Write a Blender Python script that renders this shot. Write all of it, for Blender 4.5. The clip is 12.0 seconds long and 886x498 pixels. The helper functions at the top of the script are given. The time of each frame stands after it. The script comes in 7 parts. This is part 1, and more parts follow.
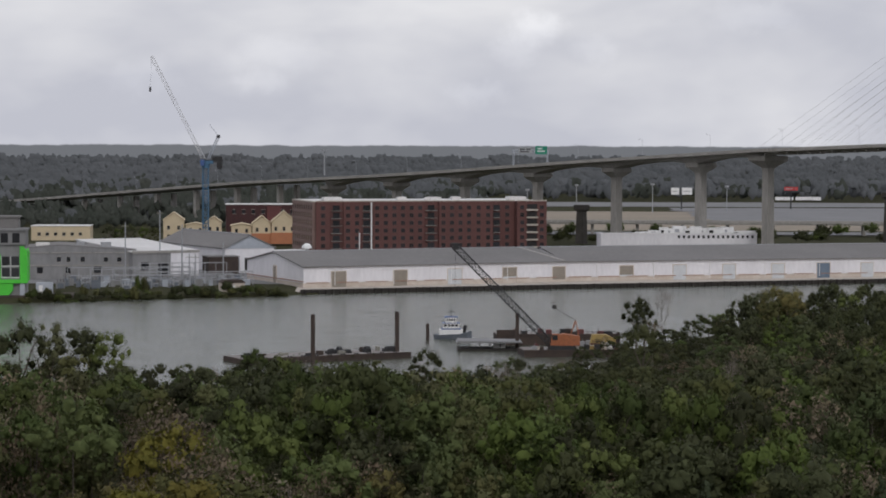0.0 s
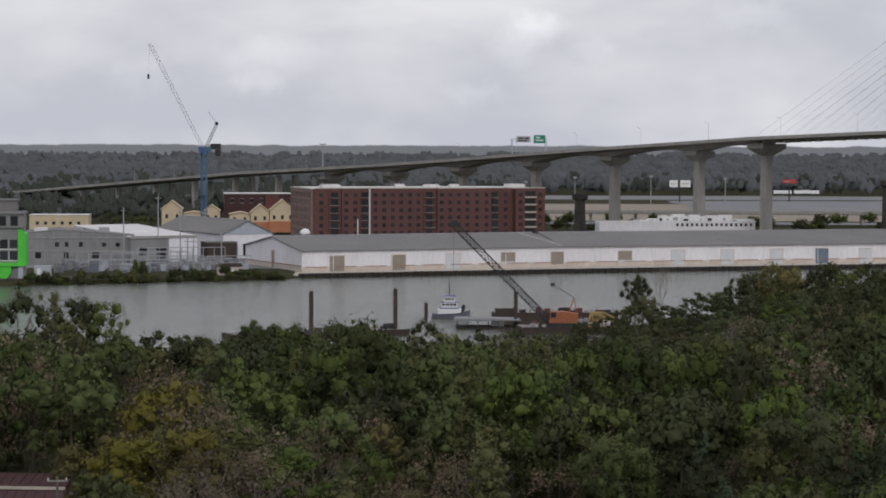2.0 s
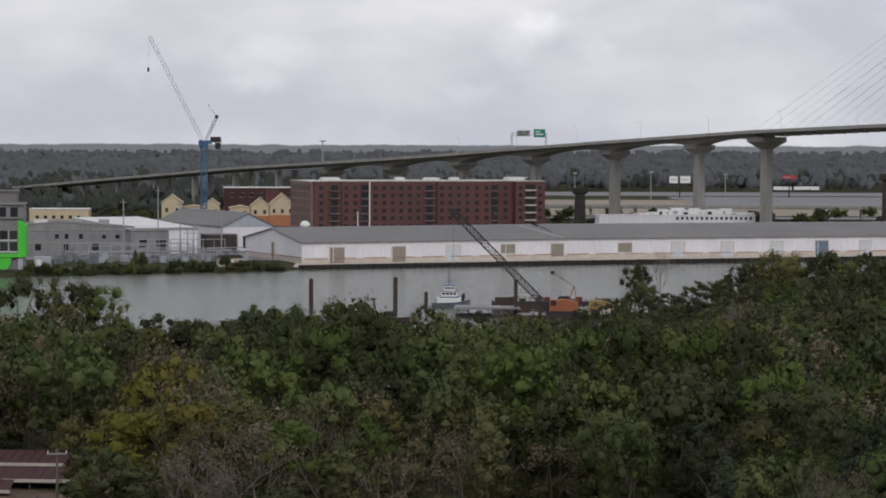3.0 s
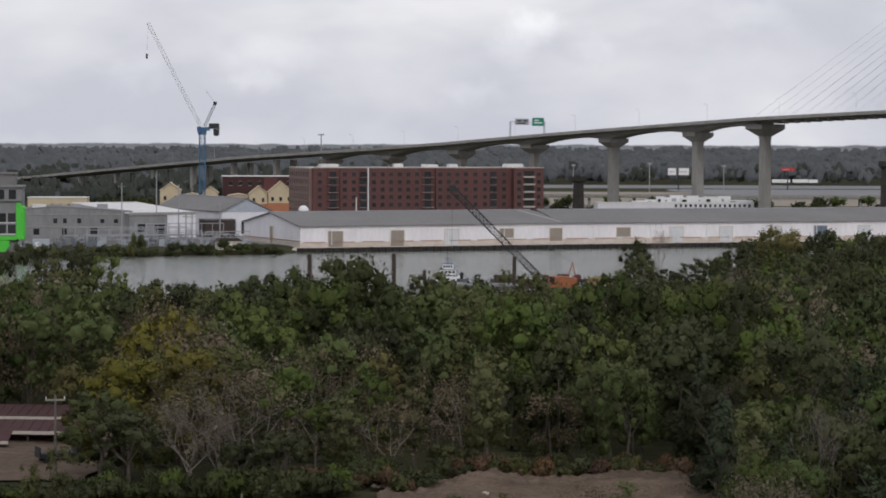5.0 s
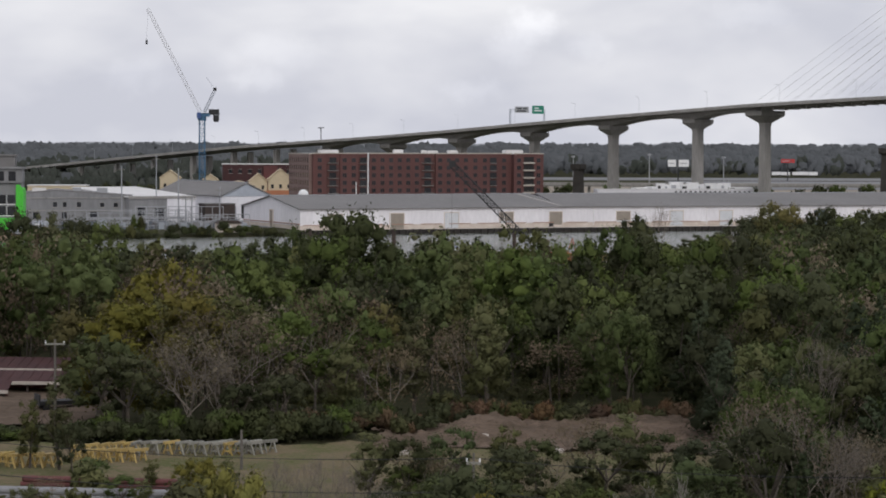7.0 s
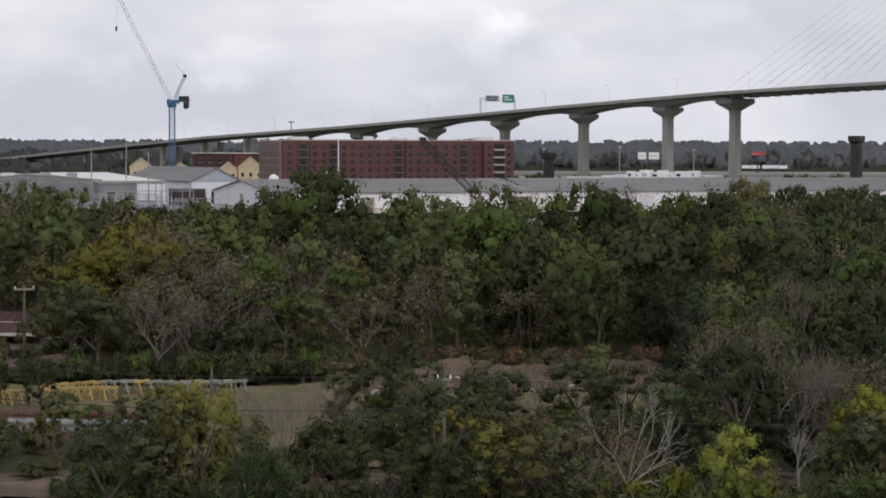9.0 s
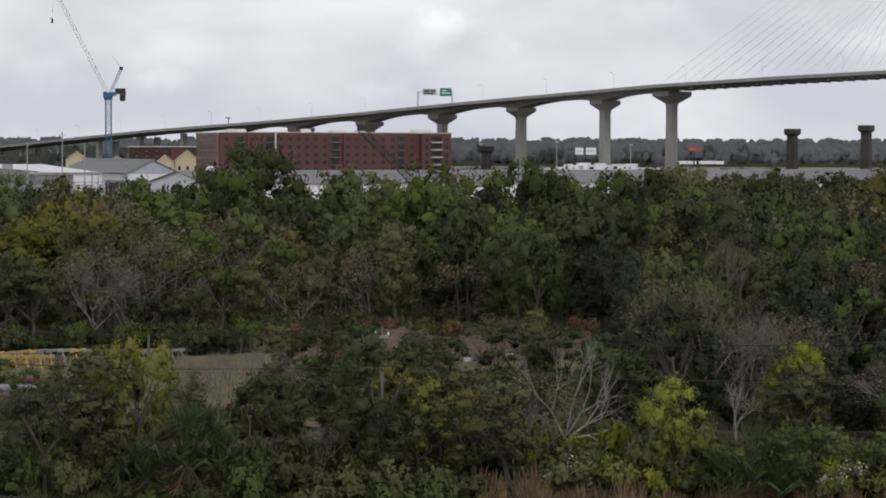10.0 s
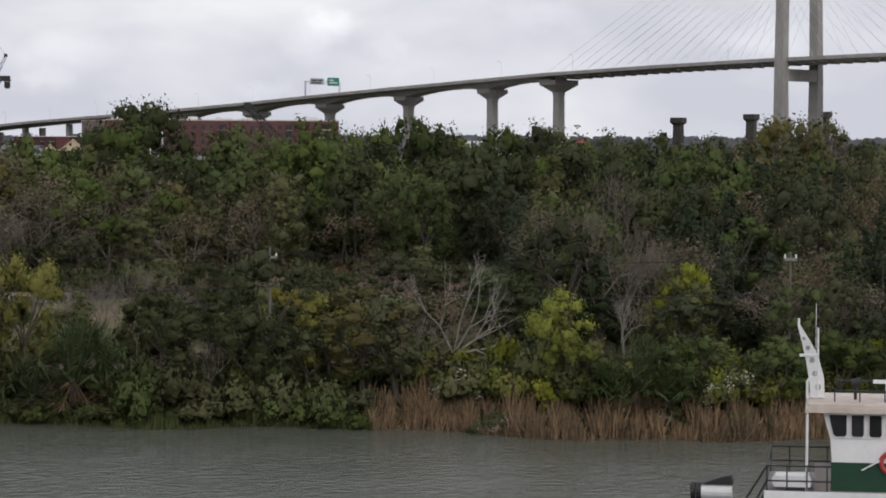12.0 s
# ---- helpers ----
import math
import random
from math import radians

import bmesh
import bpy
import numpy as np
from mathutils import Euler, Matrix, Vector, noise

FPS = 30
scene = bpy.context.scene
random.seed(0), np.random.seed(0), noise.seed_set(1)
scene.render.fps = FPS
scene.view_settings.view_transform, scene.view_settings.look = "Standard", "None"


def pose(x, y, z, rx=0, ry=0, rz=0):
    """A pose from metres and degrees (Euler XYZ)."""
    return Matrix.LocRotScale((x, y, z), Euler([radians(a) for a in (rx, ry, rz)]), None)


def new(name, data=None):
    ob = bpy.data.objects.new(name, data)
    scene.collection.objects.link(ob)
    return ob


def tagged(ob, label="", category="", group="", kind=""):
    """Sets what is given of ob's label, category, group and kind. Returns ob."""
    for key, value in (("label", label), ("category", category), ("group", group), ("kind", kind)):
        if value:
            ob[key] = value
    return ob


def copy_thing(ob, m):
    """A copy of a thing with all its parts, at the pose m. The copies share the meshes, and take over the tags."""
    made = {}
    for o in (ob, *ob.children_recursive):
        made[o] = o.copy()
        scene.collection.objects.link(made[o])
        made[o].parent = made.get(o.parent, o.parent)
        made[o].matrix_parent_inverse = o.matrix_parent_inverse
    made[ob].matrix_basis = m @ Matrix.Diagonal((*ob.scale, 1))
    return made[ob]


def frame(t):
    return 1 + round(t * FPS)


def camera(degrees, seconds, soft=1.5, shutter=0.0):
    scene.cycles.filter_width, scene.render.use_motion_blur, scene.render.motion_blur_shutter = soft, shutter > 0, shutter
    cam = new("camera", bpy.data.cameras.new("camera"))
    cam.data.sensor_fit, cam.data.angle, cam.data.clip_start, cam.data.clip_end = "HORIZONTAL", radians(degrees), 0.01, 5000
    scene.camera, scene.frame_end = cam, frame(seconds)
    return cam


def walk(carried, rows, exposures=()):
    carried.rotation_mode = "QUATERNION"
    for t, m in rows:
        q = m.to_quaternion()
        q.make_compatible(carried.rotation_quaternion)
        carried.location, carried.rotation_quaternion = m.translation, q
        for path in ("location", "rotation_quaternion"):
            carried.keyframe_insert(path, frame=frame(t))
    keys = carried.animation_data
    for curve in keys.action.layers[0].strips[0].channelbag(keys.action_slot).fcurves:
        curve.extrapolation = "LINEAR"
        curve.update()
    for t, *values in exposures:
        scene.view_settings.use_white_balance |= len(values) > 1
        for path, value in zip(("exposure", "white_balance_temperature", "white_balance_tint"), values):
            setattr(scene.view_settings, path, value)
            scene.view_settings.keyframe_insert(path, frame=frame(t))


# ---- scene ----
cam = camera(21.147, 12.0, soft=1.85)
# seconds, height, turn to the right, tilt down
PATH = [(0, 52.0, 0.0, 2.523), (0.5, 50.65, 0.021, 2.52), (1, 49.28, 0.02, 2.51), (1.5, 47.89, 0.037, 2.518),
        (2, 46.49, 0.041, 2.528), (2.5, 45.07, 0.04, 2.538), (4.5, 39.51, 0.07, 2.541), (5, 38.07, 0.079, 2.553),
        (5.5, 36.63, 0.077, 2.569), (6, 35.19, 0.079, 2.576), (6.5, 33.76, 0.078, 2.579), (7, 32.31, 0.083, 2.575),
        (8.8, 27.1, 0.593, 2.571), (9, 26.51, 0.798, 2.568), (9.5, 25.05, 1.499, 2.573), (10, 23.6, 2.307, 2.584),
        (10.5, 22.12, 3.152, 2.57), (11, 20.69, 3.927, 2.547), (11.5, 19.23, 4.608, 2.545), (12, 18.07, 5.017, 2.564)]
walk(cam, [(t, pose(0, 0, h, 90 - tilt, 0, -turn) @ pose(0, 0, 0, 0, 0, 0.186)) for t, h, turn, tilt in PATH],
     exposures=[(0, 0.03), (2.5, 0.06), (6.5, 0.2), (12, 0.24)])

# ---- world and light: an overcast sky ----
world = bpy.data.worlds.new("overcast")
scene.world = world
world.use_nodes = True
wn, wl = world.node_tree.nodes, world.node_tree.links
wn.clear()


def wnode(kind, **sets):
    n = wn.new(kind)
    for k, v in sets.items():
        n.inputs[k].default_value = v
    return n


sky = wn.new("ShaderNodeTexSky")
sky.sky_type = "NISHITA"
sky.sun_disc = False
sky.sun_elevation, sky.sun_rotation = radians(33), radians(200)
sky.dust_density, sky.air_density = 4.0, 1.5
coord = wn.new("ShaderNodeTexCoord")
mapping = wnode("ShaderNodeMapping", Scale=(9, 9, 22), Location=(0.6, 0.1, 0.35))
wl.new(coord.outputs["Generated"], mapping.inputs["Vector"])
cloud = wnode("ShaderNodeTexNoise", Scale=1.0, Detail=4.0, Roughness=0.5, Distortion=0.2)
wl.new(mapping.outputs["Vector"], cloud.inputs["Vector"])
ramp = wn.new("ShaderNodeValToRGB")
ramp.color_ramp.elements[0].position, ramp.color_ramp.elements[0].color = 0.40, (0.57, 0.583, 0.658, 1)
ramp.color_ramp.elements[1].position, ramp.color_ramp.elements[1].color = 0.72, (0.81, 0.812, 0.85, 1)
wl.new(cloud.outputs["Fac"], ramp.inputs["Fac"])
sky_dim = wn.new("ShaderNodeVectorMath")
sky_dim.operation = "SCALE"
sky_dim.inputs["Scale"].default_value = 0.07
wl.new(sky.outputs["Color"], sky_dim.inputs[0])
veil = wn.new("ShaderNodeMix")
veil.data_type = "RGBA"
veil.inputs["Factor"].default_value = 0.9
wl.new(sky_dim.outputs["Vector"], veil.inputs["A"])
wl.new(ramp.outputs["Color"], veil.inputs["B"])
# a few brighter puffs: bearing and height in degrees, half width, half height, strength
flat_ = wn.new("ShaderNodeSeparateXYZ")
wl.new(coord.outputs["Generated"], flat_.inputs["Vector"])
bearing = wn.new("ShaderNodeMath")
bearing.operation = "DIVIDE"
wl.new(flat_.outputs["X"], bearing.inputs[0])
wl.new(flat_.outputs["Y"], bearing.inputs[1])
chart = wn.new("ShaderNodeCombineXYZ")
wl.new(bearing.outputs[0], chart.inputs["X"])
wl.new(flat_.outputs["Z"], chart.inputs["Y"])
billow = wnode("ShaderNodeTexNoise", Scale=55.0, Detail=5.0, Roughness=0.6)
wl.new(chart.outputs["Vector"], billow.inputs["Vector"])
warp = wn.new("ShaderNodeVectorMath")
warp.operation = "MULTIPLY_ADD"
warp.inputs[1].default_value = (0.034, 0.022, 0)
wl.new(billow.outputs["Color"], warp.inputs[0])
wl.new(chart.outputs["Vector"], warp.inputs[2])
glow = None
for az, el, w_, h_, k_ in ((2.2, 2.8, 0.75, 0.42, 0.12), (1.7, 2.3, 0.6, 0.4, 0.06), (-4.0, 2.2, 1.4, 0.5, 0.06), (-4.4, 1.5, 0.7, 0.3, 0.06), (7.6, 3.1, 1.2, 0.4, 0.06), (0.7, 1.2, 0.8, 0.35, 0.06), (-7.2, 1.5, 1.0, 0.5, 0.05), (3.6, 2.2, 0.6, 0.35, 0.05), (12.5, 2.6, 1.4, 0.6, 0.07)):
    off = wn.new("ShaderNodeVectorMath")
    off.operation = "SUBTRACT"
    off.inputs[1].default_value = (math.tan(radians(az)) + 0.017, math.sin(radians(el)) + 0.011, 0)
    wl.new(warp.outputs["Vector"], off.inputs[0])
    fit_ = wn.new("ShaderNodeVectorMath")
    fit_.operation = "MULTIPLY"
    fit_.inputs[1].default_value = (1 / math.tan(radians(w_)), 1 / math.sin(radians(h_)), 0)
    wl.new(off.outputs["Vector"], fit_.inputs[0])
    far_ = wn.new("ShaderNodeVectorMath")
    far_.operation = "LENGTH"
    wl.new(fit_.outputs["Vector"], far_.inputs[0])
    fade = wn.new("ShaderNodeMapRange")
    fade.interpolation_type = "SMOOTHSTEP"
    fade.inputs["From Min"].default_value, fade.inputs["From Max"].default_value = 0.1, 1.3
    fade.inputs["To Min"].default_value, fade.inputs["To Max"].default_value = k_, 0.0
    wl.new(far_.outputs["Value"], fade.inputs["Value"])
    if glow:
        plus = wn.new("ShaderNodeMath")
        wl.new(glow.outputs[0], plus.inputs[0])
        wl.new(fade.outputs["Result"], plus.inputs[1])
        glow = plus
    else:
        glow = fade
puffed = wn.new("ShaderNodeVectorMath")
wl.new(veil.outputs["Result"], puffed.inputs[0])
wl.new(glow.outputs[0], puffed.inputs[1])
# the far land below the horizon, one flat colour with the haze painted in
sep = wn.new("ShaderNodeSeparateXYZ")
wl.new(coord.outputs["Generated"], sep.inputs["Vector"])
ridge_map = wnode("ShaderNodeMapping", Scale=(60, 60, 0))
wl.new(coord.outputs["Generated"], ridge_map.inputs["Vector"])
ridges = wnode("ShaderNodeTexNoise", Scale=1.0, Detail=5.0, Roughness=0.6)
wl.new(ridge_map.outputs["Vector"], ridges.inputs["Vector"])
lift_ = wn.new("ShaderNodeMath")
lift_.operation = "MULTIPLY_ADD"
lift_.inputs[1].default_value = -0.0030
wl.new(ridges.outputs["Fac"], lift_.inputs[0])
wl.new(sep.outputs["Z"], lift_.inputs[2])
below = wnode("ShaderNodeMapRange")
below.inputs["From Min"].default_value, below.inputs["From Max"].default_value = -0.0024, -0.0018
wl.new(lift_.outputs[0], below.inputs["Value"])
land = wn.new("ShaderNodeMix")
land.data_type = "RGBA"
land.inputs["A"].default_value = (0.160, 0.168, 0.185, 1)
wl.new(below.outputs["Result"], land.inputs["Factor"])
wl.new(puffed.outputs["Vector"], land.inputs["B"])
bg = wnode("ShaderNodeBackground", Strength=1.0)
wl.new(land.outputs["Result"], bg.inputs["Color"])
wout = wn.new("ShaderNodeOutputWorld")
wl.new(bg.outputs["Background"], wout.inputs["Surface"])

sun = new("sun", bpy.data.lights.new("sun", "SUN"))
sun.data.energy, sun.data.angle, sun.data.color = 0.7, radians(25), (1.0, 0.97, 0.93)
sun.matrix_world = pose(0, 0, 200, 57, 0, 20)


# ---- materials ----
def material(name, a, b=None, scale=1.0, rough=0.8, metal=0.0, bump=0.0, fine=None, vary=0.0, island=0.0, leafy=0.0, spec=0.4, stretch=(1, 1, 1), low=0.35, high=0.65):
    """Two colours mixed by noise at two scales, with relief and differences from piece to piece."""
    m = bpy.data.materials.new(name)
    m.use_nodes = True
    n, l = m.node_tree.nodes, m.node_tree.links
    p = n["Principled BSDF"]
    p.inputs["Roughness"].default_value, p.inputs["Metallic"].default_value = rough, metal
    p.inputs["Specular IOR Level"].default_value = spec
    b = b or tuple(c * 0.75 for c in a)
    geo = n.new("ShaderNodeNewGeometry")
    mp = n.new("ShaderNodeMapping")
    mp.inputs["Scale"].default_value = stretch
    l.new(geo.outputs["Position"], mp.inputs["Vector"])
    n1, n2 = n.new("ShaderNodeTexNoise"), n.new("ShaderNodeTexNoise")
    n1.inputs["Scale"].default_value, n1.inputs["Detail"].default_value = scale, 5
    n2.inputs["Scale"].default_value, n2.inputs["Detail"].default_value = fine or scale * 9, 3
    for t in (n1, n2):
        l.new(mp.outputs["Vector"], t.inputs["Vector"])
    add = n.new("ShaderNodeMath")
    add.operation = "MULTIPLY_ADD"
    add.inputs[1].default_value = 0.45
    l.new(n2.outputs["Fac"], add.inputs[0])
    half = n.new("ShaderNodeMath")
    half.operation = "MULTIPLY_ADD"
    half.inputs[1].default_value, half.inputs[2].default_value = 0.55, 0.0
    l.new(n1.outputs["Fac"], half.inputs[0])
    l.new(half.outputs[0], add.inputs[2])
    r = n.new("ShaderNodeMapRange")
    r.inputs["From Min"].default_value, r.inputs["From Max"].default_value = low, high
    l.new(add.outputs[0], r.inputs["Value"])
    mix = n.new("ShaderNodeMix")
    mix.data_type = "RGBA"
    mix.inputs["A"].default_value, mix.inputs["B"].default_value = (*a, 1), (*b, 1)
    l.new(r.outputs["Result"], mix.inputs["Factor"])
    out = mix.outputs["Result"]
    for amount, node, socket in ((vary, "ShaderNodeObjectInfo", "Random"), (island, "ShaderNodeNewGeometry", "Random Per Island")):
        if amount:
            src = n.new(node)
            vr = n.new("ShaderNodeMapRange")
            vr.inputs["To Min"].default_value, vr.inputs["To Max"].default_value = 1 - amount, 1 + amount
            l.new(src.outputs[socket], vr.inputs["Value"])
            hs = n.new("ShaderNodeHueSaturation")
            l.new(vr.outputs["Result"], hs.inputs["Value"])
            l.new(out, hs.inputs["Color"])
            out = hs.outputs["Color"]
    l.new(out, p.inputs["Base Color"])
    if bump:
        bp = n.new("ShaderNodeBump")
        bp.inputs["Strength"].default_value = bump
        bp.inputs["Distance"].default_value = 0.3
        l.new(add.outputs[0], bp.inputs["Height"])
        l.new(bp.outputs["Normal"], p.inputs["Normal"])
    if leafy:
        tr = n.new("ShaderNodeBsdfTranslucent")
        l.new(out, tr.inputs["Color"])
        mx = n.new("ShaderNodeMixShader")
        mx.inputs["Fac"].default_value = leafy
        l.new(p.outputs["BSDF"], mx.inputs[1])
        l.new(tr.outputs["BSDF"], mx.inputs[2])
        l.new(mx.outputs["Shader"], n["Material Output"].inputs["Surface"])
    return m


def leaves(name, a, b):
    """Leaves: each tree has its own tone, each leaf a little of its own."""
    m = material(name, a, b, scale=0.16, fine=0.9, rough=0.75, island=0.10, leafy=0.22, spec=0.06, bump=0.35)
    m.node_tree.nodes["Bump"].inputs["Distance"].default_value = 0.6
    n, l = m.node_tree.nodes, m.node_tree.links
    p = n["Principled BSDF"]
    info, tone = n.new("ShaderNodeObjectInfo"), n.new("ShaderNodeAttribute")
    tone.attribute_name = "tone"
    both = n.new("ShaderNodeMath")
    both.operation = "ADD"
    l.new(info.outputs["Random"], both.inputs[0])
    l.new(tone.outputs["Fac"], both.inputs[1])
    wrap = n.new("ShaderNodeMath")
    wrap.operation = "FRACT"
    l.new(both.outputs[0], wrap.inputs[0])
    hs = n.new("ShaderNodeHueSaturation")
    for socket, lo, hi, src in (("Value", 0.66, 1.25, wrap), ("Hue", 0.482, 0.506, wrap), ("Saturation", 0.86, 1.12, wrap)):
        r = n.new("ShaderNodeMapRange")
        r.inputs["To Min"].default_value, r.inputs["To Max"].default_value = lo, hi
        if socket == "Value":
            l.new(src.outputs[0], r.inputs["Value"])
        else:
            sh_ = n.new("ShaderNodeMath")
            sh_.operation = "MULTIPLY"
            sh_.inputs[1].default_value = 7.31 if socket == "Hue" else 3.77
            fr = n.new("ShaderNodeMath")
            fr.operation = "FRACT"
            l.new(src.outputs[0], sh_.inputs[0])
            l.new(sh_.outputs[0], fr.inputs[0])
            l.new(fr.outputs[0], r.inputs["Value"])
        l.new(r.outputs["Result"], hs.inputs[socket])
    old = p.inputs["Base Color"].links[0].from_socket
    l.new(old, hs.inputs["Color"])
    l.new(hs.outputs["Color"], p.inputs["Base Color"])
    for node in n:
        if node.type == "BSDF_TRANSLUCENT":
            l.new(hs.outputs["Color"], node.inputs["Color"])
    return m


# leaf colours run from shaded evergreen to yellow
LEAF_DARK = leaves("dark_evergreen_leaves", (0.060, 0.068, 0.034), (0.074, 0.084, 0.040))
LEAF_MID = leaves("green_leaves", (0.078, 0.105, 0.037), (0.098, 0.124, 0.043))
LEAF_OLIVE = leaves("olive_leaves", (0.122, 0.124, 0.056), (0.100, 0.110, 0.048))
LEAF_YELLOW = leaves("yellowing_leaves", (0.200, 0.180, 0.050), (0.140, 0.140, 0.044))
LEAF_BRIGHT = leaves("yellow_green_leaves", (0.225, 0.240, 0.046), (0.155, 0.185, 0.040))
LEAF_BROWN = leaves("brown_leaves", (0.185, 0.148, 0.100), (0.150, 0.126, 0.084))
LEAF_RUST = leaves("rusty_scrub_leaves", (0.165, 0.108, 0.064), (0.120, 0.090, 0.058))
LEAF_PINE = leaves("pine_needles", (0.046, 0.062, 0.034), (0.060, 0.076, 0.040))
BARK = material("bark", (0.12, 0.10, 0.08), (0.06, 0.05, 0.04), scale=2.0, rough=0.95, bump=0.6)
BARK_PALE = material("weathered_pale_wood", (0.31, 0.285, 0.25), (0.19, 0.172, 0.15), scale=1.5, rough=0.9, bump=0.4)
TWIG = material("grey_twigs", (0.215, 0.185, 0.155), (0.135, 0.115, 0.098), scale=0.8, rough=0.95, island=0.2)
REED = material("dry_reeds", (0.30, 0.20, 0.115), (0.11, 0.078, 0.048), scale=0.35, rough=0.9, island=0.35, leafy=0.2)
GRASS = material("bank_grass", (0.10, 0.11, 0.035), (0.06, 0.08, 0.025), scale=0.3, rough=0.9, island=0.35, leafy=0.2)
FLOWER = material("whitish_seed_heads", (0.55, 0.52, 0.45), (0.35, 0.36, 0.25), scale=0.5, rough=0.9, island=0.3, leafy=0.2)
# haze between town and horizon is tinted in: pale far woods, dark nearer ones
FAR_HAZED = material("far_hazed_woods", (0.118, 0.124, 0.132), (0.078, 0.084, 0.088), scale=0.005, fine=0.03, rough=0.9, island=0.05, spec=0.05, stretch=(0.35, 1, 1))
FAR_UNHAZED = material("far_unhazed_woods", (0.060, 0.064, 0.056), (0.038, 0.044, 0.036), scale=0.014, fine=0.12, rough=0.9, island=0.14, spec=0.05, stretch=(0.5, 1, 1))
EARTH = material("forest_floor", (0.062, 0.056, 0.034), (0.036, 0.042, 0.020), scale=0.4, fine=3.0, rough=0.95, bump=0.9, spec=0.04)
SOIL = material("bare_soil", (0.175, 0.130, 0.100), (0.085, 0.066, 0.050), scale=0.22, fine=2.2, rough=0.95, bump=0.7, spec=0.05, stretch=(0.5, 1.6, 1.6))
TURF = material("thin_turf", (0.075, 0.095, 0.032), (0.175, 0.138, 0.090), scale=0.22, fine=2.6, rough=0.95, bump=0.7, spec=0.05, low=0.32, high=0.58)
SAND = material("dry_sand_fill", (0.30, 0.25, 0.19), (0.225, 0.195, 0.155), scale=0.012, fine=0.15, rough=0.95)
PAVED = material("pale_paved_yard", (0.215, 0.215, 0.22), (0.165, 0.165, 0.17), scale=0.02, fine=0.3, rough=0.9)
ROADWAY = material("grey_roadway", (0.20, 0.20, 0.205), (0.15, 0.15, 0.155), scale=0.05, rough=0.9)
CONCRETE = material("weathered_concrete", (0.36, 0.345, 0.325), (0.25, 0.24, 0.225), scale=0.15, fine=1.2, rough=0.9, bump=0.2, stretch=(1, 1, 0.25))
CONCRETE_DARK = material("stained_old_concrete", (0.085, 0.078, 0.070), (0.05, 0.045, 0.04), scale=0.2, rough=0.95, bump=0.3)
CABLE = material("stay_cable_sheath", (0.62, 0.62, 0.63), (0.55, 0.55, 0.57), scale=0.2, rough=0.5)
WHITE_WALL = material("white_painted_block", (0.79, 0.78, 0.81), (0.66, 0.65, 0.68), scale=0.12, fine=1.0, rough=0.75, stretch=(1, 1, 0.3))
BASE_WALL = material("cream_wall_base", (0.66, 0.60, 0.54), (0.50, 0.42, 0.36), scale=0.3, rough=0.85)
RUST_LINE = material("rust_stained_ledge", (0.30, 0.15, 0.10), (0.40, 0.26, 0.2), scale=0.3, rough=0.9)
ROOF_GREY = material("weathered_grey_roof", (0.205, 0.198, 0.195), (0.165, 0.16, 0.158), scale=0.05, fine=0.6, rough=0.95, stretch=(1, 1, 1))
ROOF_WHITE = material("white_membrane_roof", (0.72, 0.71, 0.70), (0.58, 0.57, 0.56), scale=0.1, rough=0.8)
DOOR_WHITE = material("white_roller_door", (0.62, 0.64, 0.66), (0.52, 0.54, 0.57), scale=0.5, rough=0.6)
DOOR_TAN = material("tan_roller_door", (0.30, 0.265, 0.22), (0.24, 0.21, 0.18), scale=0.5, rough=0.7)
DOOR_BLUE = material("blue_grey_roller_door", (0.16, 0.21, 0.27), (0.12, 0.16, 0.22), scale=0.5, rough=0.6)
DARK = material("dark_interior", (0.025, 0.024, 0.024), (0.016, 0.016, 0.017), scale=1.0, rough=0.8)
TIMBER_DARK = material("tarred_timber", (0.045, 0.04, 0.036), (0.025, 0.023, 0.021), scale=0.5, rough=0.95, vary=0.3)
BRICK = material("red_brick", (0.142, 0.066, 0.060), (0.104, 0.049, 0.046), scale=0.12, fine=1.2, rough=0.9, bump=0.1)
BRICK_GREY = material("rose_grey_brick", (0.27, 0.19, 0.17), (0.20, 0.135, 0.12), scale=0.2, fine=1.4, rough=0.9)
BRICK_TRIM = material("brown_brick_trim", (0.150, 0.085, 0.078), (0.11, 0.06, 0.055), scale=0.3, fine=1.4, rough=0.9)
GLASS_DARK = material("dark_window_glass", (0.030, 0.032, 0.036), (0.02, 0.02, 0.024), scale=0.6, rough=0.12, spec=0.6, vary=0.4)
STONE = material("pale_cast_stone", (0.50, 0.45, 0.40), (0.40, 0.36, 0.32), scale=0.4, rough=0.9)
GREY_WALL = material("grey_industrial_wall", (0.27, 0.27, 0.275), (0.20, 0.20, 0.205), scale=0.12, fine=0.9, rough=0.9, stretch=(1, 1, 0.3))
LIME = material("lime_green_cladding", (0.10, 0.62, 0.06), (0.07, 0.50, 0.05), scale=0.3, rough=0.7)
CREAM = material("cream_stucco", (0.62, 0.52, 0.36), (0.52, 0.43, 0.30), scale=0.3, rough=0.85)
ORANGE = material("orange_stucco", (0.48, 0.20, 0.10), (0.38, 0.16, 0.09), scale=0.3, rough=0.85)
MAROON = material("maroon_roofing", (0.068, 0.026, 0.026), (0.045, 0.021, 0.022), scale=0.5, rough=0.8)
BLUE_STEEL = material("blue_painted_steel", (0.07, 0.17, 0.28), (0.05, 0.12, 0.21), scale=0.5, rough=0.5)
GREY_STEEL = material("galvanised_steel", (0.40, 0.41, 0.43), (0.30, 0.31, 0.33), scale=0.6, rough=0.5, metal=0.4)
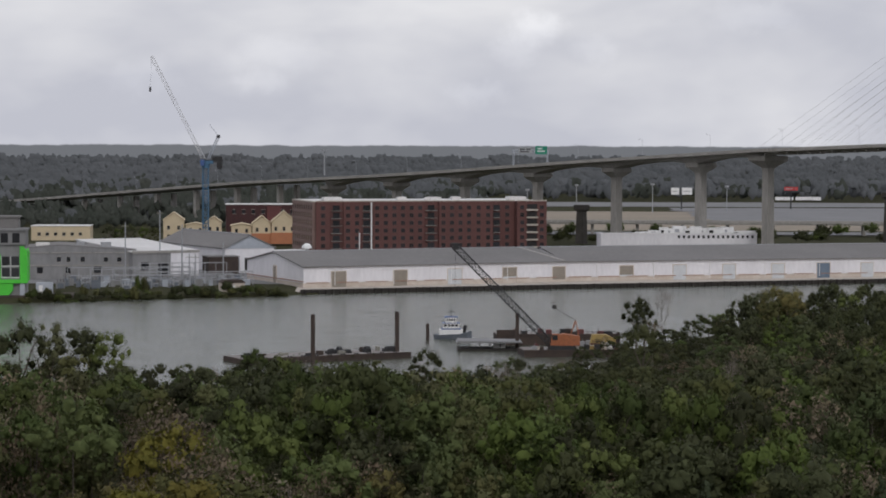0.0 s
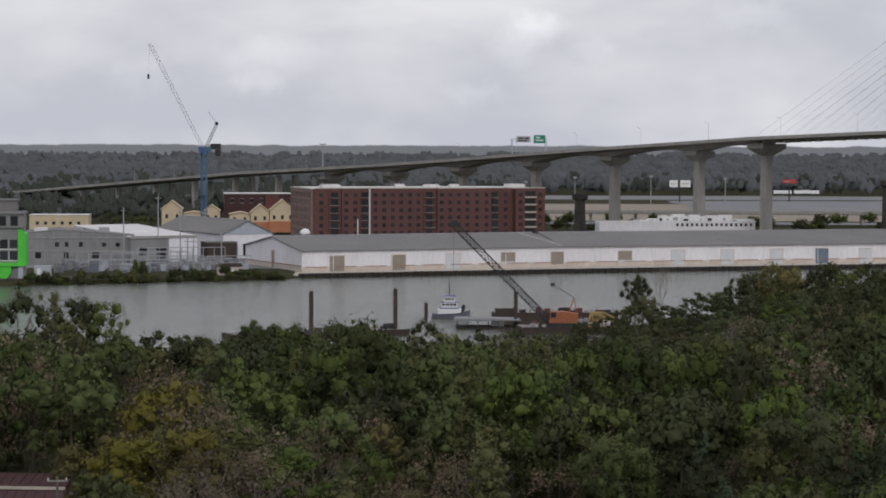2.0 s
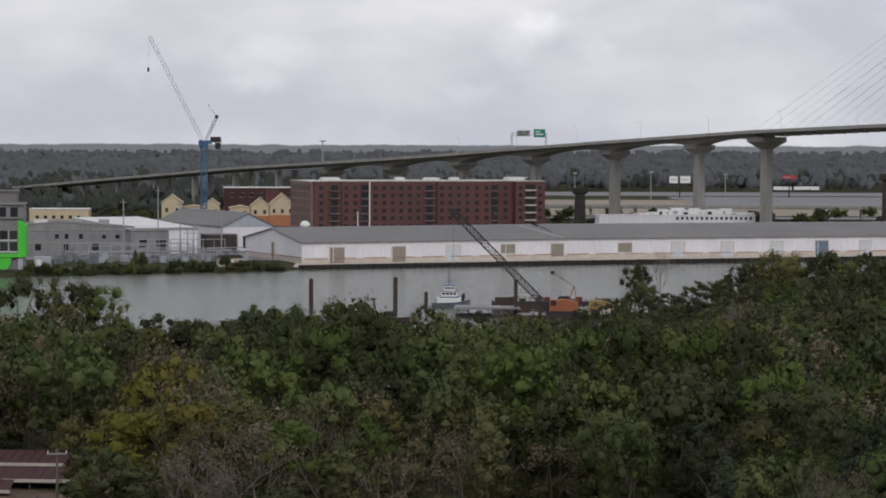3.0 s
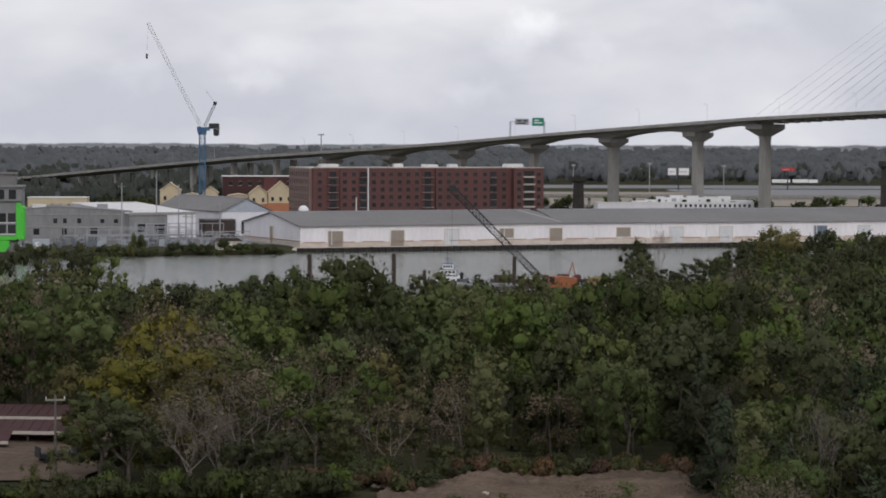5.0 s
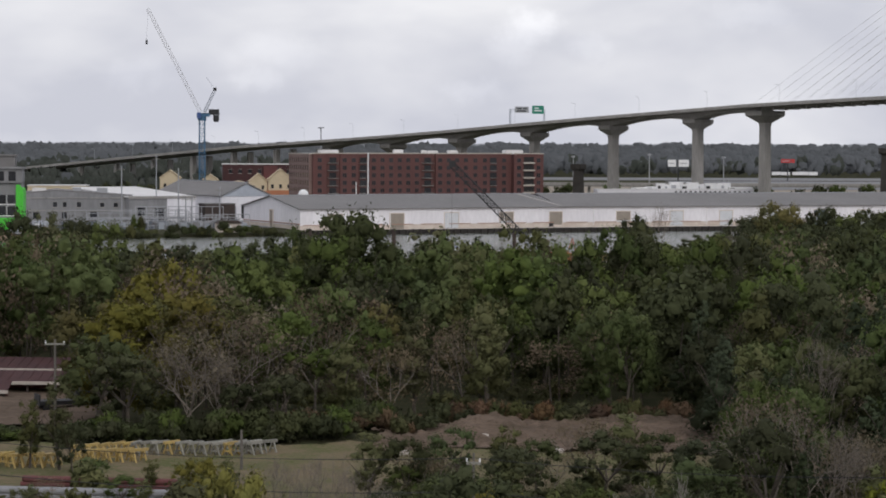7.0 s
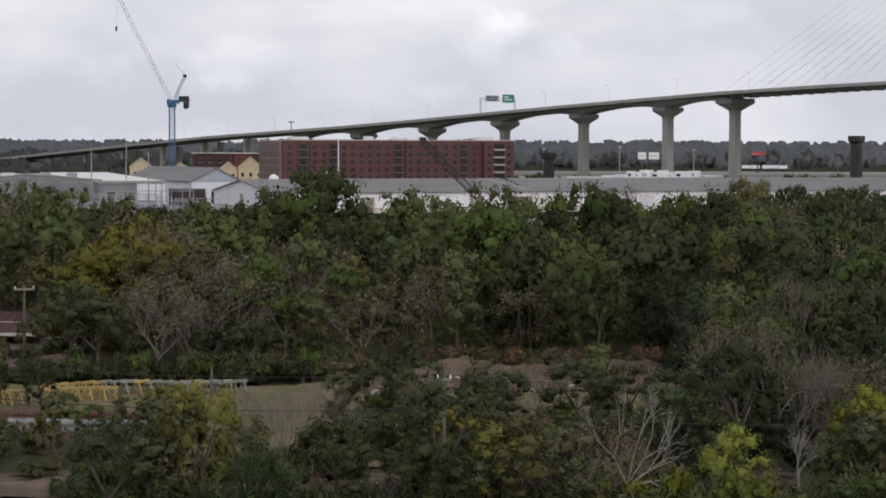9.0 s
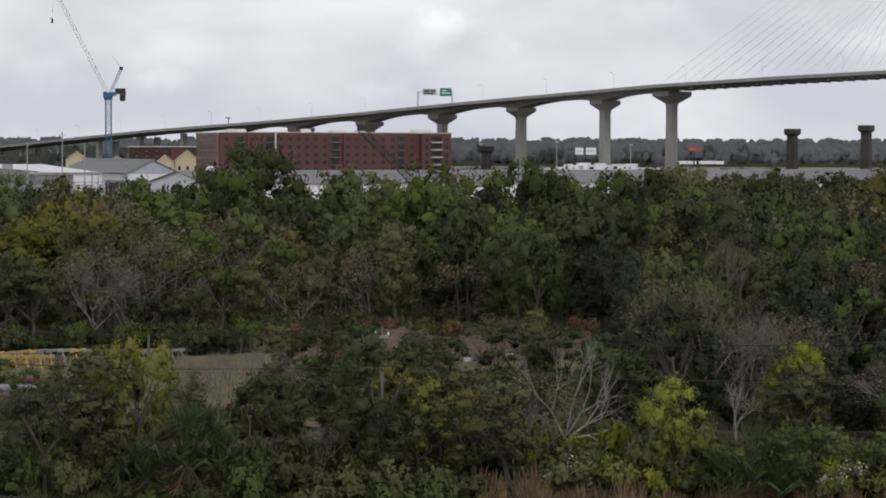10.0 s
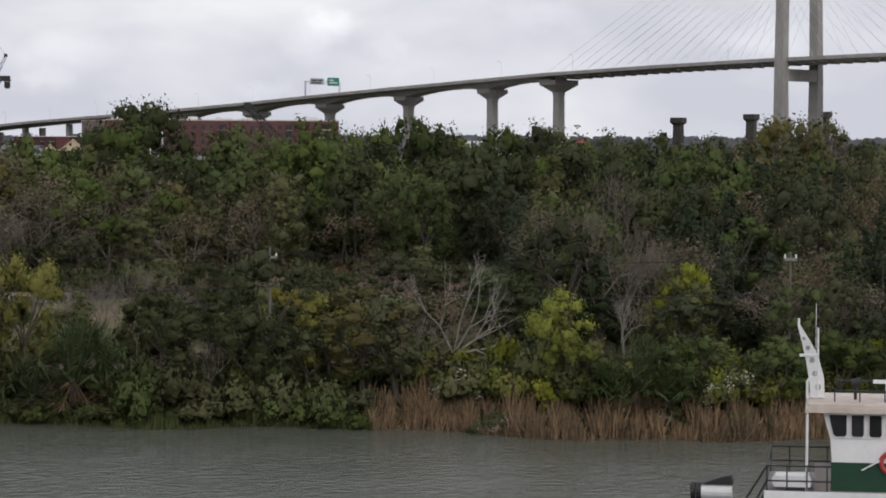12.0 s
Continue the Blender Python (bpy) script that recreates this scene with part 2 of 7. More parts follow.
STEEL_BLUE_GREY = material("blue_grey_steel", (0.16, 0.18, 0.21), (0.11, 0.125, 0.15), scale=0.6, rough=0.6)
PALE_STEEL = material("pale_painted_steel", (0.42, 0.45, 0.50), (0.34, 0.37, 0.42), scale=0.6, rough=0.5)
BLACK_STEEL = material("black_steel", (0.03, 0.03, 0.032), (0.02, 0.02, 0.022), scale=0.8, rough=0.6)
RUST = material("rusty_steel", (0.075, 0.054, 0.045), (0.045, 0.036, 0.033), scale=0.3, fine=2.0, rough=0.9, bump=0.2)
RUST_RED = material("rust_red_sheet", (0.15, 0.052, 0.05), (0.10, 0.042, 0.042), scale=0.25, rough=0.85)
DECK_GREY = material("worn_barge_deck", (0.28, 0.26, 0.25), (0.19, 0.17, 0.16), scale=0.12, rough=0.9)
SIGN_GREEN = material("green_road_sign", (0.02, 0.24, 0.15), (0.015, 0.20, 0.13), scale=0.5, rough=0.5)
SIGN_BACK = material("grey_sign_sheet", (0.36, 0.37, 0.38), (0.28, 0.29, 0.30), scale=0.5, rough=0.5)
WHITE_PAINT = material("white_paint", (0.80, 0.80, 0.80), (0.70, 0.70, 0.70), scale=0.6, rough=0.4)
GREEN_PAINT = material("dark_green_paint", (0.018, 0.062, 0.034), (0.012, 0.048, 0.026), scale=0.7, rough=0.4)
ORANGE_PAINT = material("orange_machine_paint", (0.40, 0.13, 0.05), (0.22, 0.085, 0.045), scale=1.6, rough=0.6)
YELLOW_PAINT = material("faded_yellow_paint", (0.46, 0.33, 0.10), (0.34, 0.25, 0.11), scale=0.8, rough=0.7, vary=0.2)
GREY_WOOD = material("weathered_grey_wood", (0.30, 0.29, 0.25), (0.19, 0.185, 0.165), scale=0.8, rough=0.9, vary=0.2)
POLE_WOOD = material("grey_brown_pole_wood", (0.17, 0.155, 0.135), (0.11, 0.10, 0.088), scale=1.2, rough=0.95, stretch=(1, 1, 0.2))
RED_PAINT = material("red_paint", (0.50, 0.05, 0.05), (0.40, 0.04, 0.04), scale=0.8, rough=0.5)
BLUE_PAINT = material("blue_paint", (0.06, 0.12, 0.30), (0.05, 0.09, 0.24), scale=0.8, rough=0.5)

WATER = bpy.data.materials.new("river_water")
WATER.use_nodes = True
_n, _l = WATER.node_tree.nodes, WATER.node_tree.links
_p = _n["Principled BSDF"]
_p.inputs["Base Color"].default_value = (0.098, 0.104, 0.082, 1)
_p.inputs["Roughness"].default_value, _p.inputs["IOR"].default_value = 0.16, 1.33
_g = _n.new("ShaderNodeNewGeometry")
_m = _n.new("ShaderNodeMapping")
_m.inputs["Scale"].default_value = (0.7, 1.0, 1.0)
_l.new(_g.outputs["Position"], _m.inputs["Vector"])
_w1, _w2 = _n.new("ShaderNodeTexNoise"), _n.new("ShaderNodeTexNoise")
_w1.inputs["Scale"].default_value, _w1.inputs["Detail"].default_value = 1.6, 5
_w2.inputs["Scale"].default_value = 0.10
for _t in (_w1, _w2):
    _l.new(_m.outputs["Vector"], _t.inputs["Vector"])
_a = _n.new("ShaderNodeMath")
_a.operation = "MULTIPLY"
_l.new(_w1.outputs["Fac"], _a.inputs[0])
_l.new(_w2.outputs["Fac"], _a.inputs[1])
_b = _n.new("ShaderNodeBump")
_b.inputs["Strength"].default_value, _b.inputs["Distance"].default_value = 1.0, 0.55
_l.new(_a.outputs[0], _b.inputs["Height"])
_l.new(_b.outputs["Normal"], _p.inputs["Normal"])


# ---- building helpers ----
class Shape:
    """Gathers boxes, bars and plates into one mesh."""

    def __init__(self):
        self.v, self.f = [], []

    def add(self, verts, faces, m=None):
        k = len(self.v)
        self.v += [tuple(m @ Vector(p)) if m else tuple(p) for p in verts]
        self.f += [tuple(i + k for i in f) for f in faces]
        return self

    def box(self, x0, x1, y0, y1, z0, z1, m=None):
        return self.add([(x0, y0, z0), (x1, y0, z0), (x1, y1, z0), (x0, y1, z0), (x0, y0, z1), (x1, y0, z1), (x1, y1, z1), (x0, y1, z1)],
                        [(3, 2, 1, 0), (4, 5, 6, 7), (0, 1, 5, 4), (1, 2, 6, 5), (2, 3, 7, 6), (3, 0, 4, 7)], m)

    def bar(self, p, q, r0, r1=None, n=6):
        """A round bar from p to q."""
        r1 = r0 if r1 is None else r1
        p, q = Vector(p), Vector(q)
        if (q - p).length < 1e-6:
            return self
        turn = (q - p).to_track_quat("Z", "Y").to_matrix()
        ring = [turn @ Vector((math.cos(2 * math.pi * i / n), math.sin(2 * math.pi * i / n), 0)) for i in range(n)]
        verts = [p + c * r0 for c in ring] + [q + c * r1 for c in ring]
        faces = [(i, (i + 1) % n, n + (i + 1) % n, n + i) for i in range(n)] + [tuple(range(n - 1, -1, -1)), tuple(range(n, 2 * n))]
        return self.add(verts, faces)

    def prism(self, outline, axis, a, b, m=None):
        """A flat outline pushed from a to b along axis ('x', 'y' or 'z')."""
        def put(p, d):
            return {"x": (d, p[0], p[1]), "y": (p[0], d, p[1]), "z": (p[0], p[1], d)}[axis]
        n = len(outline)
        return self.add([put(p, a) for p in outline] + [put(p, b) for p in outline],
                        [tuple(range(n)), tuple(range(2 * n - 1, n - 1, -1))] + [(i, n + i, n + (i + 1) % n, (i + 1) % n) for i in range(n)], m)


def mesh_of(name, shape, mat):
    me = bpy.data.meshes.new(name)
    me.from_pydata(shape.v, [], shape.f)
    bm = bmesh.new()
    bm.from_mesh(me)
    bmesh.ops.recalc_face_normals(bm, faces=bm.faces)
    bm.to_mesh(me)
    bm.free()
    me.materials.append(mat)
    return me


def part(name, shape, mat, parent=None, label="", m=None):
    """One mesh object, from a Shape or a ready mesh, under a thing or a part."""
    me = mesh_of(name, shape, mat) if isinstance(shape, Shape) else shape
    ob = new(name, me)
    if parent:
        ob.parent = parent
    if m:
        ob.matrix_basis = m
    if label:
        ob["label"] = label
    return ob


def thing(name, m, label, category, group="", kind=""):
    ob = new(name)
    ob.empty_display_size = 0.3
    ob.matrix_basis = m
    return tagged(ob, label, category, group, kind)


def leaf_mesh(name, v, mat, tone=None):
    """A mesh of loose triangles: three corners each, and three soft normals where they are given."""
    v = np.asarray(v, dtype=np.float32)
    soft = None
    if v.ndim == 3 and v.shape[1] == 6:
        soft = v[:, 3:].reshape(-1, 3)
        soft = soft / (np.linalg.norm(soft, axis=1)[:, None] + 1e-9)
        v = v[:, :3]
    v = np.ascontiguousarray(v).reshape(-1, 3)
    n = len(v) // 3
    me = bpy.data.meshes.new(name)
    me.vertices.add(len(v))
    me.vertices.foreach_set("co", v.ravel())
    me.loops.add(len(v))
    me.loops.foreach_set("vertex_index", np.arange(len(v), dtype=np.int32))
    me.polygons.add(n)
    me.polygons.foreach_set("loop_start", np.arange(0, len(v), 3, dtype=np.int32))
    me.update(calc_edges=True)
    if soft is not None:
        me.attributes.new("custom_normal", "FLOAT_VECTOR", "POINT").data.foreach_set("vector", np.ascontiguousarray(soft, dtype=np.float32).ravel())
    if tone is not None:
        me.attributes.new("tone", "FLOAT", "FACE").data.foreach_set("value", np.asarray(tone, dtype=np.float32))
    me.materials.append(mat)
    return me


def quads(name, v, mat, tone=None):
    """A mesh of loose four-cornered leaves: v has four corners a leaf."""
    v = np.asarray(v, dtype=np.float32).reshape(-1, 3)
    n = len(v) // 4
    me = bpy.data.meshes.new(name)
    me.vertices.add(len(v))
    me.vertices.foreach_set("co", v.ravel())
    me.loops.add(len(v))
    me.loops.foreach_set("vertex_index", np.arange(len(v), dtype=np.int32))
    me.polygons.add(n)
    me.polygons.foreach_set("loop_start", np.arange(0, len(v), 4, dtype=np.int32))
    me.update(calc_edges=True)
    if tone is not None:
        me.attributes.new("tone", "FLOAT", "FACE").data.foreach_set("value", np.asarray(tone, dtype=np.float32))
    me.materials.append(mat)
    return me


# ---- ground: one sheet, with the channel and the river carved into it ----
def bank(x):
    """Where the wooded island's near shore meets the channel."""
    return 148.6 - 0.27 * x + 1.5 * np.sin(x * 0.21) + 0.8 * np.sin(x * 0.53 + 1)


def river_near(x):
    return np.interp(x, (-400, -120, -20, 22, 44, 80, 160, 500), (400, 462, 478, 505, 588, 640, 700, 860)) + 3 * np.sin(x * 0.11)


def river_far(x):
    return np.interp(x, (-500, -141, -91, -52, 44, 164, 600), (640, 764, 789, 806, 856, 897, 1050))


def step(a, b, v):
    s = np.clip((v - a) / (b - a), 0, 1)
    return s * s * (3 - 2 * s)


def ground_z(x, y):
    x, y = np.asarray(x, float), np.asarray(y, float)
    b, r, q = bank(x), river_near(x), river_far(x)
    z = 3.0 - 5.5 * step(34, 44, y)                                    # quay below the camera, then the channel
    z = z + 5.0 * step(b - 5, b + 10, y)                                # island
    z = z - 5.2 * step(r - 14, r + 6, y)                               # river
    z = z + (3.85 - 0.5 * (x > -51)) * step(q + 1 + 5 * (x > -51), q + 6 + 5 * (x > -51), y)                                # far shore
    z = z + 1.0 * step(q + 120, q + 260, y) + 9.0 * step(2600, 4800, y)
    edge = 1.2 * np.sin(x * 0.55) + 0.7 * np.sin(x * 1.3 + 2)
    hump = 1.25 * np.exp(-((x - 5.2) / 3.2) ** 4 - ((y - 243.5) / 3.2) ** 2)                     # dirt heap
    hump = hump + 0.55 * step(6.5, 10, x) * (1 - step(26, 30, x)) * step(236.5 + edge, 240.5 + edge, y) * (1 - step(247, 250, y))   # graded bench
    hump = hump + 0.2 * step(14, 17, x) * (1 - step(25, 29, x)) * step(241, 243.5, y) * (1 - step(247, 250, y))
    hump = hump + 1.1 * np.exp(-((x + 8) / 2.6) ** 2 - ((y - 238) / 2.5) ** 2)
    rough_ = 0.25 * np.sin(x * 0.31 + y * 0.17) * np.sin(y * 0.23 - x * 0.11) * step(b + 4, b + 14, y) * (1 - step(r - 20, r - 10, y))
    return z + hump + rough_


gx = np.concatenate([-np.geomspace(4950, 290, 16), np.arange(-260, 301, 5.0), np.geomspace(330, 4950, 16)])
gy = np.concatenate([[-600, -200, -60], np.arange(0, 130, 8.0), np.arange(130, 270, 2.5), np.arange(270, 1000, 5.0), np.geomspace(1020, 4950, 30)])
GX, GY = np.meshgrid(gx, gy)
GZ = ground_z(GX, GY)
nxg, nyg = len(gx), len(gy)
me = bpy.data.meshes.new("ground")
idx = np.arange(nxg * nyg).reshape(nyg, nxg)
me.from_pydata(np.stack([GX, GY, GZ], -1).reshape(-1, 3).tolist(), [],
               np.stack([idx[:-1, :-1], idx[:-1, 1:], idx[1:, 1:], idx[1:, :-1]], -1).reshape(-1, 4).tolist())
me.materials.append(EARTH)
for p_ in me.polygons:
    p_.use_smooth = True
tagged(new("ground", me), "dark leaf-littered earth of island and far shore", "ground", kind="structure")

part("water", Shape().add([(-700, 30, 0), (900, 30, 0), (900, 1100, 0), (-700, 1100, 0)], [(0, 1, 2, 3)]), WATER)
tagged(bpy.data.objects["water"], "grey-green rippled water of river and channel", "water", kind="structure")


def patch(name, x0, x1, y0, y1, mat, label, lift=0.06, n=26, ragged=0.0, category="ground", rubble=0.0):
    """A thin sheet that lies on the ground, with an uneven edge."""
    sh = Shape()
    for j in range(n + 1):
        for i in range(n + 1):
            u, v = i / n, j / n
            ex = ragged * (noise.noise(Vector((u * 5, v * 5, x0))) if 0 < i < n else 1.6 * noise.noise(Vector((v * 7, i, x0))))
            ey = ragged * (0 if 0 < j < n else 1.6 * noise.noise(Vector((u * 7, j + 9, y0))))
            x, y = x0 + (x1 - x0) * u + ex, y0 + (y1 - y0) * v + ey
            sh.v.append((x, y, float(ground_z(x, y)) + lift + rubble * max(0, noise.noise(Vector((x * 0.8, y * 0.8, 2))) + 0.5 * noise.noise(Vector((x * 2.3, y * 2.3, 5))))))
    for j in range(n):
        for i in range(n):
            k = j * (n + 1) + i
            sh.f.append((k, k + 1, k + n + 2, k + n + 1))
    return tagged(part(name, sh, mat), label, category, kind="structure")


patch("bare_soil", -6, 29, 227, 249, SOIL, "bare graded soil with low dirt mounds", ragged=2.4, n=120, rubble=0.55, lift=0.3)
patch("turf", -48, -9, 203, 231, TURF, "thin worn grass and sandy yard", ragged=2.0, n=60, rubble=0.2, lift=0.2)
patch("turf", -19, -2, 174, 205, TURF, "dry sandy grass between thickets", ragged=2.0, n=40, rubble=0.2, lift=0.2)
patch("turf", -11, 31, 200, 231, TURF, "sparse dry grass before the graded soil", ragged=2.0, n=70, rubble=0.2, lift=0.16)
patch("yard", -62, -37, 246, 292, SOIL, "pale sandy storage yard in the woods", ragged=2.0, lift=0.25, n=50, rubble=0.2)
patch("track", -30, 45, 163, 172, SOIL, "narrow sandy track behind the bank", ragged=1.5)
patch("field", 40, 560, 1395, 1800, SAND, "broad tan sand fill across the river", n=14, ragged=14)
patch("yard_pale", 180, 700, 1560, 1900, PAVED, "pale grey paved yard", lift=0.25, n=14, ragged=10)
patch("road", 20, 600, 1330, 1372, ROADWAY, "grey highway strip beside the sand fill", lift=0.3, n=14, category="road")
patch("far_yard", 30, 700, 1930, 2080, PAVED, "distant pale paved lot", lift=0.3, n=14, ragged=10)
patch("yard_left", -260, -58, 858, 980, ROADWAY, "grey paved industrial yard", lift=0.12, n=14, ragged=4)

# ---- woods ----
_a, _b = 0.5257, 0.8507
ICO = np.array([(-_a, 0, _b), (_a, 0, _b), (-_a, 0, -_b), (_a, 0, -_b), (0, _b, _a), (0, _b, -_a), (0, -_b, _a), (0, -_b, -_a), (_b, _a, 0), (-_b, _a, 0), (_b, -_a, 0), (-_b, -_a, 0)])

ICO_F = np.array([(0, 1, 4), (0, 4, 9), (9, 4, 5), (4, 8, 5), (4, 1, 8), (8, 1, 10), (8, 10, 3), (5, 8, 3), (5, 3, 2), (2, 3, 7), (7, 3, 10), (7, 10, 6), (7, 6, 11), (11, 6, 0), (0, 6, 1), (6, 10, 1), (9, 11, 0), (9, 2, 11), (9, 5, 2), (7, 11, 2)])


def leaf_cloud(rng, centres, radii, n, size, up=0.2, squash=0.85, core=0.5, tilt=0.55, lift=0.0, filled=False):
    """Corners and soft normals of n small leaves over the skins of round clumps, with larger sprays and a dense heart in each clump."""
    m = int(n * core)
    pick = rng.choice(len(centres), n + m, p=radii ** 2 / np.sum(radii ** 2))
    d = rng.normal(size=(n + m, 3))
    d[:, 2] += up
    d /= np.linalg.norm(d, axis=1)[:, None]
    inner = np.arange(n + m) >= n
    dist = radii[pick] * np.where(inner, 0.50 + 0.42 * rng.random(n + m), 0.58 + 0.78 * rng.random(n + m) ** 1.2)
    c = centres[pick] + d * dist[:, None] * np.array([1, 1, squash])
    nrm = d + rng.normal(size=(n + m, 3)) * tilt + np.array([0, 0, lift])
    nrm /= np.linalg.norm(nrm, axis=1)[:, None]
    t = np.cross(nrm, rng.normal(size=(n + m, 3)))
    t /= np.linalg.norm(t, axis=1)[:, None] + 1e-9
    b = np.cross(nrm, t)
    s = size * (0.55 + 0.9 * rng.random((n + m, 1))) * np.where(inner, 1.7, 1.0)[:, None]
    whole = c - np.mean(centres, axis=0)
    whole /= np.linalg.norm(whole, axis=1)[:, None] + 1e-9
    soft = 0.34 * d + 0.48 * whole + 0.28 * nrm
    out = [np.concatenate([np.stack([c - t * s, c + t * s * 0.9 - b * s * 0.3, c + b * s * 1.2], 1), np.repeat(soft[:, None], 3, 1)], 1)]
    if filled:
        for cc, r in zip(centres, radii):
            turn = np.linalg.qr(rng.normal(size=(3, 3)))[0]
            e = ICO @ (turn * np.sign(np.linalg.det(turn)))
            p = cc + e * (0.52 + 0.4 * (rng.random((12, 1)) - 0.5)) * r * np.array([1, 1, squash])
            q = 0.6 * e + 0.4 * (cc - np.mean(centres, axis=0)) / 0.3 + rng.normal(size=e.shape) * 0.3
            out.append(np.concatenate([p[ICO_F], q[ICO_F]], 1))
    return np.concatenate(out)


def crown_leaves(seed, n, size, kind="round", full=True):
    """A crown of a tree one unit high, about its foot."""
    rng = np.random.default_rng(seed)
    k = rng.integers(30, 40)
    if kind == "round":
        a, rr = rng.random(k) * 6.283, 0.33 * np.sqrt(rng.random(k))
        low = rng.random(k) < 0.38
        rr = np.where(low, 0.17 + 0.16 * rng.random(k), rr)
        z = np.where(low, 0.20 + 0.34 * rng.random(k), 0.36 + 0.54 * np.sqrt(1 - (rr / 0.37) ** 2) * (0.72 + 0.28 * rng.random(k)))
        c = np.stack([rr * np.cos(a), rr * np.sin(a), z], 1)
        r = 0.055 + 0.07 * rng.random(k)
    elif kind == "tall":
        a, rr = rng.random(k) * 6.283, 0.15 * np.sqrt(rng.random(k))
        c = np.stack([rr * np.cos(a), rr * np.sin(a), 0.25 + 0.66 * rng.random(k)], 1)
        r = 0.045 + 0.055 * rng.random(k)
    elif kind == "cone":
        h = np.linspace(0.16, 0.95, k)
        a = rng.random(k) * 6.283
        rr = 0.20 * (1.05 - h) * (0.5 + rng.random(k))
        c = np.stack([rr * np.cos(a), rr * np.sin(a), h], 1)
        r = 0.035 + 0.11 * (1.02 - h)
    else:  # low shrub from the ground
        a, rr = rng.random(k) * 6.283, 0.45 * np.sqrt(rng.random(k))
        c = np.stack([rr * np.cos(a), rr * np.sin(a), 0.25 + 0.5 * rng.random(k) * (1 - rr)], 1)
        k = 16
        c, r = c[:k], 0.14 + 0.13 * rng.random(k)
    out = leaf_cloud(rng, c, r, n, size, core=0.3 if full else 0.1, filled=full)
    out[:, :3, 2] *= 1.0 / np.percentile(out[:, :3, 2], 99.6)
    return out


def limb(sh, rng, p, d, length, r, depth, spread=0.6, n=5):
    q = p + d * length
    sh.bar(p, q, r, r * 0.68, n if depth > 1 else 3)
    if depth == 0:
        return
    for i in range(rng.integers(2, 4)):
        e = Vector(d) + Vector(rng.normal(size=3)) * spread
        e.z += 0.12
        e.normalize()
        limb(sh, rng, q, e, length * (0.62 + 0.25 * rng.random()), r * 0.62, depth - 1, spread, n)


def trunk_shape(seed, lean=0.1, fork=0.34):
    """A tapered trunk with limbs, one unit high."""
    rng = np.random.default_rng(seed)
    sh = Shape()
    top = Vector((lean * (rng.random() - 0.5), lean * (rng.random() - 0.5), fork))
    sh.bar((0, 0, -0.04), top * 0.5, 0.024, 0.019)
    sh.bar(top * 0.5, top, 0.019, 0.015)
    for i in range(5):
        a = i * 1.257 + rng.random()
        q = top + Vector((math.cos(a) * 0.17, math.sin(a) * 0.17, 0.18 + 0.22 * rng.random()))
        sh.bar(top, q, 0.011, 0.005, 5)
        sh.bar(q, q + Vector((math.cos(a + 0.6) * 0.09, math.sin(a + 0.6) * 0.09, 0.1)), 0.005, 0.002, 4)
    return sh


def bare_shape(seed, depth=5, spread=0.42, r=0.02):
    rng = np.random.default_rng(seed)
    sh = Shape()
    sh.bar((0, 0, -0.03), (0.01, 0, 0.22), r, r * 0.8)
    for i in range(3):
        d = Vector((rng.normal() * 0.4, rng.normal() * 0.4, 1)).normalized()
        limb(sh, rng, Vector((0.01, 0, 0.2)), d, 0.22, r * 0.7, depth, spread)
    return sh


rng = np.random.default_rng(7)
TRUNKS = [mesh_of("trunk", trunk_shape(s), BARK) for s in range(4)]
TWIGGY = [mesh_of("trunk", bare_shape(60 + s, 4, 0.40, 0.013), TWIG) for s in range(3)]
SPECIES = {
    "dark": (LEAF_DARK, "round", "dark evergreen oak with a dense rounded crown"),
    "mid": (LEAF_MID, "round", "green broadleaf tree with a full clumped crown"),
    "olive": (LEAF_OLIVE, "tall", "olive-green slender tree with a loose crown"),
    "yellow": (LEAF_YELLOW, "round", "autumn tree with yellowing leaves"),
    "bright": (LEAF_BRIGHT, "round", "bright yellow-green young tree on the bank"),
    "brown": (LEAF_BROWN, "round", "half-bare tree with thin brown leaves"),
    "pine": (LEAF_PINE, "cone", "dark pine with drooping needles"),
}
NEAR_CROWN = {k: [leaf_mesh("crown", crown_leaves(100 + 10 * i + j, 2000 if k != "brown" else 1900, 0.0105 if k != "brown" else 0.0085, kind, k != "brown"), mat) for j in range(3)]
              for i, (k, (mat, kind, _)) in enumerate(SPECIES.items())}
FAR_CROWN = {k: [crown_leaves(300 + 10 * i + j, 950 if k != "brown" else 800, 0.0150, kind, k != "brown") for j in range(4)] for i, (k, (_, kind, _)) in enumerate(SPECIES.items())}

FARTHEST_CROWN = {k: [crown_leaves(300 + 10 * i + j, 640, 0.0165, kind, k != "brown") for j in range(4)] for i, (k, (_, kind, _)) in enumerate(SPECIES.items())}


def standing(species, x, y, top, width=1.0, **more):
    """A tree whose crown ends at a height above the river."""
    return tree(species, x, y, top - float(ground_z(x, y)), width, **more)


def tree(species, x, y, height, width=1.0, group="trees of the wooded island", j=None, label=""):
    z = float(ground_z(x, y))
    j = rng.integers(3) if j is None else j
    s = Matrix.Diagonal((height * width, height * width, height, 1))
    ob = thing("tree", Matrix.Translation((x, y, z - 0.05)) @ pose(0, 0, 0, 0, 0, float(rng.random() * 360)), label or SPECIES[species][2], "tree", group)
    part("trunk", TWIGGY[rng.integers(3)] if species == "brown" else TRUNKS[rng.integers(4)], BARK, ob, m=s)
    part("crown", NEAR_CROWN[species][j], None, ob, m=s)
    return ob


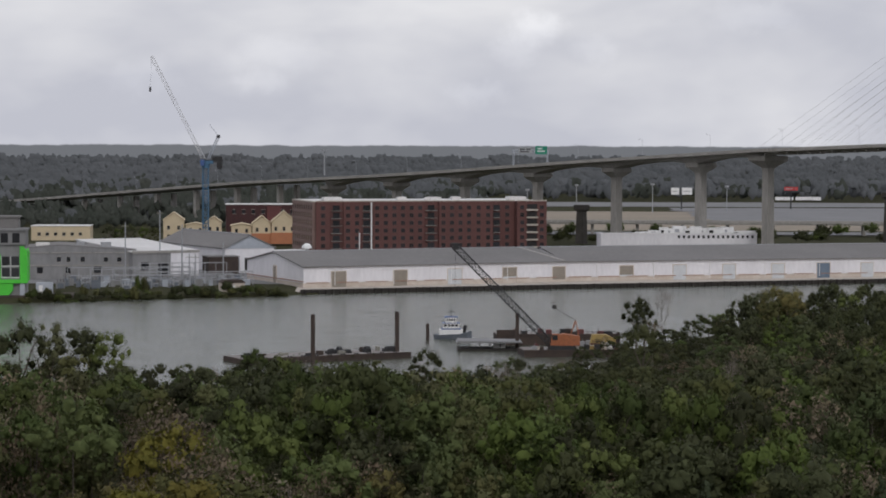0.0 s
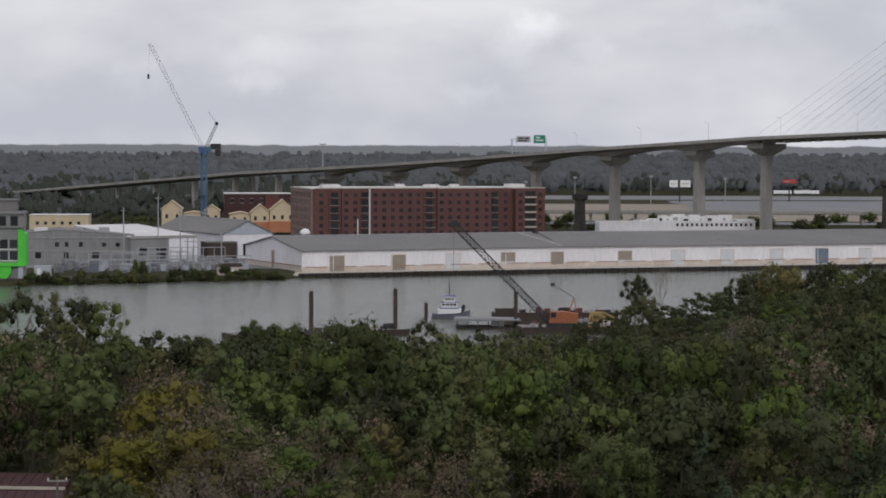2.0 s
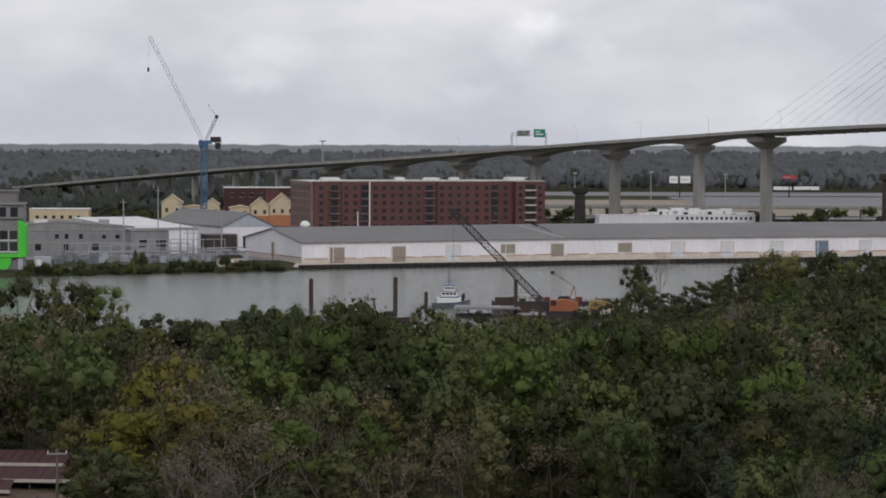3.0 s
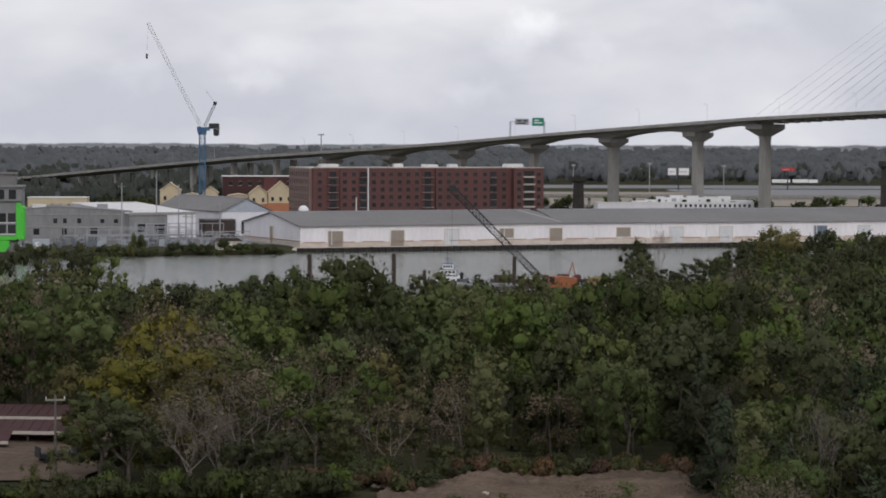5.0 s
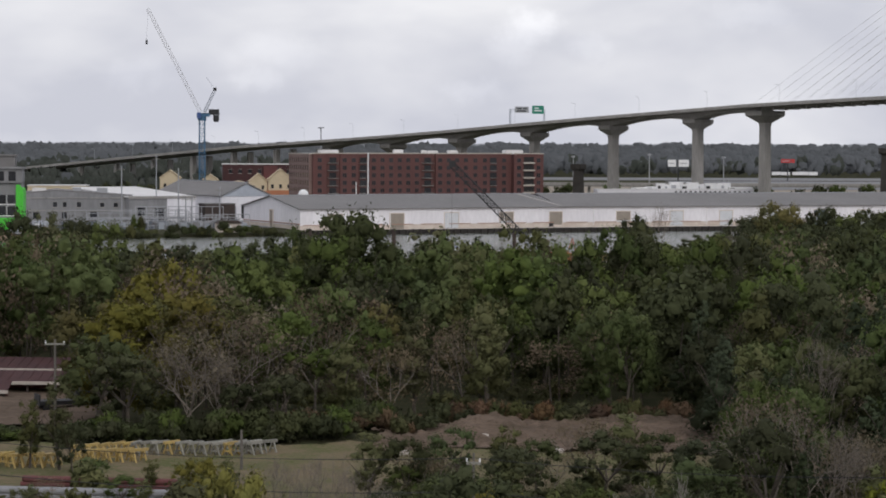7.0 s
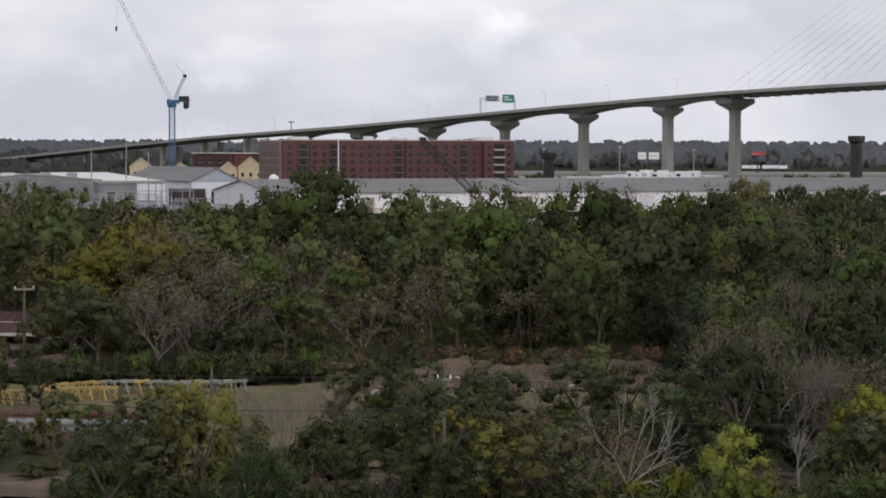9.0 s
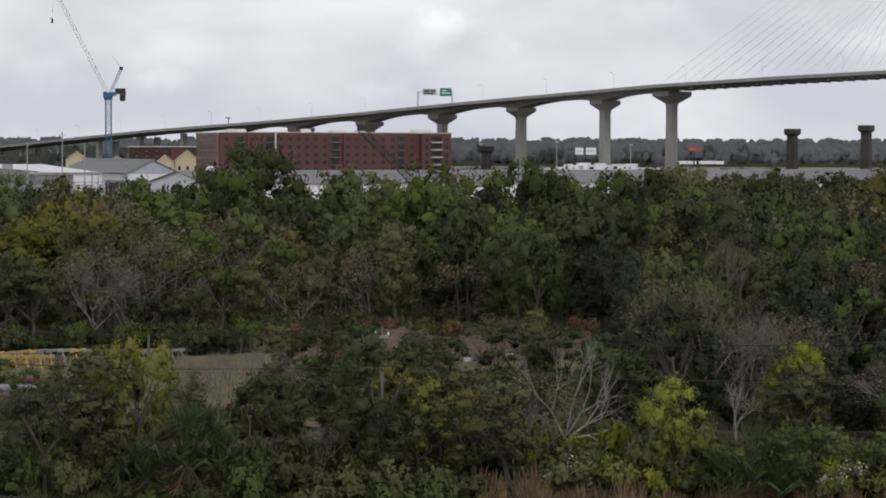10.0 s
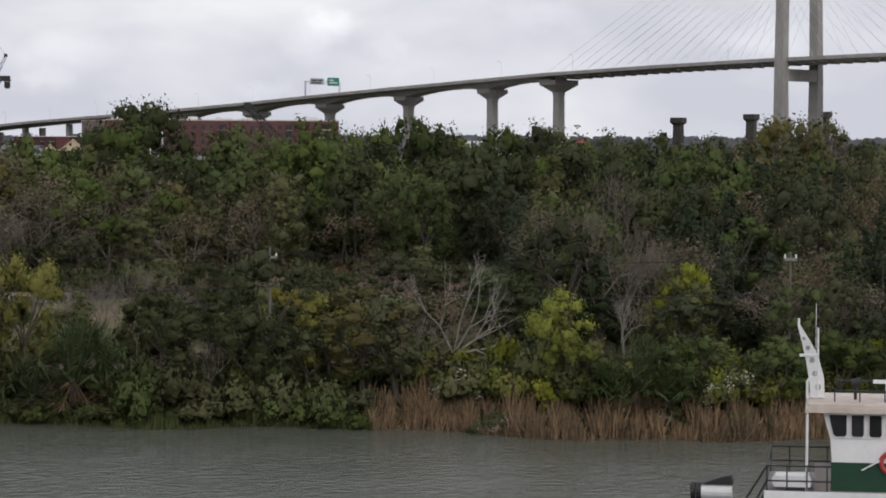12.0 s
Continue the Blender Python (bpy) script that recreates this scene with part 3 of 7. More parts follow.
def clear(x, y):
    """True where no tree stands: yards, soil and water."""
    if -40 < x < -14 and 233 <= y < 258 or -47 < x < -9 and 203 < y < 233 or -17 < x < -4 and 177 < y < 207 or -13 < x < 28 and 207 < y < 249 or -72 < x < -36 and 226 < y < 293:
        return True
    return y < bank(x) + 14 or y > river_near(x) - 9


def tree_top(x, y):
    """How high the woods stand above the river."""
    d = math.hypot(x, y)
    if d < 207:
        return float(np.interp(x / y, (-0.06, -0.02, 0.06, 0.112, 0.135), (5.0, 7.6, 7.9, 8.2, np.interp(d, (160, 175, 207), (9, 13, 14.5)))))
    top = np.interp(d, (150, 170, 200, 220, 245, 270, 300, 350, 400, 435, 465, 500), (7.0, 8.2, 8.5, 9.5, 13.5, 15.8, 18.0, 17.0, 13.8, 11.0, 8.5, 7.5))
    if x / y > 0.122 and d < 270:
        top = max(top, np.interp(d, (160, 175, 215, 270), (9.0, 13.0, 14.8, 16.8)))
    if x / y > 0.15 and d < 420:
        top = min(top, 15.4)
    right = step(34, 60, x - (d - 400) * 0.12)
    return top + right * max(0, np.interp(d, (350, 420, 480, 600), (1.0, 3.0, 5.0, 6.5)))


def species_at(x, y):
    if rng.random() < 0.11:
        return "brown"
    # brightness is put into leaf colour by distance: lighter kinds near, darker kinds far
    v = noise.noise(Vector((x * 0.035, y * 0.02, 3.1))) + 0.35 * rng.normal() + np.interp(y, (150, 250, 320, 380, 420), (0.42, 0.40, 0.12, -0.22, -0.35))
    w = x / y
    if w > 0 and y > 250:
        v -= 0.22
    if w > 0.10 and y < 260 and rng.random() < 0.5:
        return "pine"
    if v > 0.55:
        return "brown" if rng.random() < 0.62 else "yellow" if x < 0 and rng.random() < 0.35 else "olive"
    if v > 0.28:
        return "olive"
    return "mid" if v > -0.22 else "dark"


# the trees nearest to the channel are trees of their own, those behind are joined woods
rest = {k: [] for k in SPECIES}
rest_tone = {k: [] for k in SPECIES}
rest_trunks = Shape()
near_count = 0
y = 152.0
while y < 680:
    gap = np.interp(y, (150, 240, 300, 600), (5.2, 6.9, 7.8, 8.6))
    x = -0.215 * y - 8
    while x < 0.315 * y + 8:
        px, py = x + gap * 0.4 * rng.normal(), y + gap * 0.4 * rng.normal()
        x += gap
        if clear(px, py):
            continue
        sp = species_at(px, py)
        top = tree_top(px, py) * (0.74 + 0.37 * rng.random() ** 1.4) + 0.9 * rng.normal()
        h = max(3.0, top - float(ground_z(px, py)))
        wide = min(1.3, max(0.85, 9.6 / h)) * (0.85 + 0.4 * rng.random())
        if py < 262 and near_count < 290:
            near_count += 1
            tree(sp, px, py, h, wide)
        else:
            c = (FAR_CROWN if py < 380 else FARTHEST_CROWN)[sp][rng.integers(4)] * np.array([h * wide, h * wide, h])
            a = rng.random() * 6.283
            rot = np.array([[math.cos(a), -math.sin(a), 0], [math.sin(a), math.cos(a), 0], [0, 0, 1]])
            g = float(ground_z(px, py))
            rest_tone[sp].append(np.full(len(c), rng.random()))
            c = c @ rot.T
            c[:, :3] += np.array([px, py, g])
            rest[sp].append(c)
            rest_trunks.bar((px, py, g - 0.2), (px + 0.3 * rng.normal(), py, g + h * 0.6), 0.16, 0.07, 5)
    y += gap * 0.9
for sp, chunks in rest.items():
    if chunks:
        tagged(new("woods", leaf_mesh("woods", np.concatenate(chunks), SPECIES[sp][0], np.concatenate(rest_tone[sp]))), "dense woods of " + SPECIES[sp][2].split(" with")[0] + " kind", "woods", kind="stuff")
tagged(part("tree_trunks", rest_trunks, BARK), "many slim trunks inside the dense woods", "trunks", kind="stuff")

# low undergrowth between the trunks
LOW = [crown_leaves(800 + k, 240, 0.062, "low") for k in range(4)]
chunks, tones = [], []
while len(chunks) < 480:
    py = 150 + 240 * rng.random() ** 1.2
    px = (-0.215 + 0.53 * rng.random()) * py
    if clear(px, py) and not bank(px) + 5 < py < bank(px) + 15:
        continue
    w_, h_ = 1.8 + 1.6 * rng.random(), 1.4 + 1.8 * rng.random()
    chunks.append(LOW[rng.integers(4)] * np.array([w_, w_, h_]))
    chunks[-1][:, :3] += np.array([px, py, float(ground_z(px, py)) - 0.1])
    tones.append(np.full(len(chunks[-1]), rng.random()))
tagged(new("undergrowth", leaf_mesh("undergrowth", np.concatenate(chunks), LEAF_OLIVE, np.concatenate(tones))), "low tangled olive undergrowth between the trees", "undergrowth", kind="stuff")

# far woods behind the town, out to the horizon
chunks, near_chunks = [], []
FAR_BLOB = []
for k in range(6):
    r_ = np.random.default_rng(50 + k)
    lumps = []
    for j in range(5):
        c = np.array([r_.normal() * 2.8, r_.normal() * 2.8, 3.5 + 5.0 * r_.random()])
        q = ICO @ np.linalg.qr(r_.normal(size=(3, 3)))[0]
        p = c + q * (1.5 + 1.5 * r_.random()) * (0.55 + 0.9 * r_.random((12, 1))) * np.array([1, 1, 1.25])
        lumps.append(np.concatenate([p[ICO_F], (0.2 * q + np.array([0, -0.35, 0.6]))[ICO_F]], 1))
    FAR_BLOB.append(np.concatenate(lumps))
y = 1180.0
while y < 4850:
    gap = np.interp(y, (1180, 2000, 4850), (10, 13, 26))
    x = -0.23 * y
    while x < 0.33 * y:
        px, py = x + gap * 0.35 * rng.normal(), y + gap * rng.normal()
        x += gap
        if px > 28 and 1240 < py < 2120 or px > -66 - (py - 1180) * 0.3 and py < 1420:
            continue
        if py < 1330 and px > -260:
            continue
        s = np.interp(py, (1180, 1700, 2600, 4850), (0.75, 1.15, 1.8, 2.3)) * (0.8 + 0.5 * rng.random())
        blob = FAR_BLOB[rng.integers(6)] * np.array([s, s, s * (1.0 if py < 2200 else 0.72)])
        blob[:, :3] += np.array([px, py, 3.0 + 9.0 * step(2600, 4800, py)])
        # blobs past about 1950 m take the haze-coloured material
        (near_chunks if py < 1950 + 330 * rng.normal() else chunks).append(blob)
    y += np.interp(y, (1180, 2000, 4850), (20, 34, 120))
tagged(new("far_woods", leaf_mesh("far_woods", np.concatenate(near_chunks), FAR_UNHAZED)), "dull dark green woods behind the town", "woods", kind="stuff")
tagged(new("far_woods", leaf_mesh("far_woods", np.concatenate(chunks), FAR_HAZED)), "grey-green woods reaching to the horizon, haze mixed into their colour", "woods", kind="stuff")

# ---- the bridge ----
B0, BD, BT = Vector((150, 1096, 0)), Vector((0.6435, -0.7652, 0)), Vector((0.7652, 0.6435, 0))


def deck_z(u):
    return float(np.interp(u, (-900, -760, -640, -526, -404, -335, -276, -216, -158, -102, -43, 0, 68, 126, 181, 300), (3.5, 9, 15.6, 22.6, 29.9, 32.9, 35.5, 38.6, 42, 45.1, 48.1, 50.3, 52.6, 54.1, 55.0, 56.2)))


def at_bridge(u, across, z):
    return B0 + BD * u + BT * across + Vector((0, 0, z))


bridge = thing("bridge", Matrix.Identity(4), "long concrete cable-stayed road bridge rising over the river", "bridge")
PIERS = [0, -42.7, -100, -157.7, -215, -272.7, -330]
LOW_PIERS = [-330 - 43 * i for i in range(1, 12)]


def girder(u0, u1, deep0, deep1, mid):
    """One span: road slab, parapets and a haunched box below."""
    sh, n = Shape(), 10
    rows = []
    for i in range(n + 1):
        s = i / n
        u = u0 + (u1 - u0) * s
        z = deck_z(u) - 1.0
        e = abs(2 * s - 1) ** 2.2
        d = mid + ((deep0 if s < 0.5 else deep1) - mid) * e
        rows.append([at_bridge(u, a, z + dz) for a, dz in ((-12, 0), (-12, 1.0), (-11.6, 1.0), (-11.6, 0.2), (11.6, 0.2), (11.6, 1.0), (12, 1.0), (12, 0), (12, -0.5), (6, -0.9), (5, -0.9 - d), (-5, -0.9 - d), (-6, -0.9), (-12, -0.5))])
    k = len(rows[0])
    verts = [p for r in rows for p in r]
    faces = [(i * k + j, i * k + (j + 1) % k, (i + 1) * k + (j + 1) % k, (i + 1) * k + j) for i in range(n) for j in range(k)]
    faces += [tuple(range(k)), tuple(n * k + j for j in range(k - 1, -1, -1))]
    return sh.add(verts, faces)


for a, b in zip(PIERS, PIERS[1:]):
    part("span", girder(b, a, 3.4, 3.4, 0.9), CONCRETE, bridge)
ends = [-330] + LOW_PIERS + [-880]
for a, b in zip(ends, ends[1:]):
    part("span", girder(b, a, 0.6, 0.6, 0.45), CONCRETE, bridge)
for a, b in ((0, 68), (68, 137), (137, 220), (220, 330)):
    part("span", girder(a, b, 0.5, 0.5, 0.5), CONCRETE, bridge)
for i in range(48):
    u = 6 + i * 6.6
    z = deck_z(u) - 2.0
    part("cross_beam", Shape().add([at_bridge(u + du, c, z - dz) for du in (-0.5, 0.5) for c, dz in ((-9, 0), (9, 0), (9, 0.9), (-9, 0.9))],
              [(0, 1, 2, 3), (7, 6, 5, 4), (0, 4, 5, 1), (1, 5, 6, 2), (2, 6, 7, 3), (3, 7, 4, 0)]), CONCRETE, bridge)


def pier(u, wide, along, cap_along, cap_wide, cap_deep, top, name="pier"):
    """A column with a cap that flares out below the deck."""
    sh = Shape()
    levels = [(-2, wide * 1.1, along * 1.15), (top - cap_deep, wide, along), (top - cap_deep * 0.75, wide * 1.15, along * 1.15), (top - cap_deep * 0.3, cap_wide, cap_along), (top, cap_wide, cap_along)]
    verts = []
    for z, w, a in levels:
        verts += [at_bridge(u + sa * a / 2, sw * w / 2, z) for sa, sw in ((-1, -1), (1, -1), (1, 1), (-1, 1))]
    faces = [(4 * i + j, 4 * i + (j + 1) % 4, 4 * i + 4 + (j + 1) % 4, 4 * i + 4 + j) for i in range(len(levels) - 1) for j in range(4)]
    sh.add(verts, faces + [(3, 2, 1, 0), tuple(len(verts) - 4 + j for j in range(4))])
    return sh


for u in PIERS:
    big = u == 0
    part("pier", pier(u, 4.2, 3.4, 10 if big else 8, 16 if big else 13, 7.5 if big else 6.0, deck_z(u) - (3.0 if big else 4.6)), CONCRETE, bridge)
for u in LOW_PIERS:
    for across in (-6, 6):
        sh = Shape()
        top = deck_z(u) - 3.2
        verts = [at_bridge(u + a, across + b, z) for z in (0, top) for a, b in ((-1.2, -1.6), (1.2, -1.6), (1.2, 1.6), (-1.2, 1.6))]
        sh.add(verts, [(0, 1, 5, 4), (1, 2, 6, 5), (2, 3, 7, 6), (3, 0, 4, 7), (4, 5, 6, 7)])
        part("column", sh, CONCRETE, bridge)
# the tower: two tapering legs with cross beams, and the stays
UT, TOP = 137.0, 128.0


def leg(side):
    sh, verts = Shape(), []
    levels = ((-2, 12.0, 2.3, 2.7), (44, 12.3, 2.0, 2.3), (58, 12.2, 1.9, 2.2), (95, 11.4, 1.8, 2.0), (TOP, 10.0, 1.6, 1.9))
    for z, across, w, a in levels:
        verts += [at_bridge(UT + sa * a, side * across + sw * w, z) for sa, sw in ((-1, -1), (1, -1), (1, 1), (-1, 1))]
    return sh.add(verts, [(4 * i + j, 4 * i + (j + 1) % 4, 4 * i + 4 + (j + 1) % 4, 4 * i + 4 + j) for i in range(4) for j in range(4)] + [(3, 2, 1, 0), (16, 17, 18, 19)])


tower = part("tower", Shape().add([at_bridge(UT + a, b, z) for z in (44.5, 49.5) for a, b in ((-2, -12), (2, -12), (2, 12), (-2, 12))],
                                  [(0, 1, 2, 3), (7, 6, 5, 4), (0, 4, 5, 1), (1, 5, 6, 2), (2, 6, 7, 3), (3, 7, 4, 0)]), CONCRETE, bridge)
part("leg", leg(-1), CONCRETE, tower)
part("leg", leg(1), CONCRETE, tower)
for side in (-1, 1):
    for i in range(16):
        for way in (-1, 1):
            u = UT + way * (16 + i * 8.0)
            z = 82 + i * 2.7
            sh = Shape().bar(at_bridge(u, side * 11.3, deck_z(u) - 1), at_bridge(UT + way * 1.8, side * np.interp(z, (58, 95, TOP), (12.2, 11.4, 10)), z), 0.055, n=4)
            part("stay_cable", sh, CABLE, bridge)
posts = [(-600 + 46 * i) for i in range(18)]
for u in posts:
    lamp = thing("street_lamp", Matrix.Translation(at_bridge(u, 11.7, deck_z(u))), "slim grey lamp post on the bridge parapet", "street lamp", "lamps along the bridge")
    part("post", Shape().bar((0, 0, 0), (0, 0, 9), 0.07, 0.04, 5), GREY_STEEL, lamp)
    part("arm", Shape().bar((0, 0, 9), (-BT.x * 2, -BT.y * 2, 9.4), 0.05, n=4).box(-2.0, -1.2, -1.5, -0.9, 9.3, 9.45), GREY_STEEL, lamp)

# road signs on a gantry over the bridge
gan = thing("sign_gantry", Matrix.Translation(at_bridge(-163, 0, deck_z(-163) - 1)), "grey truss gantry with two road sign panels", "road sign")
gan.matrix_basis = Matrix.Translation(at_bridge(-163, 0, deck_z(-163) - 1)) @ pose(0, 0, 0, 0, 0, 40.06)
for sx in (-11.8, 11.8):
    part("post", Shape().bar((sx, 0, 0.3), (sx, 0, 8.6), 0.22).bar((sx, 0.9, 0.3), (sx, 0.9, 8.6), 0.16), PALE_STEEL, gan)
truss = Shape()
for yy, zz in ((0, 8.6), (0, 7.2), (0.9, 8.6), (0.9, 7.2)):
    truss.bar((-11.8, yy, zz), (11.8, yy, zz), 0.10)
for i in range(14):
    xx = -11.8 + i * 1.686
    truss.bar((xx, 0, 7.2 + 1.4 * (i % 2)), (xx + 1.686, 0, 8.6 - 1.4 * (i % 2)), 0.06, n=4)
part("truss", truss, PALE_STEEL, gan)
sg = part("sign_panel", Shape().box(2.8, 10.8, -0.35, -0.2, 6.4, 10.6), SIGN_GREEN, gan, "green road sign with pale writing")
part("writing_bar", Shape().box(4.0, 7.2, -0.40, -0.36, 9.0, 9.6).box(4.0, 9.4, -0.40, -0.36, 7.7, 8.3), WHITE_PAINT, sg)
sg = part("sign_panel", Shape().box(-9.0, 0.2, -0.35, -0.2, 6.9, 10.0), SIGN_BACK, gan, "grey road sign with dark writing")
part("writing_bar", Shape().box(-8.0, -4.6, -0.40, -0.36, 8.6, 9.3).box(-3.6, -0.8, -0.40, -0.36, 8.6, 9.3).box(-8.0, -1.8, -0.40, -0.36, 7.4, 8.0), BLACK_STEEL, sg)


# ---- old bridge piers left in the river and on the shore ----
def old_pier(x, y, top, base):
    ob = thing("old_pier", Matrix.Translation((x, y, base)) @ pose(0, 0, 0, 0, 0, -40), "dark stained concrete pier of a vanished bridge", "pier", "old piers beside the bridge")
    h = top - base
    sh = Shape()
    for hz0, hz1, a0, a1 in ((-2, h - 3.4, 2.5, 2.0),):
        v = [(sx * a, sy * a * 0.8, z) for z, a in ((hz0, a0), (hz1, a1)) for sx, sy in ((-1, -1), (1, -1), (1, 1), (-1, 1))]
        sh.add(v, [(0, 1, 5, 4), (1, 2, 6, 5), (2, 3, 7, 6), (3, 0, 4, 7), (3, 2, 1, 0), (4, 5, 6, 7)])
    part("shaft", sh, CONCRETE_DARK, ob)
    cap = Shape()
    v = [(sx * a, sy * a * 0.9, z) for z, a in ((h - 3.4, 2.0), (h - 2.4, 3.0), (h, 3.0)) for sx, sy in ((-1, -1), (1, -1), (1, 1), (-1, 1))]
    cap.add(v, [(4 * i + j, 4 * i + (j + 1) % 4, 4 * i + 4 + (j + 1) % 4, 4 * i + 4 + j) for i in range(2) for j in range(4)] + [(8, 9, 10, 11), (3, 2, 1, 0)])
    part("cap", cap, CONCRETE_DARK, ob)


old_pier(70.5, 1208, 21.5, 3)
old_pier(209, 1110, 30.3, 2)
old_pier(242.7, 1104, 32.0, 2)
old_pier(276, 1098, 33.2, 2)


# ---- the wharf and its two joined warehouses ----
def wharf():
    ob = thing("wharf", Matrix.Identity(4), "tarred timber wharf edge with round fender piles", "wharf")
    line = [(-54, 806.5), (-49, 819), (44, 856.5), (164, 898), (330, 956)]
    edge = Shape()
    for (x0, y0), (x1, y1) in zip(line[1:], line[2:]):
        d = Vector((x1 - x0, y1 - y0, 0)).normalized()
        nrm = Vector((-d.y, d.x, 0))
        a, b = Vector((x0, y0, 0)), Vector((x1, y1, 0))
        edge.add([a + Vector((0, 0, -2)), b + Vector((0, 0, -2)), b + nrm * 1.2 + Vector((0, 0, -2)), a + nrm * 1.2 + Vector((0, 0, -2)),
                  a + Vector((0, 0, 1.6)), b + Vector((0, 0, 1.6)), b + nrm * 1.2 + Vector((0, 0, 1.6)), a + nrm * 1.2 + Vector((0, 0, 1.6))],
                 [(3, 2, 1, 0), (4, 5, 6, 7), (0, 1, 5, 4), (1, 2, 6, 5), (2, 3, 7, 6), (3, 0, 4, 7)])
        deck = Shape().add([a + nrm * 1.2 + Vector((0, 0, z)) for z in (0.1, 0.80)] + [b + nrm * 1.2 + Vector((0, 0, z)) for z in (0.80, 0.1)]
                 + [a + nrm * 70 + Vector((0, 0, z)) for z in (0.1, 0.92)] + [b + nrm * 70 + Vector((0, 0, z)) for z in (0.92, 0.1)],
                 [(0, 1, 2, 3), (7, 6, 5, 4), (1, 5, 6, 2), (0, 4, 5, 1), (3, 2, 6, 7)])
        part("deck", deck, STONE, ob, "pale concrete quay apron")
        pile = mesh_of("fender_pile", Shape().bar((0, 0, -2.2), (0, 0, 1.75), 0.45, 0.40, 7), TIMBER_DARK)
        count = int((b - a).length / 2.6)
        for i in range(count):
            q = a + d * (i + 0.5) * 2.6 - nrm * 0.35
            if q.x < 200:
                part("fender_pile", pile, None, ob, m=Matrix.Translation((q.x, q.y, random.uniform(-0.5, 0.1))))
    part("timber_face", edge, TIMBER_DARK, ob)


wharf()


def door(parent, x, w, z0, z1, mat, label, half=0.0):
    """A roller door in the front wall, with its frame and slats; half: how far up it stands open."""
    fr = part("door", Shape().box(x - w / 2 - 0.25, x - w / 2, -0.18, 0.1, z0, z1 + 0.25).box(x + w / 2, x + w / 2 + 0.25, -0.18, 0.1, z0, z1 + 0.25)
              .box(x - w / 2, x + w / 2, -0.18, 0.1, z1, z1 + 0.25), BASE_WALL, parent, label)
    prof, zs = [(0.05, z0 + (z1 - z0) * half)], np.linspace(z0 + (z1 - z0) * half, z1, 15)
    prof += [(-0.10 if i % 2 else -0.07, float(z)) for i, z in enumerate(zs)] + [(0.05, z1)]
    part("shutter", Shape().prism(prof, "x", x - w / 2, x + w / 2), mat, fr)
    part("opening", Shape().box(x - w / 2, x + w / 2, -0.05, 0.06, z0, z1), DARK if not half else DOOR_WHITE, fr)


def warehouse(x, y, turn, length, depth, base, eave, ridge, doors, first):
    ob = thing("warehouse", Matrix.Translation((x, y, base)) @ pose(0, 0, 0, 0, 0, turn),
               "long white dockside warehouse with a shallow grey roof", "warehouse", "warehouses on the wharf")
    e, r = eave - base, ridge - base
    wall = Shape().prism([(0, 0), (depth, 0), (depth, e), (depth / 2, r), (0, e)], "x", 0, length)
    part("wall", wall, WHITE_WALL, ob)
    part("wall_base", Shape().box(-0.06, length + 0.06, -0.06, depth + 0.06, -1.6, 1.2), BASE_WALL, ob, "cream wall base")
    shelf = mesh_of("ledge", Shape().box(1, 9.6, -0.3, -0.06, 1.2, 1.42), RUST_LINE)
    for i in range(int(length / 11.5)):
        part("ledge", shelf, None, ob, "rust-stained loading ledge", m=Matrix.Translation((i * 11.5, 0, 0)))
    part("ledge", Shape().box(-0.3, -0.06, 0, depth, 1.6, 1.9), RUST_LINE, ob, "rust-stained loading ledge")
    for a, b in ((0, depth / 2), (depth, depth / 2)):
        sgn = -1 if a == 0 else 1
        sh = Shape().add([(-0.8, a + sgn * 0.9, e - 0.12), (length + 0.4, a + sgn * 0.9, e - 0.12), (length + 0.4, b, r + 0.1), (-0.8, b, r + 0.1),
                          (-0.8, a + sgn * 0.9, e + 0.22), (length + 0.4, a + sgn * 0.9, e + 0.22), (length + 0.4, b, r + 0.45), (-0.8, b, r + 0.45)],
                         [(3, 2, 1, 0), (4, 5, 6, 7), (0, 1, 5, 4), (1, 2, 6, 5), (2, 3, 7, 6), (3, 0, 4, 7)])
        part("roof", sh, ROOF_GREY, ob)
    part("ridge_cap", Shape().box(-0.8, length + 0.4, depth / 2 - 0.35, depth / 2 + 0.35, r + 0.40, r + 0.62), GREY_STEEL, ob)
    pipe = mesh_of("downpipe", Shape().bar((0, -0.15, 0.2), (0, -0.15, e - 0.2), 0.12, n=5), WHITE_PAINT)
    for i in range(int(length / 23)):
        part("downpipe", pipe, None, ob, m=Matrix.Translation((i * 23 + 12, 0, 0)))
    for dx, w, hgt, mat, label, half in doors:
        door(ob, dx, w, -0.4, hgt - 0.45, mat, label, half)
    if first:
        gd = part("gable_door", Shape().box(-0.25, 0.1, 26.5, 29.2, -0.3, 6.0), DOOR_TAN, ob, "tall weathered gable door")
        part("frame", Shape().box(-0.32, 0.1, 26.1, 26.5, -0.3, 6.4).box(-0.32, 0.1, 29.2, 29.6, -0.3, 6.4).box(-0.32, 0.1, 26.5, 29.2, 6.0, 6.4), BASE_WALL, gd)
    return ob


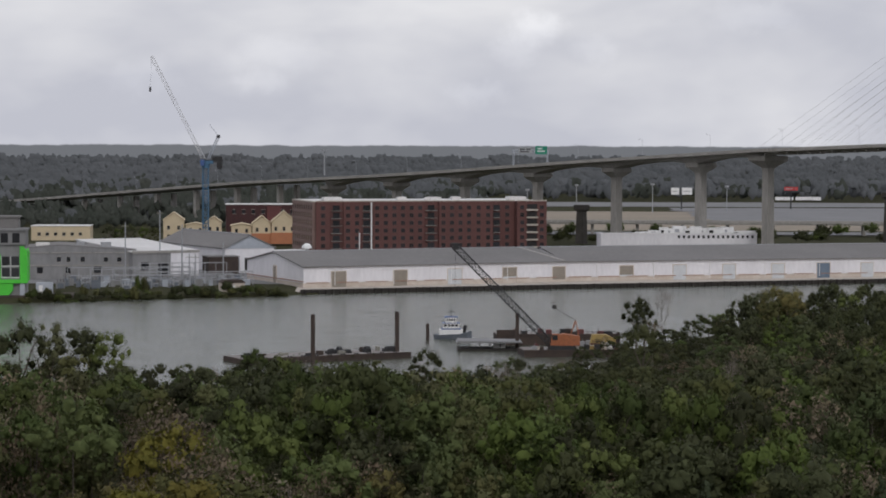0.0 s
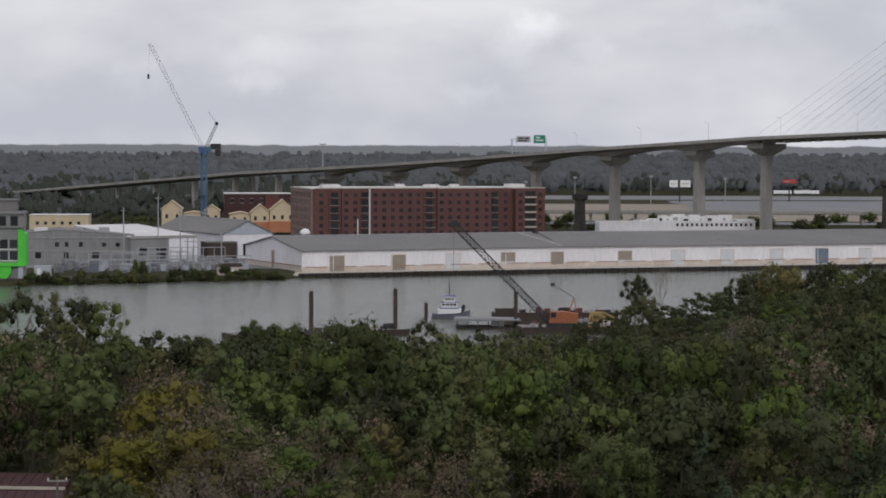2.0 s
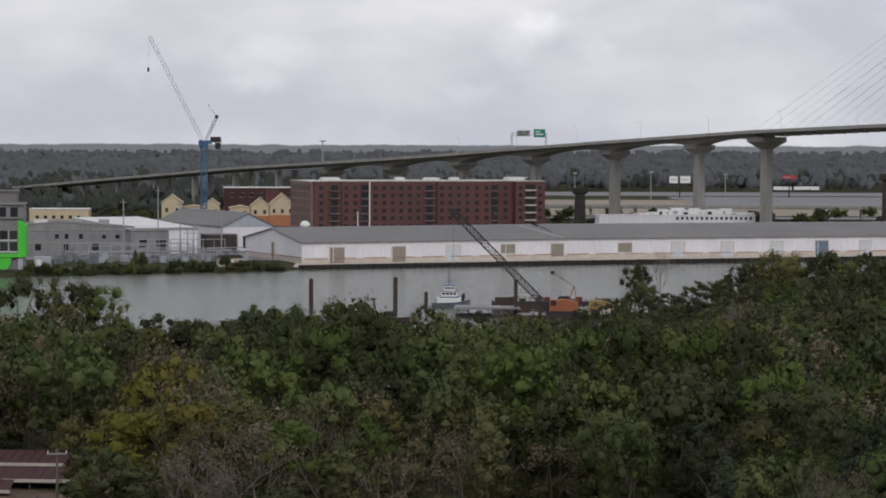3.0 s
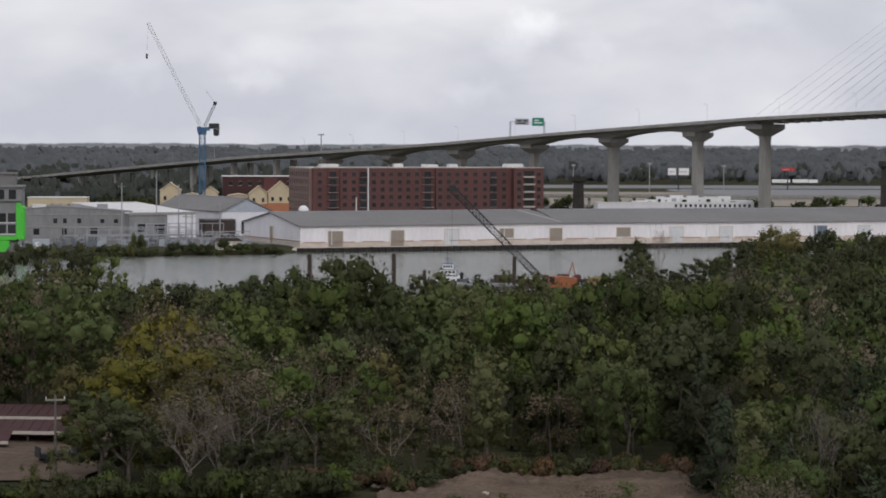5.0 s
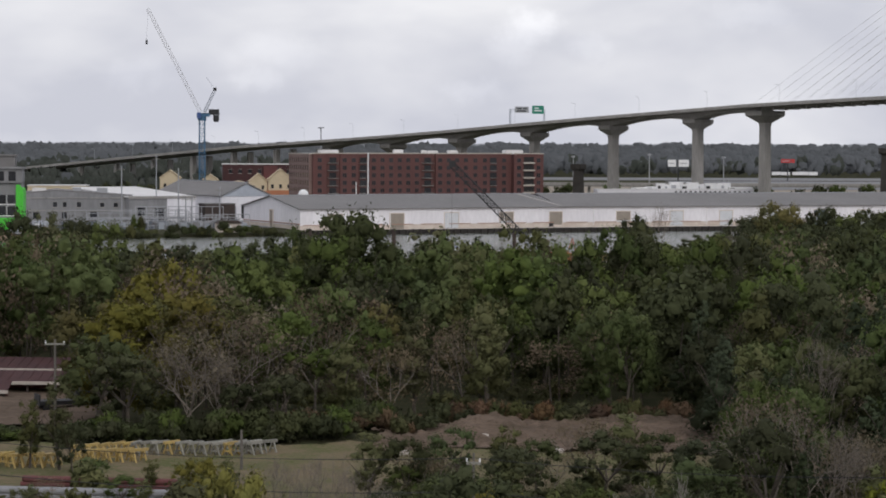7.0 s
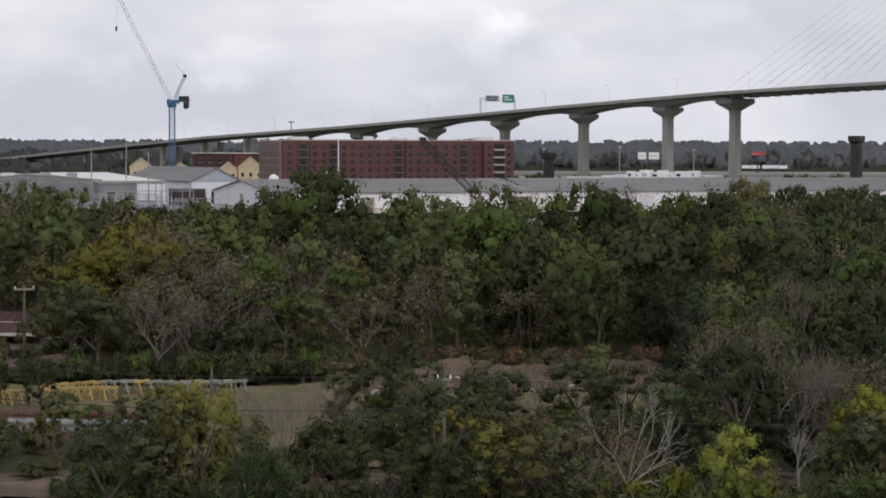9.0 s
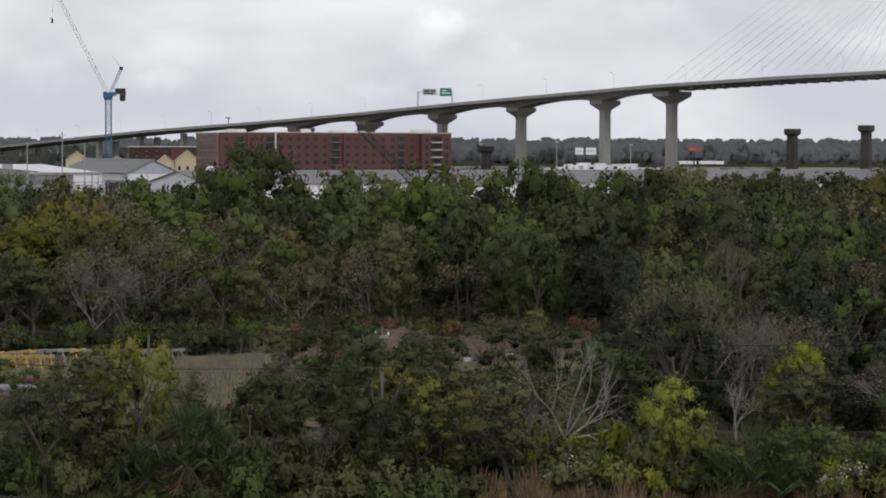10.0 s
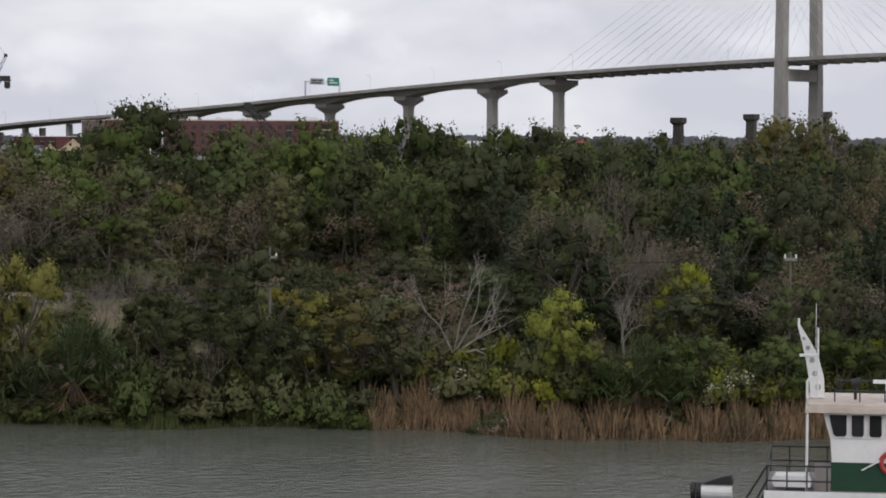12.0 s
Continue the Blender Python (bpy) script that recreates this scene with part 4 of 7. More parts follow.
T, W_, U_ = DOOR_TAN, DOOR_WHITE, DOOR_BLUE
tan_l, white_l, blue_l = "closed tan roller door", "closed white roller door", "closed blue-grey roller door"
wh1 = warehouse(-49.5, 842, 25.2, 106, 57, 1.3, 8.3, 12.3,
                [(13.5, 5.6, 5.6, T, tan_l, 0), (37.6, 5.4, 5.6, T, tan_l, 0), (59.5, 5.6, 5.7, W_, white_l, 0), (82.0, 5.6, 5.7, T, "half-raised tan roller door", 0.42), (102.6, 5.2, 5.6, T, "half-raised tan roller door", 0.15)], True)
wh2 = warehouse(46.3, 887.2, 17.0, 230, 57, 1.3, 8.3, 12.3,
                [(24, 5.4, 5.6, T, "half-raised tan roller door", 0.4), (45.6, 5.2, 5.7, W_, white_l, 0), (66, 5.2, 5.7, W_, white_l, 0), (86.5, 5.2, 5.7, W_, white_l, 0), (105.7, 5.4, 5.8, U_, blue_l, 0), (124.4, 5.2, 5.6, W_, white_l, 0), (145, 5.2, 5.6, W_, white_l, 0), (166, 5.2, 5.6, T, tan_l, 0)], False)
part("roof_seam", Shape().add([(99.5, 27, 11.0), (100.9, 27, 11.0), (105.6, 0.2, 7.2), (104.2, 0.2, 7.2), (99.5, 27, 11.35), (100.9, 27, 11.35), (105.6, 0.2, 7.5), (104.2, 0.2, 7.5)],
                              [(3, 2, 1, 0), (4, 5, 6, 7), (0, 1, 5, 4), (1, 2, 6, 5), (2, 3, 7, 6), (3, 0, 4, 7)]), CONCRETE, wh1, "pale roof joint strip")
dome = Shape()
for i in range(4):
    a, b = i * 0.4, (i + 1) * 0.4
    dome.bar((0, 0, 2.0 * math.sin(a)), (0, 0, 2.0 * math.sin(b)), 2.0 * math.cos(a), 2.0 * math.cos(min(b, 1.5)), 14)
dm = part("dome", dome, WHITE_PAINT)
dm.matrix_basis = Matrix.Translation((-52, 905, 12.2))
tagged(dm, "white dome on a stand behind the warehouse", "dome")
part("stand", Shape().bar((0, 0, -9.8), (0, 0, 0.1), 0.9, n=10), WHITE_PAINT, dm)


# ---- brick apartment building ----
def brick_building():
    ob = thing("apartment_building", Matrix.Translation((-54.5, 1019, 3.0)) @ pose(0, 0, 0, 0, 0, 15.0), "six-storey red brick apartment building with balconies", "building")
    # local x along the front, y to the back
    H_, L_, D_ = 24.2, 103.5, 48
    bays = [(0, 6, 0.0), (6, 12, 0.9), (12, 20, 0.0), (20, 25, 1.2), (25, 48, 0.0), (48, 54.5, 1.0), (54.5, 66, -0.6), (66, 79, 0.0), (79, 83, 1.2), (83, 90, 3.2), (90, 103.5, -0.6)]
    part("wall", Shape().box(0, L_, 3.4, D_, -1, H_ - 0.2), BRICK, ob)
    win = mesh_of("pane", Shape().box(-0.85, 0.85, -0.02, 0.1, 0, 1.7), GLASS_DARK)
    frame_ = mesh_of("window", Shape().box(-1.0, 1.0, -0.10, 0.02, -0.22, -0.02).box(-1.0, -0.86, -0.06, 0.05, 0, 1.8).box(0.86, 1.0, -0.06, 0.05, 0, 1.8).box(-0.04, 0.04, -0.05, 0.05, 0, 1.7), BRICK_TRIM)
    head = mesh_of("lintel", Shape().box(-1.1, 1.1, -0.10, 0.02, 1.72, 2.0), BRICK_TRIM)

    def window(m):
        w = part("window", frame_, None, ob, m=m)
        part("pane", win, None, w)
        part("lintel", head, None, w)

    for x0, x1, back in bays:
        sh = Shape().box(x0 + 0.003, x1 - 0.003, back, 3.6, -1, H_)
        part("bay", sh, BRICK, ob)
        part("parapet", Shape().box(x0 - 0.05, x1 + 0.05, back - 0.15, back + 0.6, H_, H_ + 0.5), STONE, ob)
        deep = back in (0.9, 1.2, 1.0) or x0 == 90
        n = max(1, int((x1 - x0) / 3.7))
        for fl in range(1, 7):
            z = 1.0 + fl * 3.27
            if deep and x0 != 90:
                bx = (x0 + x1) / 2
                bal = part("balcony", Shape().box(x0 + 0.6, x1 - 0.6, back - 1.0, back + 0.02, z - 0.5, z - 0.28), CONCRETE, ob)
                rail = Shape().box(x0 + 0.6, x1 - 0.6, back - 1.0, back - 0.95, z + 0.55, z + 0.62)
                for i in range(9):
                    rx = x0 + 0.65 + i * (x1 - x0 - 1.3) / 8
                    rail.box(rx - 0.03, rx + 0.03, back - 1.0, back - 0.95, z - 0.28, z + 0.56)
                part("railing", rail, BLACK_STEEL, bal)
                part("balcony_door", Shape().box(bx - 1.5, bx + 1.5, back - 0.04, back + 0.05, z - 0.26, z + 2.0), GLASS_DARK, bal)
                continue
            for i in range(n):
                wx = x0 + (i + 0.5) * (x1 - x0) / n
                if x0 == 90 and i == 1:
                    bal = part("balcony", Shape().box(wx - 2.6, wx + 2.6, back - 0.9, back - 0.003, z - 0.6, z + 0.1), STONE, ob)
                    part("balcony_door", Shape().box(wx - 2.3, wx + 2.3, back - 0.05, back + 0.05, z + 0.1, z + 2.3), DARK, bal)
                else:
                    window(Matrix.Translation((wx, back, z)))
    # the end that faces the river bend
    part("end_wall", Shape().box(-1.2, 0.2, 2.0, D_ - 2, -1, H_ - 0.3), BRICK_GREY, ob, "rose-grey brick end wall")
    part("parapet", Shape().box(-1.4, 0.3, 1.9, D_ - 1.9, H_ - 0.3, H_ + 0.2), STONE, ob)
    for fl in range(1, 7):
        for i in range(9):
            window(Matrix.Translation((-1.2, 5 + i * 4.8, 1.0 + fl * 3.27)) @ pose(0, 0, 0, 0, 0, -90))
    roof = part("roof", Shape().box(-0.8, L_ - 0.4, 4.4, D_ - 0.4, H_ - 0.2, H_ + 0.12), ROOF_WHITE, ob, "pale membrane roof")
    for x0, x1, y0, y1, h in ((6, 14, 12, 18, 1.5), (38, 42, 8, 11, 1.7), (51, 53, 10, 12, 1.5), (66, 70, 20, 24, 1.4), (90, 98, 12, 18, 1.6), (57, 62, 24, 30, 1.2)):
        part("roof_unit", Shape().box(x0, x1, y0, y1, H_ + 0.12, H_ + h).box(x0 + 0.5, x1 - 0.5, y0 - 0.1, y1 + 0.1, H_ + h, H_ + h + 0.2), ROOF_WHITE, roof)


brick_building()
for px, py, top, r in ((-29.6, 980, 27.5, 0.3), (-34.0, 965, 15.5, 0.24)):
    ob = part("flue", Shape().bar((0, 0, 0), (0, 0, top - 2.5), r, r * 0.9, 10).bar((0, 0, top - 2.5), (0, 0, top - 2.1), r * 1.2, r * 1.2, 10), WHITE_PAINT)
    ob.matrix_basis = Matrix.Translation((px, py, 2.5))
    tagged(ob, "slim white vertical pipe before the brick building", "pipe")


# ---- white building with roof plant behind the warehouse ----
def white_building():
    ob = thing("plant_building", Matrix.Translation((73.5, 1104, 3)) @ pose(0, 0, 0, 0, 0, 5) @ Matrix.Diagonal((1.19, 1, 1, 1)), "low white building with boxy plant on its roof", "building")
    part("wall", Shape().box(0, 62, 0, 13, -1, 7.7), WHITE_WALL, ob)
    part("coping", Shape().box(-0.2, 62.2, -0.2, 0.4, 7.7, 8.0), WHITE_PAINT, ob)
    rr = random.Random(4)
    for i in range(15):
        x = 14 + i * 3.2
        w, h = rr.uniform(2.6, 5.4), rr.uniform(2.0, 3.4) if 2 < i < 12 else rr.uniform(0.6, 1.2)
        y = (1.2, 4.6, 8.2)[i % 3] + rr.uniform(0, 0.4)
        un = part("roof_unit", Shape().box(x, x + w, y, y + 3, 7.7, 7.7 + h).box(x - 0.1, x + w + 0.1, y - 0.1, y + 3.1, 7.7 + h, 7.8 + h), WHITE_PAINT, ob)
        part("grille", Shape().box(x + 0.4, x + w * 0.45, y - 0.06, y + 0.1, 8.0, 7.7 + h * 0.6), GREY_STEEL if i % 3 else DARK, un)
    for i in range(16):
        part("window", Shape().box(30.5 + i * 1.95, 31.4 + i * 1.95, -0.05, 0.06, 5.6, 6.9), GLASS_DARK, ob)


white_building()


# ---- grey works, white-roofed shed and the gabled hall on the far shore ----
def hall(name, x, y, turn, length, depth, base, eave, ridge, wall, roof, label, windows=(), gable_along=True, category="building"):
    ob = thing(name, Matrix.Translation((x, y, base)) @ pose(0, 0, 0, 0, 0, turn), label, category)
    if ridge > eave:
        if gable_along:
            part("wall", Shape().prism([(0, -2), (depth, -2), (depth, eave), (depth / 2, ridge), (0, eave)], "x", 0, length), wall, ob)
            for a in (0, depth):
                s = -1 if a == 0 else 1
                part("roof", Shape().add([(-0.5, a + s * 0.5, eave - 0.05), (length + 0.5, a + s * 0.5, eave - 0.05), (length + 0.5, depth / 2, ridge + 0.05), (-0.5, depth / 2, ridge + 0.05),
                                          (-0.5, a + s * 0.5, eave + 0.25), (length + 0.5, a + s * 0.5, eave + 0.25), (length + 0.5, depth / 2, ridge + 0.35), (-0.5, depth / 2, ridge + 0.35)],
                                         [(3, 2, 1, 0), (4, 5, 6, 7), (0, 1, 5, 4), (1, 2, 6, 5), (2, 3, 7, 6), (3, 0, 4, 7)]), roof, ob)
    else:
        part("wall", Shape().box(0, length, 0, depth, -2, eave), wall, ob)
        part("roof", Shape().box(-0.3, length + 0.3, -0.3, depth + 0.3, eave, eave + 0.35), roof, ob)
    for wx, wz, w, h in windows:
        fr = part("window", Shape().box(wx - w / 2 - 0.15, wx + w / 2 + 0.15, -0.12, 0.02, wz - 0.25, wz - 0.02).box(wx - w / 2 - 0.15, wx + w / 2 + 0.15, -0.12, 0.02, wz + h, wz + h + 0.15), CONCRETE, ob)
        part("pane", Shape().box(wx - w / 2, wx + w / 2, -0.04, 0.06, wz, wz + h), GLASS_DARK, fr)
    return ob


grey = thing("grey_works", Matrix.Translation((-155, 884, 2.5)) @ pose(0, 0, 0, 0, 0, 8), "grey block works building with a low stepped gable", "building")
part("wall", Shape().prism([(0, -2), (40, -2), (40, 9.3), (11.5, 11.2), (0, 10.2)], "y", 0, 30), GREY_WALL, grey)
part("roof", Shape().prism([(-0.3, 10.25), (11.5, 11.25), (40.3, 9.35), (40.3, 9.65), (11.5, 11.6), (-0.3, 10.6)], "y", 0.5, 30.4), ROOF_GREY, grey)
for x0, x1, z_ in ((0, 40, 3.7), (0, 40, 8.4)):
    part("string_course", Shape().box(x0 - 0.1, x1 + 0.1, -0.22, 0.02, z_, z_ + 0.35), CONCRETE, grey)
for i in range(6):
    part("pilaster", Shape().box(0.2 + i * 7.8, 0.9 + i * 7.8, -0.3, 0.02, -0.5, 9.2), GREY_WALL, grey)
for wx, wz, w, h in ((11.6, 5.2, 1.5, 1.9), (15.2, 5.2, 1.5, 1.9), (20.4, 5.2, 1.5, 1.9), (4.6, 0.9, 2.2, 2.4), (15.2, 0.9, 2.2, 2.4), (29, 5.2, 1.5, 1.6), (34, 5.2, 1.5, 1.6), (26, 0.9, 3.0, 2.6)):
    fr = part("window", Shape().box(wx - w / 2 - 0.15, wx + w / 2 + 0.15, -0.14, 0.02, wz - 0.25, wz - 0.02).box(wx - w / 2 - 0.15, wx + w / 2 + 0.15, -0.14, 0.02, wz + h, wz + h + 0.18), CONCRETE, grey)
    part("pane", Shape().box(wx - w / 2, wx + w / 2, -0.04, 0.06, wz, wz + h), GLASS_DARK, fr)
for x0, y0, w in ((3, 6, 5), (18, 12, 3), (27, 8, 4)):
    part("roof_unit", Shape().box(x0, x0 + w, y0, y0 + 3, 9.5, 12.2), ROOF_WHITE if x0 < 10 else GREY_STEEL, grey)
shed = thing("white_roofed_shed", Matrix.Translation((-116, 886, 2.5)) @ pose(0, 0, 0, 0, 0, 31), "grey shed with a broad white lean-to roof", "building")
part("wall", Shape().prism([(0, -2), (55, -2), (55, 11.4), (0, 8.7)], "x", 0, 27), GREY_WALL, shed)
part("roof", Shape().prism([(-0.4, 8.72), (55.4, 11.45), (55.4, 11.8), (-0.4, 9.1)], "x", -0.4, 27.4), ROOF_WHITE, shed)
for wx, wz, w, h in ((5, 2.0, 3, 3.0), (12.4, 0.2, 4, 4.4)):
    part("bay_door", Shape().box(wx - w / 2, wx + w / 2, -0.1, 0.05, wz, wz + h), GLASS_DARK, shed)
part("white_front", Shape().box(15.5, 27.1, -0.2, 0.02, -0.5, 8.6), WHITE_WALL, shed, "white-painted front bay")
part("fascia", Shape().box(-0.4, 27.4, -0.45, -0.3, 8.3, 9.3), CONCRETE, shed)
hall("brown_shed", -91, 921, 20, 12, 10, 2.5, 5.4, 5.4, RUST, ROOF_GREY, "small rust-brown shed beside the yard")
gh = thing("gabled_hall", Matrix.Translation((-85.5, 930, 2.5)) @ pose(0, 0, 0, 0, 0, 28), "large white hall with a low-pitched grey roof", "building")
part("wall", Shape().prism([(0, -2), (21, -2), (21, 8.5), (10.5, 13.3), (0, 8.5)], "y", 0, 70), WHITE_WALL, gh)
part("gable_end", Shape().prism([(0.1, 8.3), (20.9, 8.3), (10.5, 13.1)], "y", -0.2, -0.003), PALE_STEEL, gh, "pale blue-grey gable end")
for s_ in (-1, 1):
    part("roof", Shape().prism([(10.5, 13.35), (10.5 + s_ * 11.2, 8.25), (10.5 + s_ * 11.2, 8.6), (10.5, 13.75)], "y", -0.7, 70.7), ROOF_GREY, gh)
part("ridge_cap", Shape().box(10.1, 10.9, -0.7, 70.7, 13.6, 13.95), GREY_STEEL, gh)
for i in range(3):
    part("bay_door", Shape().box(2.2 + i * 6.2, 6.2 + i * 6.2, -0.12, -0.005, -0.3, 4.6), DARK if i == 1 else GREY_STEEL, gh)
hall("white_annex", -66, 944, 28, 16, 14, 2.5, 6.4, 6.4, WHITE_WALL, ROOF_WHITE, "white flat-roofed annex of the gabled hall", [(3, 0.4, 3, 3.2), (8, 0.4, 3, 3.2)])
hall("low_block", -211, 1215, 4, 30, 18, 3.0, 6.4, 6.4, CREAM, ROOF_WHITE, "long low whitish building with a flat roof", [(4 + 4.2 * i, 1.8, 1.6, 1.4) for i in range(6)])


def cream_house(x, y, w, d, eave, ridge, turn, lower=None):
    ob = thing("townhouse", Matrix.Translation((x, y, 4)) @ pose(0, 0, 0, 0, 0, turn), "cream stucco townhouse with a small front gable" if not lower else "cream townhouse over an orange ground floor", "house", "townhouses behind the works")
    part("wall", Shape().prism([(0, -1), (w, -1), (w, eave), (w / 2, ridge), (0, eave)], "y", 0, d), CREAM, ob)
    for a in (0, w):
        s = -1 if a == 0 else 1
        part("roof", Shape().add([(a + s * 0.5, -0.6, eave - 0.3), (w / 2, -0.6, ridge), (w / 2, d + 0.4, ridge), (a + s * 0.5, d + 0.4, eave - 0.3),
                                  (a + s * 0.5, -0.6, eave), (w / 2, -0.6, ridge + 0.3), (w / 2, d + 0.4, ridge + 0.3), (a + s * 0.5, d + 0.4, eave)],
                                 [(3, 2, 1, 0), (4, 5, 6, 7), (0, 1, 5, 4), (1, 2, 6, 5), (2, 3, 7, 6), (3, 0, 4, 7)]), CREAM, ob)
    if lower:
        part("ground_floor", Shape().box(-0.5, w + 0.5, -0.8, 0.0, -1, eave * 0.45), ORANGE, ob, "orange stucco ground floor")
    n = max(2, int(w / 3.5))
    for i in range(n):
        wx = (i + 0.5) * w / n
        wi = part("window", Shape().box(wx - 0.8, wx + 0.8, -0.12, 0.02, eave * 0.55 - 0.2, eave * 0.55), STONE, ob)
        part("pane", Shape().box(wx - 0.65, wx + 0.65, -0.05, 0.05, eave * 0.55, eave * 0.55 + 1.9), GLASS_DARK, wi)
        if not lower:
            part("pane", Shape().box(wx - 0.65, wx + 0.65, -0.05, 0.05, eave * 0.15, eave * 0.15 + 1.7), GLASS_DARK, wi)


cream_house(-137.5, 1166, 10, 14, 10.5, 14.2, 5)
cream_house(-126.8, 1168, 9.5, 12, 8.2, 8.9, 5)
cream_house(-116.5, 1166, 7.5, 12, 9.5, 12.2, 5)
cream_house(-104, 1165, 10, 12, 8.0, 8.8, 5, True)
cream_house(-93.5, 1164, 9, 12, 9.0, 12.6, 5, True)
cream_house(-84, 1163, 12, 12, 10.0, 15.0, 5, True)
cream_house(-72, 1162, 9, 12, 9.0, 12.0, 5, True)
mb = hall("maroon_block", -112, 1225, 6, 42, 20, 4, 16.5, 16.5, MAROON, ROOF_WHITE, "dark red block with a white flat roof behind townhouses", [(4 + 5 * i, 12.0, 1.8, 2.0) for i in range(8)])
part("bay", Shape().box(21, 28, -1.2, 0, -0.8, 15.8), RUST_RED, mb)


# ---- lime-green tower block at the river's edge ----
def green_block():
    ob = thing("green_tower", Matrix.Translation((-149.5, 783, 1.5)) @ pose(0, 0, 0, 0, 0, 6), "lime-green clad tower with grey glazed bays", "building")
    part("core", Shape().box(0.5, 11.5, 0.6, 12, -1.5, 20.0), GREY_WALL, ob)
    for x0, x1 in ((0, 3.3), (9.6, 12)):
        part("green_panel", Shape().prism([(x0, 4.6), (x1, 4.6), (x1, 13.6), ((x0 + x1) / 2, 16.0), (x0, 16.0)] if x0 == 0 else [(x0, 4.6), (x1, 4.6), (x1, 14.6), ((x0 + x1) / 2, 16.4), (x0, 16.4)], "y", -0.3, 12), LIME, ob, "lime-green cladding panel")
    part("green_panel", Shape().box(-0.2, 12.2, -0.9, 0.5, 4.2, 5.4), LIME, ob, "lime-green cladding panel")
    part("green_panel", Shape().prism([(1.5, 0.2), (6, 0.2), (7.4, 2.0), (7.4, 4.1), (0.6, 4.1), (0.6, 1.2)], "y", -0.6, 0.55), LIME, ob, "lime-green cladding panel")
    part("post", Shape().box(9.6, 11.2, -0.5, 0.55, -0.5, 4.1), PALE_STEEL, ob)
    for z in (6.2, 10.0):
        for x in (3.6, 6.7):
            gl = part("window", Shape().box(x - 0.15, x + 2.75, 0.3, 0.58, z - 0.3, z).box(x - 0.15, x, 0.3, 0.58, z, z + 3.1), WHITE_PAINT, ob)
            part("pane", Shape().box(x, x + 2.6, 0.45, 0.58, z, z + 3.0), GLASS_DARK, gl)
    top = part("top_storey", Shape().box(-0.6, 11.6, -0.4, 12, 17.0, 21.6).box(-1.6, 12.0, -1.2, 12.4, 21.6, 22.2), GREY_WALL, ob, "grey upper storey")
    for x in (0.4, 3.4, 7.2):
        part("pane", Shape().box(x, x + 2.4, -0.5, -0.38, 17.6, 20.8), GLASS_DARK, top)
    part("penthouse", Shape().box(-4, 9, 3, 12, 22.2, 25.8).box(-4.5, 9.5, 2.5, 12.5, 25.8, 26.3), ROOF_GREY, ob)
    part("slab", Shape().box(-6, 27, -5, 14, -2.5, 0.2), RUST, ob, "rusty landing slab")
    cab = part("cabin", Shape().box(15, 20.4, -2, 2, 0.2, 4.4), PALE_STEEL, ob)
    part("cabin_door", Shape().box(15.8, 17.2, -2.08, -1.95, 0.3, 3.6), WHITE_PAINT, cab)


green_block()


# ---- blue luffing tower crane ----
def lattice(sh, p, q, w, n, r):
    """A square lattice mast from p to q."""
    p, q = Vector(p), Vector(q)
    turn = (q - p).to_track_quat("Z", "Y").to_matrix()
    cs = [turn @ Vector((sx * w / 2, sy * w / 2, 0)) for sx, sy in ((-1, -1), (1, -1), (1, 1), (-1, 1))]
    for c in cs:
        sh.bar(p + c, q + c, r, n=4)
    for i in range(n):
        a, b = p.lerp(q, i / n), p.lerp(q, (i + 1) / n)
        for j in range(4):
            c, d = cs[j], cs[(j + 1) % 4]
            sh.bar(a + c, b + d, r * 0.6, n=3)
            sh.bar(b + c, b + d, r * 0.6, n=3)
    return sh


tc = thing("tower_crane", Matrix.Translation((-104.3, 1042, 3)), "blue luffing tower crane with a raised pale jib", "crane")
part("mast", lattice(Shape(), (0, 0, 0), (0, 0, 38.5), 2.4, 22, 0.17), BLUE_STEEL, tc)
part("base", Shape().box(-4, 4, -4, 4, -1, 0.9).box(-3, 3, -3, 3, 0.9, 1.4), CONCRETE, tc)
part("slewing_ring", Shape().bar((0, 0, 38.5), (0, 0, 40.2), 1.9, 1.9, 12).box(-2.2, 3.4, -1.6, 1.6, 40.2, 41.6), BLUE_STEEL, tc)
part("cab", Shape().box(-1.9, -0.3, -3.2, -1.6, 39.4, 42.0), BLUE_PAINT, tc)
part("jib", lattice(Shape(), (-0.6, -0.5, 42), (-23.3, -2.5, 87), 1.4, 30, 0.085), CABLE, tc, "pale lattice jib")
part("counter_jib", Shape().box(0, 7.6, -1.4, 1.4, 41.0, 41.8).box(3.0, 7.4, -1.3, 1.3, 41.8, 43.4), BLACK_STEEL, tc)
part("counterweight", Shape().box(5.0, 7.4, -1.2, 1.2, 38.4, 40.9).box(5.3, 7.1, -1.0, 1.0, 37.9, 38.4), BLACK_STEEL, tc)
part("a_frame", lattice(Shape(), (1.0, 0, 42), (5.6, 0.3, 52), 1.0, 8, 0.14), PALE_STEEL, tc)
part("frame_head", Shape().box(4.9, 6.3, -0.5, 1.0, 51.6, 52.9), BLACK_STEEL, tc)
part("pendant", Shape().bar((5.6, 0, 52.4), (1.8, 0, 57.5), 0.09, n=4), PALE_STEEL, tc)
hook = part("hook_block", Shape().box(-24.3, -23.5, -3, -2.2, 71.6, 73.6), BLACK_STEEL, tc)
part("hoist_rope", Shape().bar((-23.9, -2.6, 73.6), (-23.3, -2.5, 87), 0.03, n=3), BLACK_STEEL, hook)

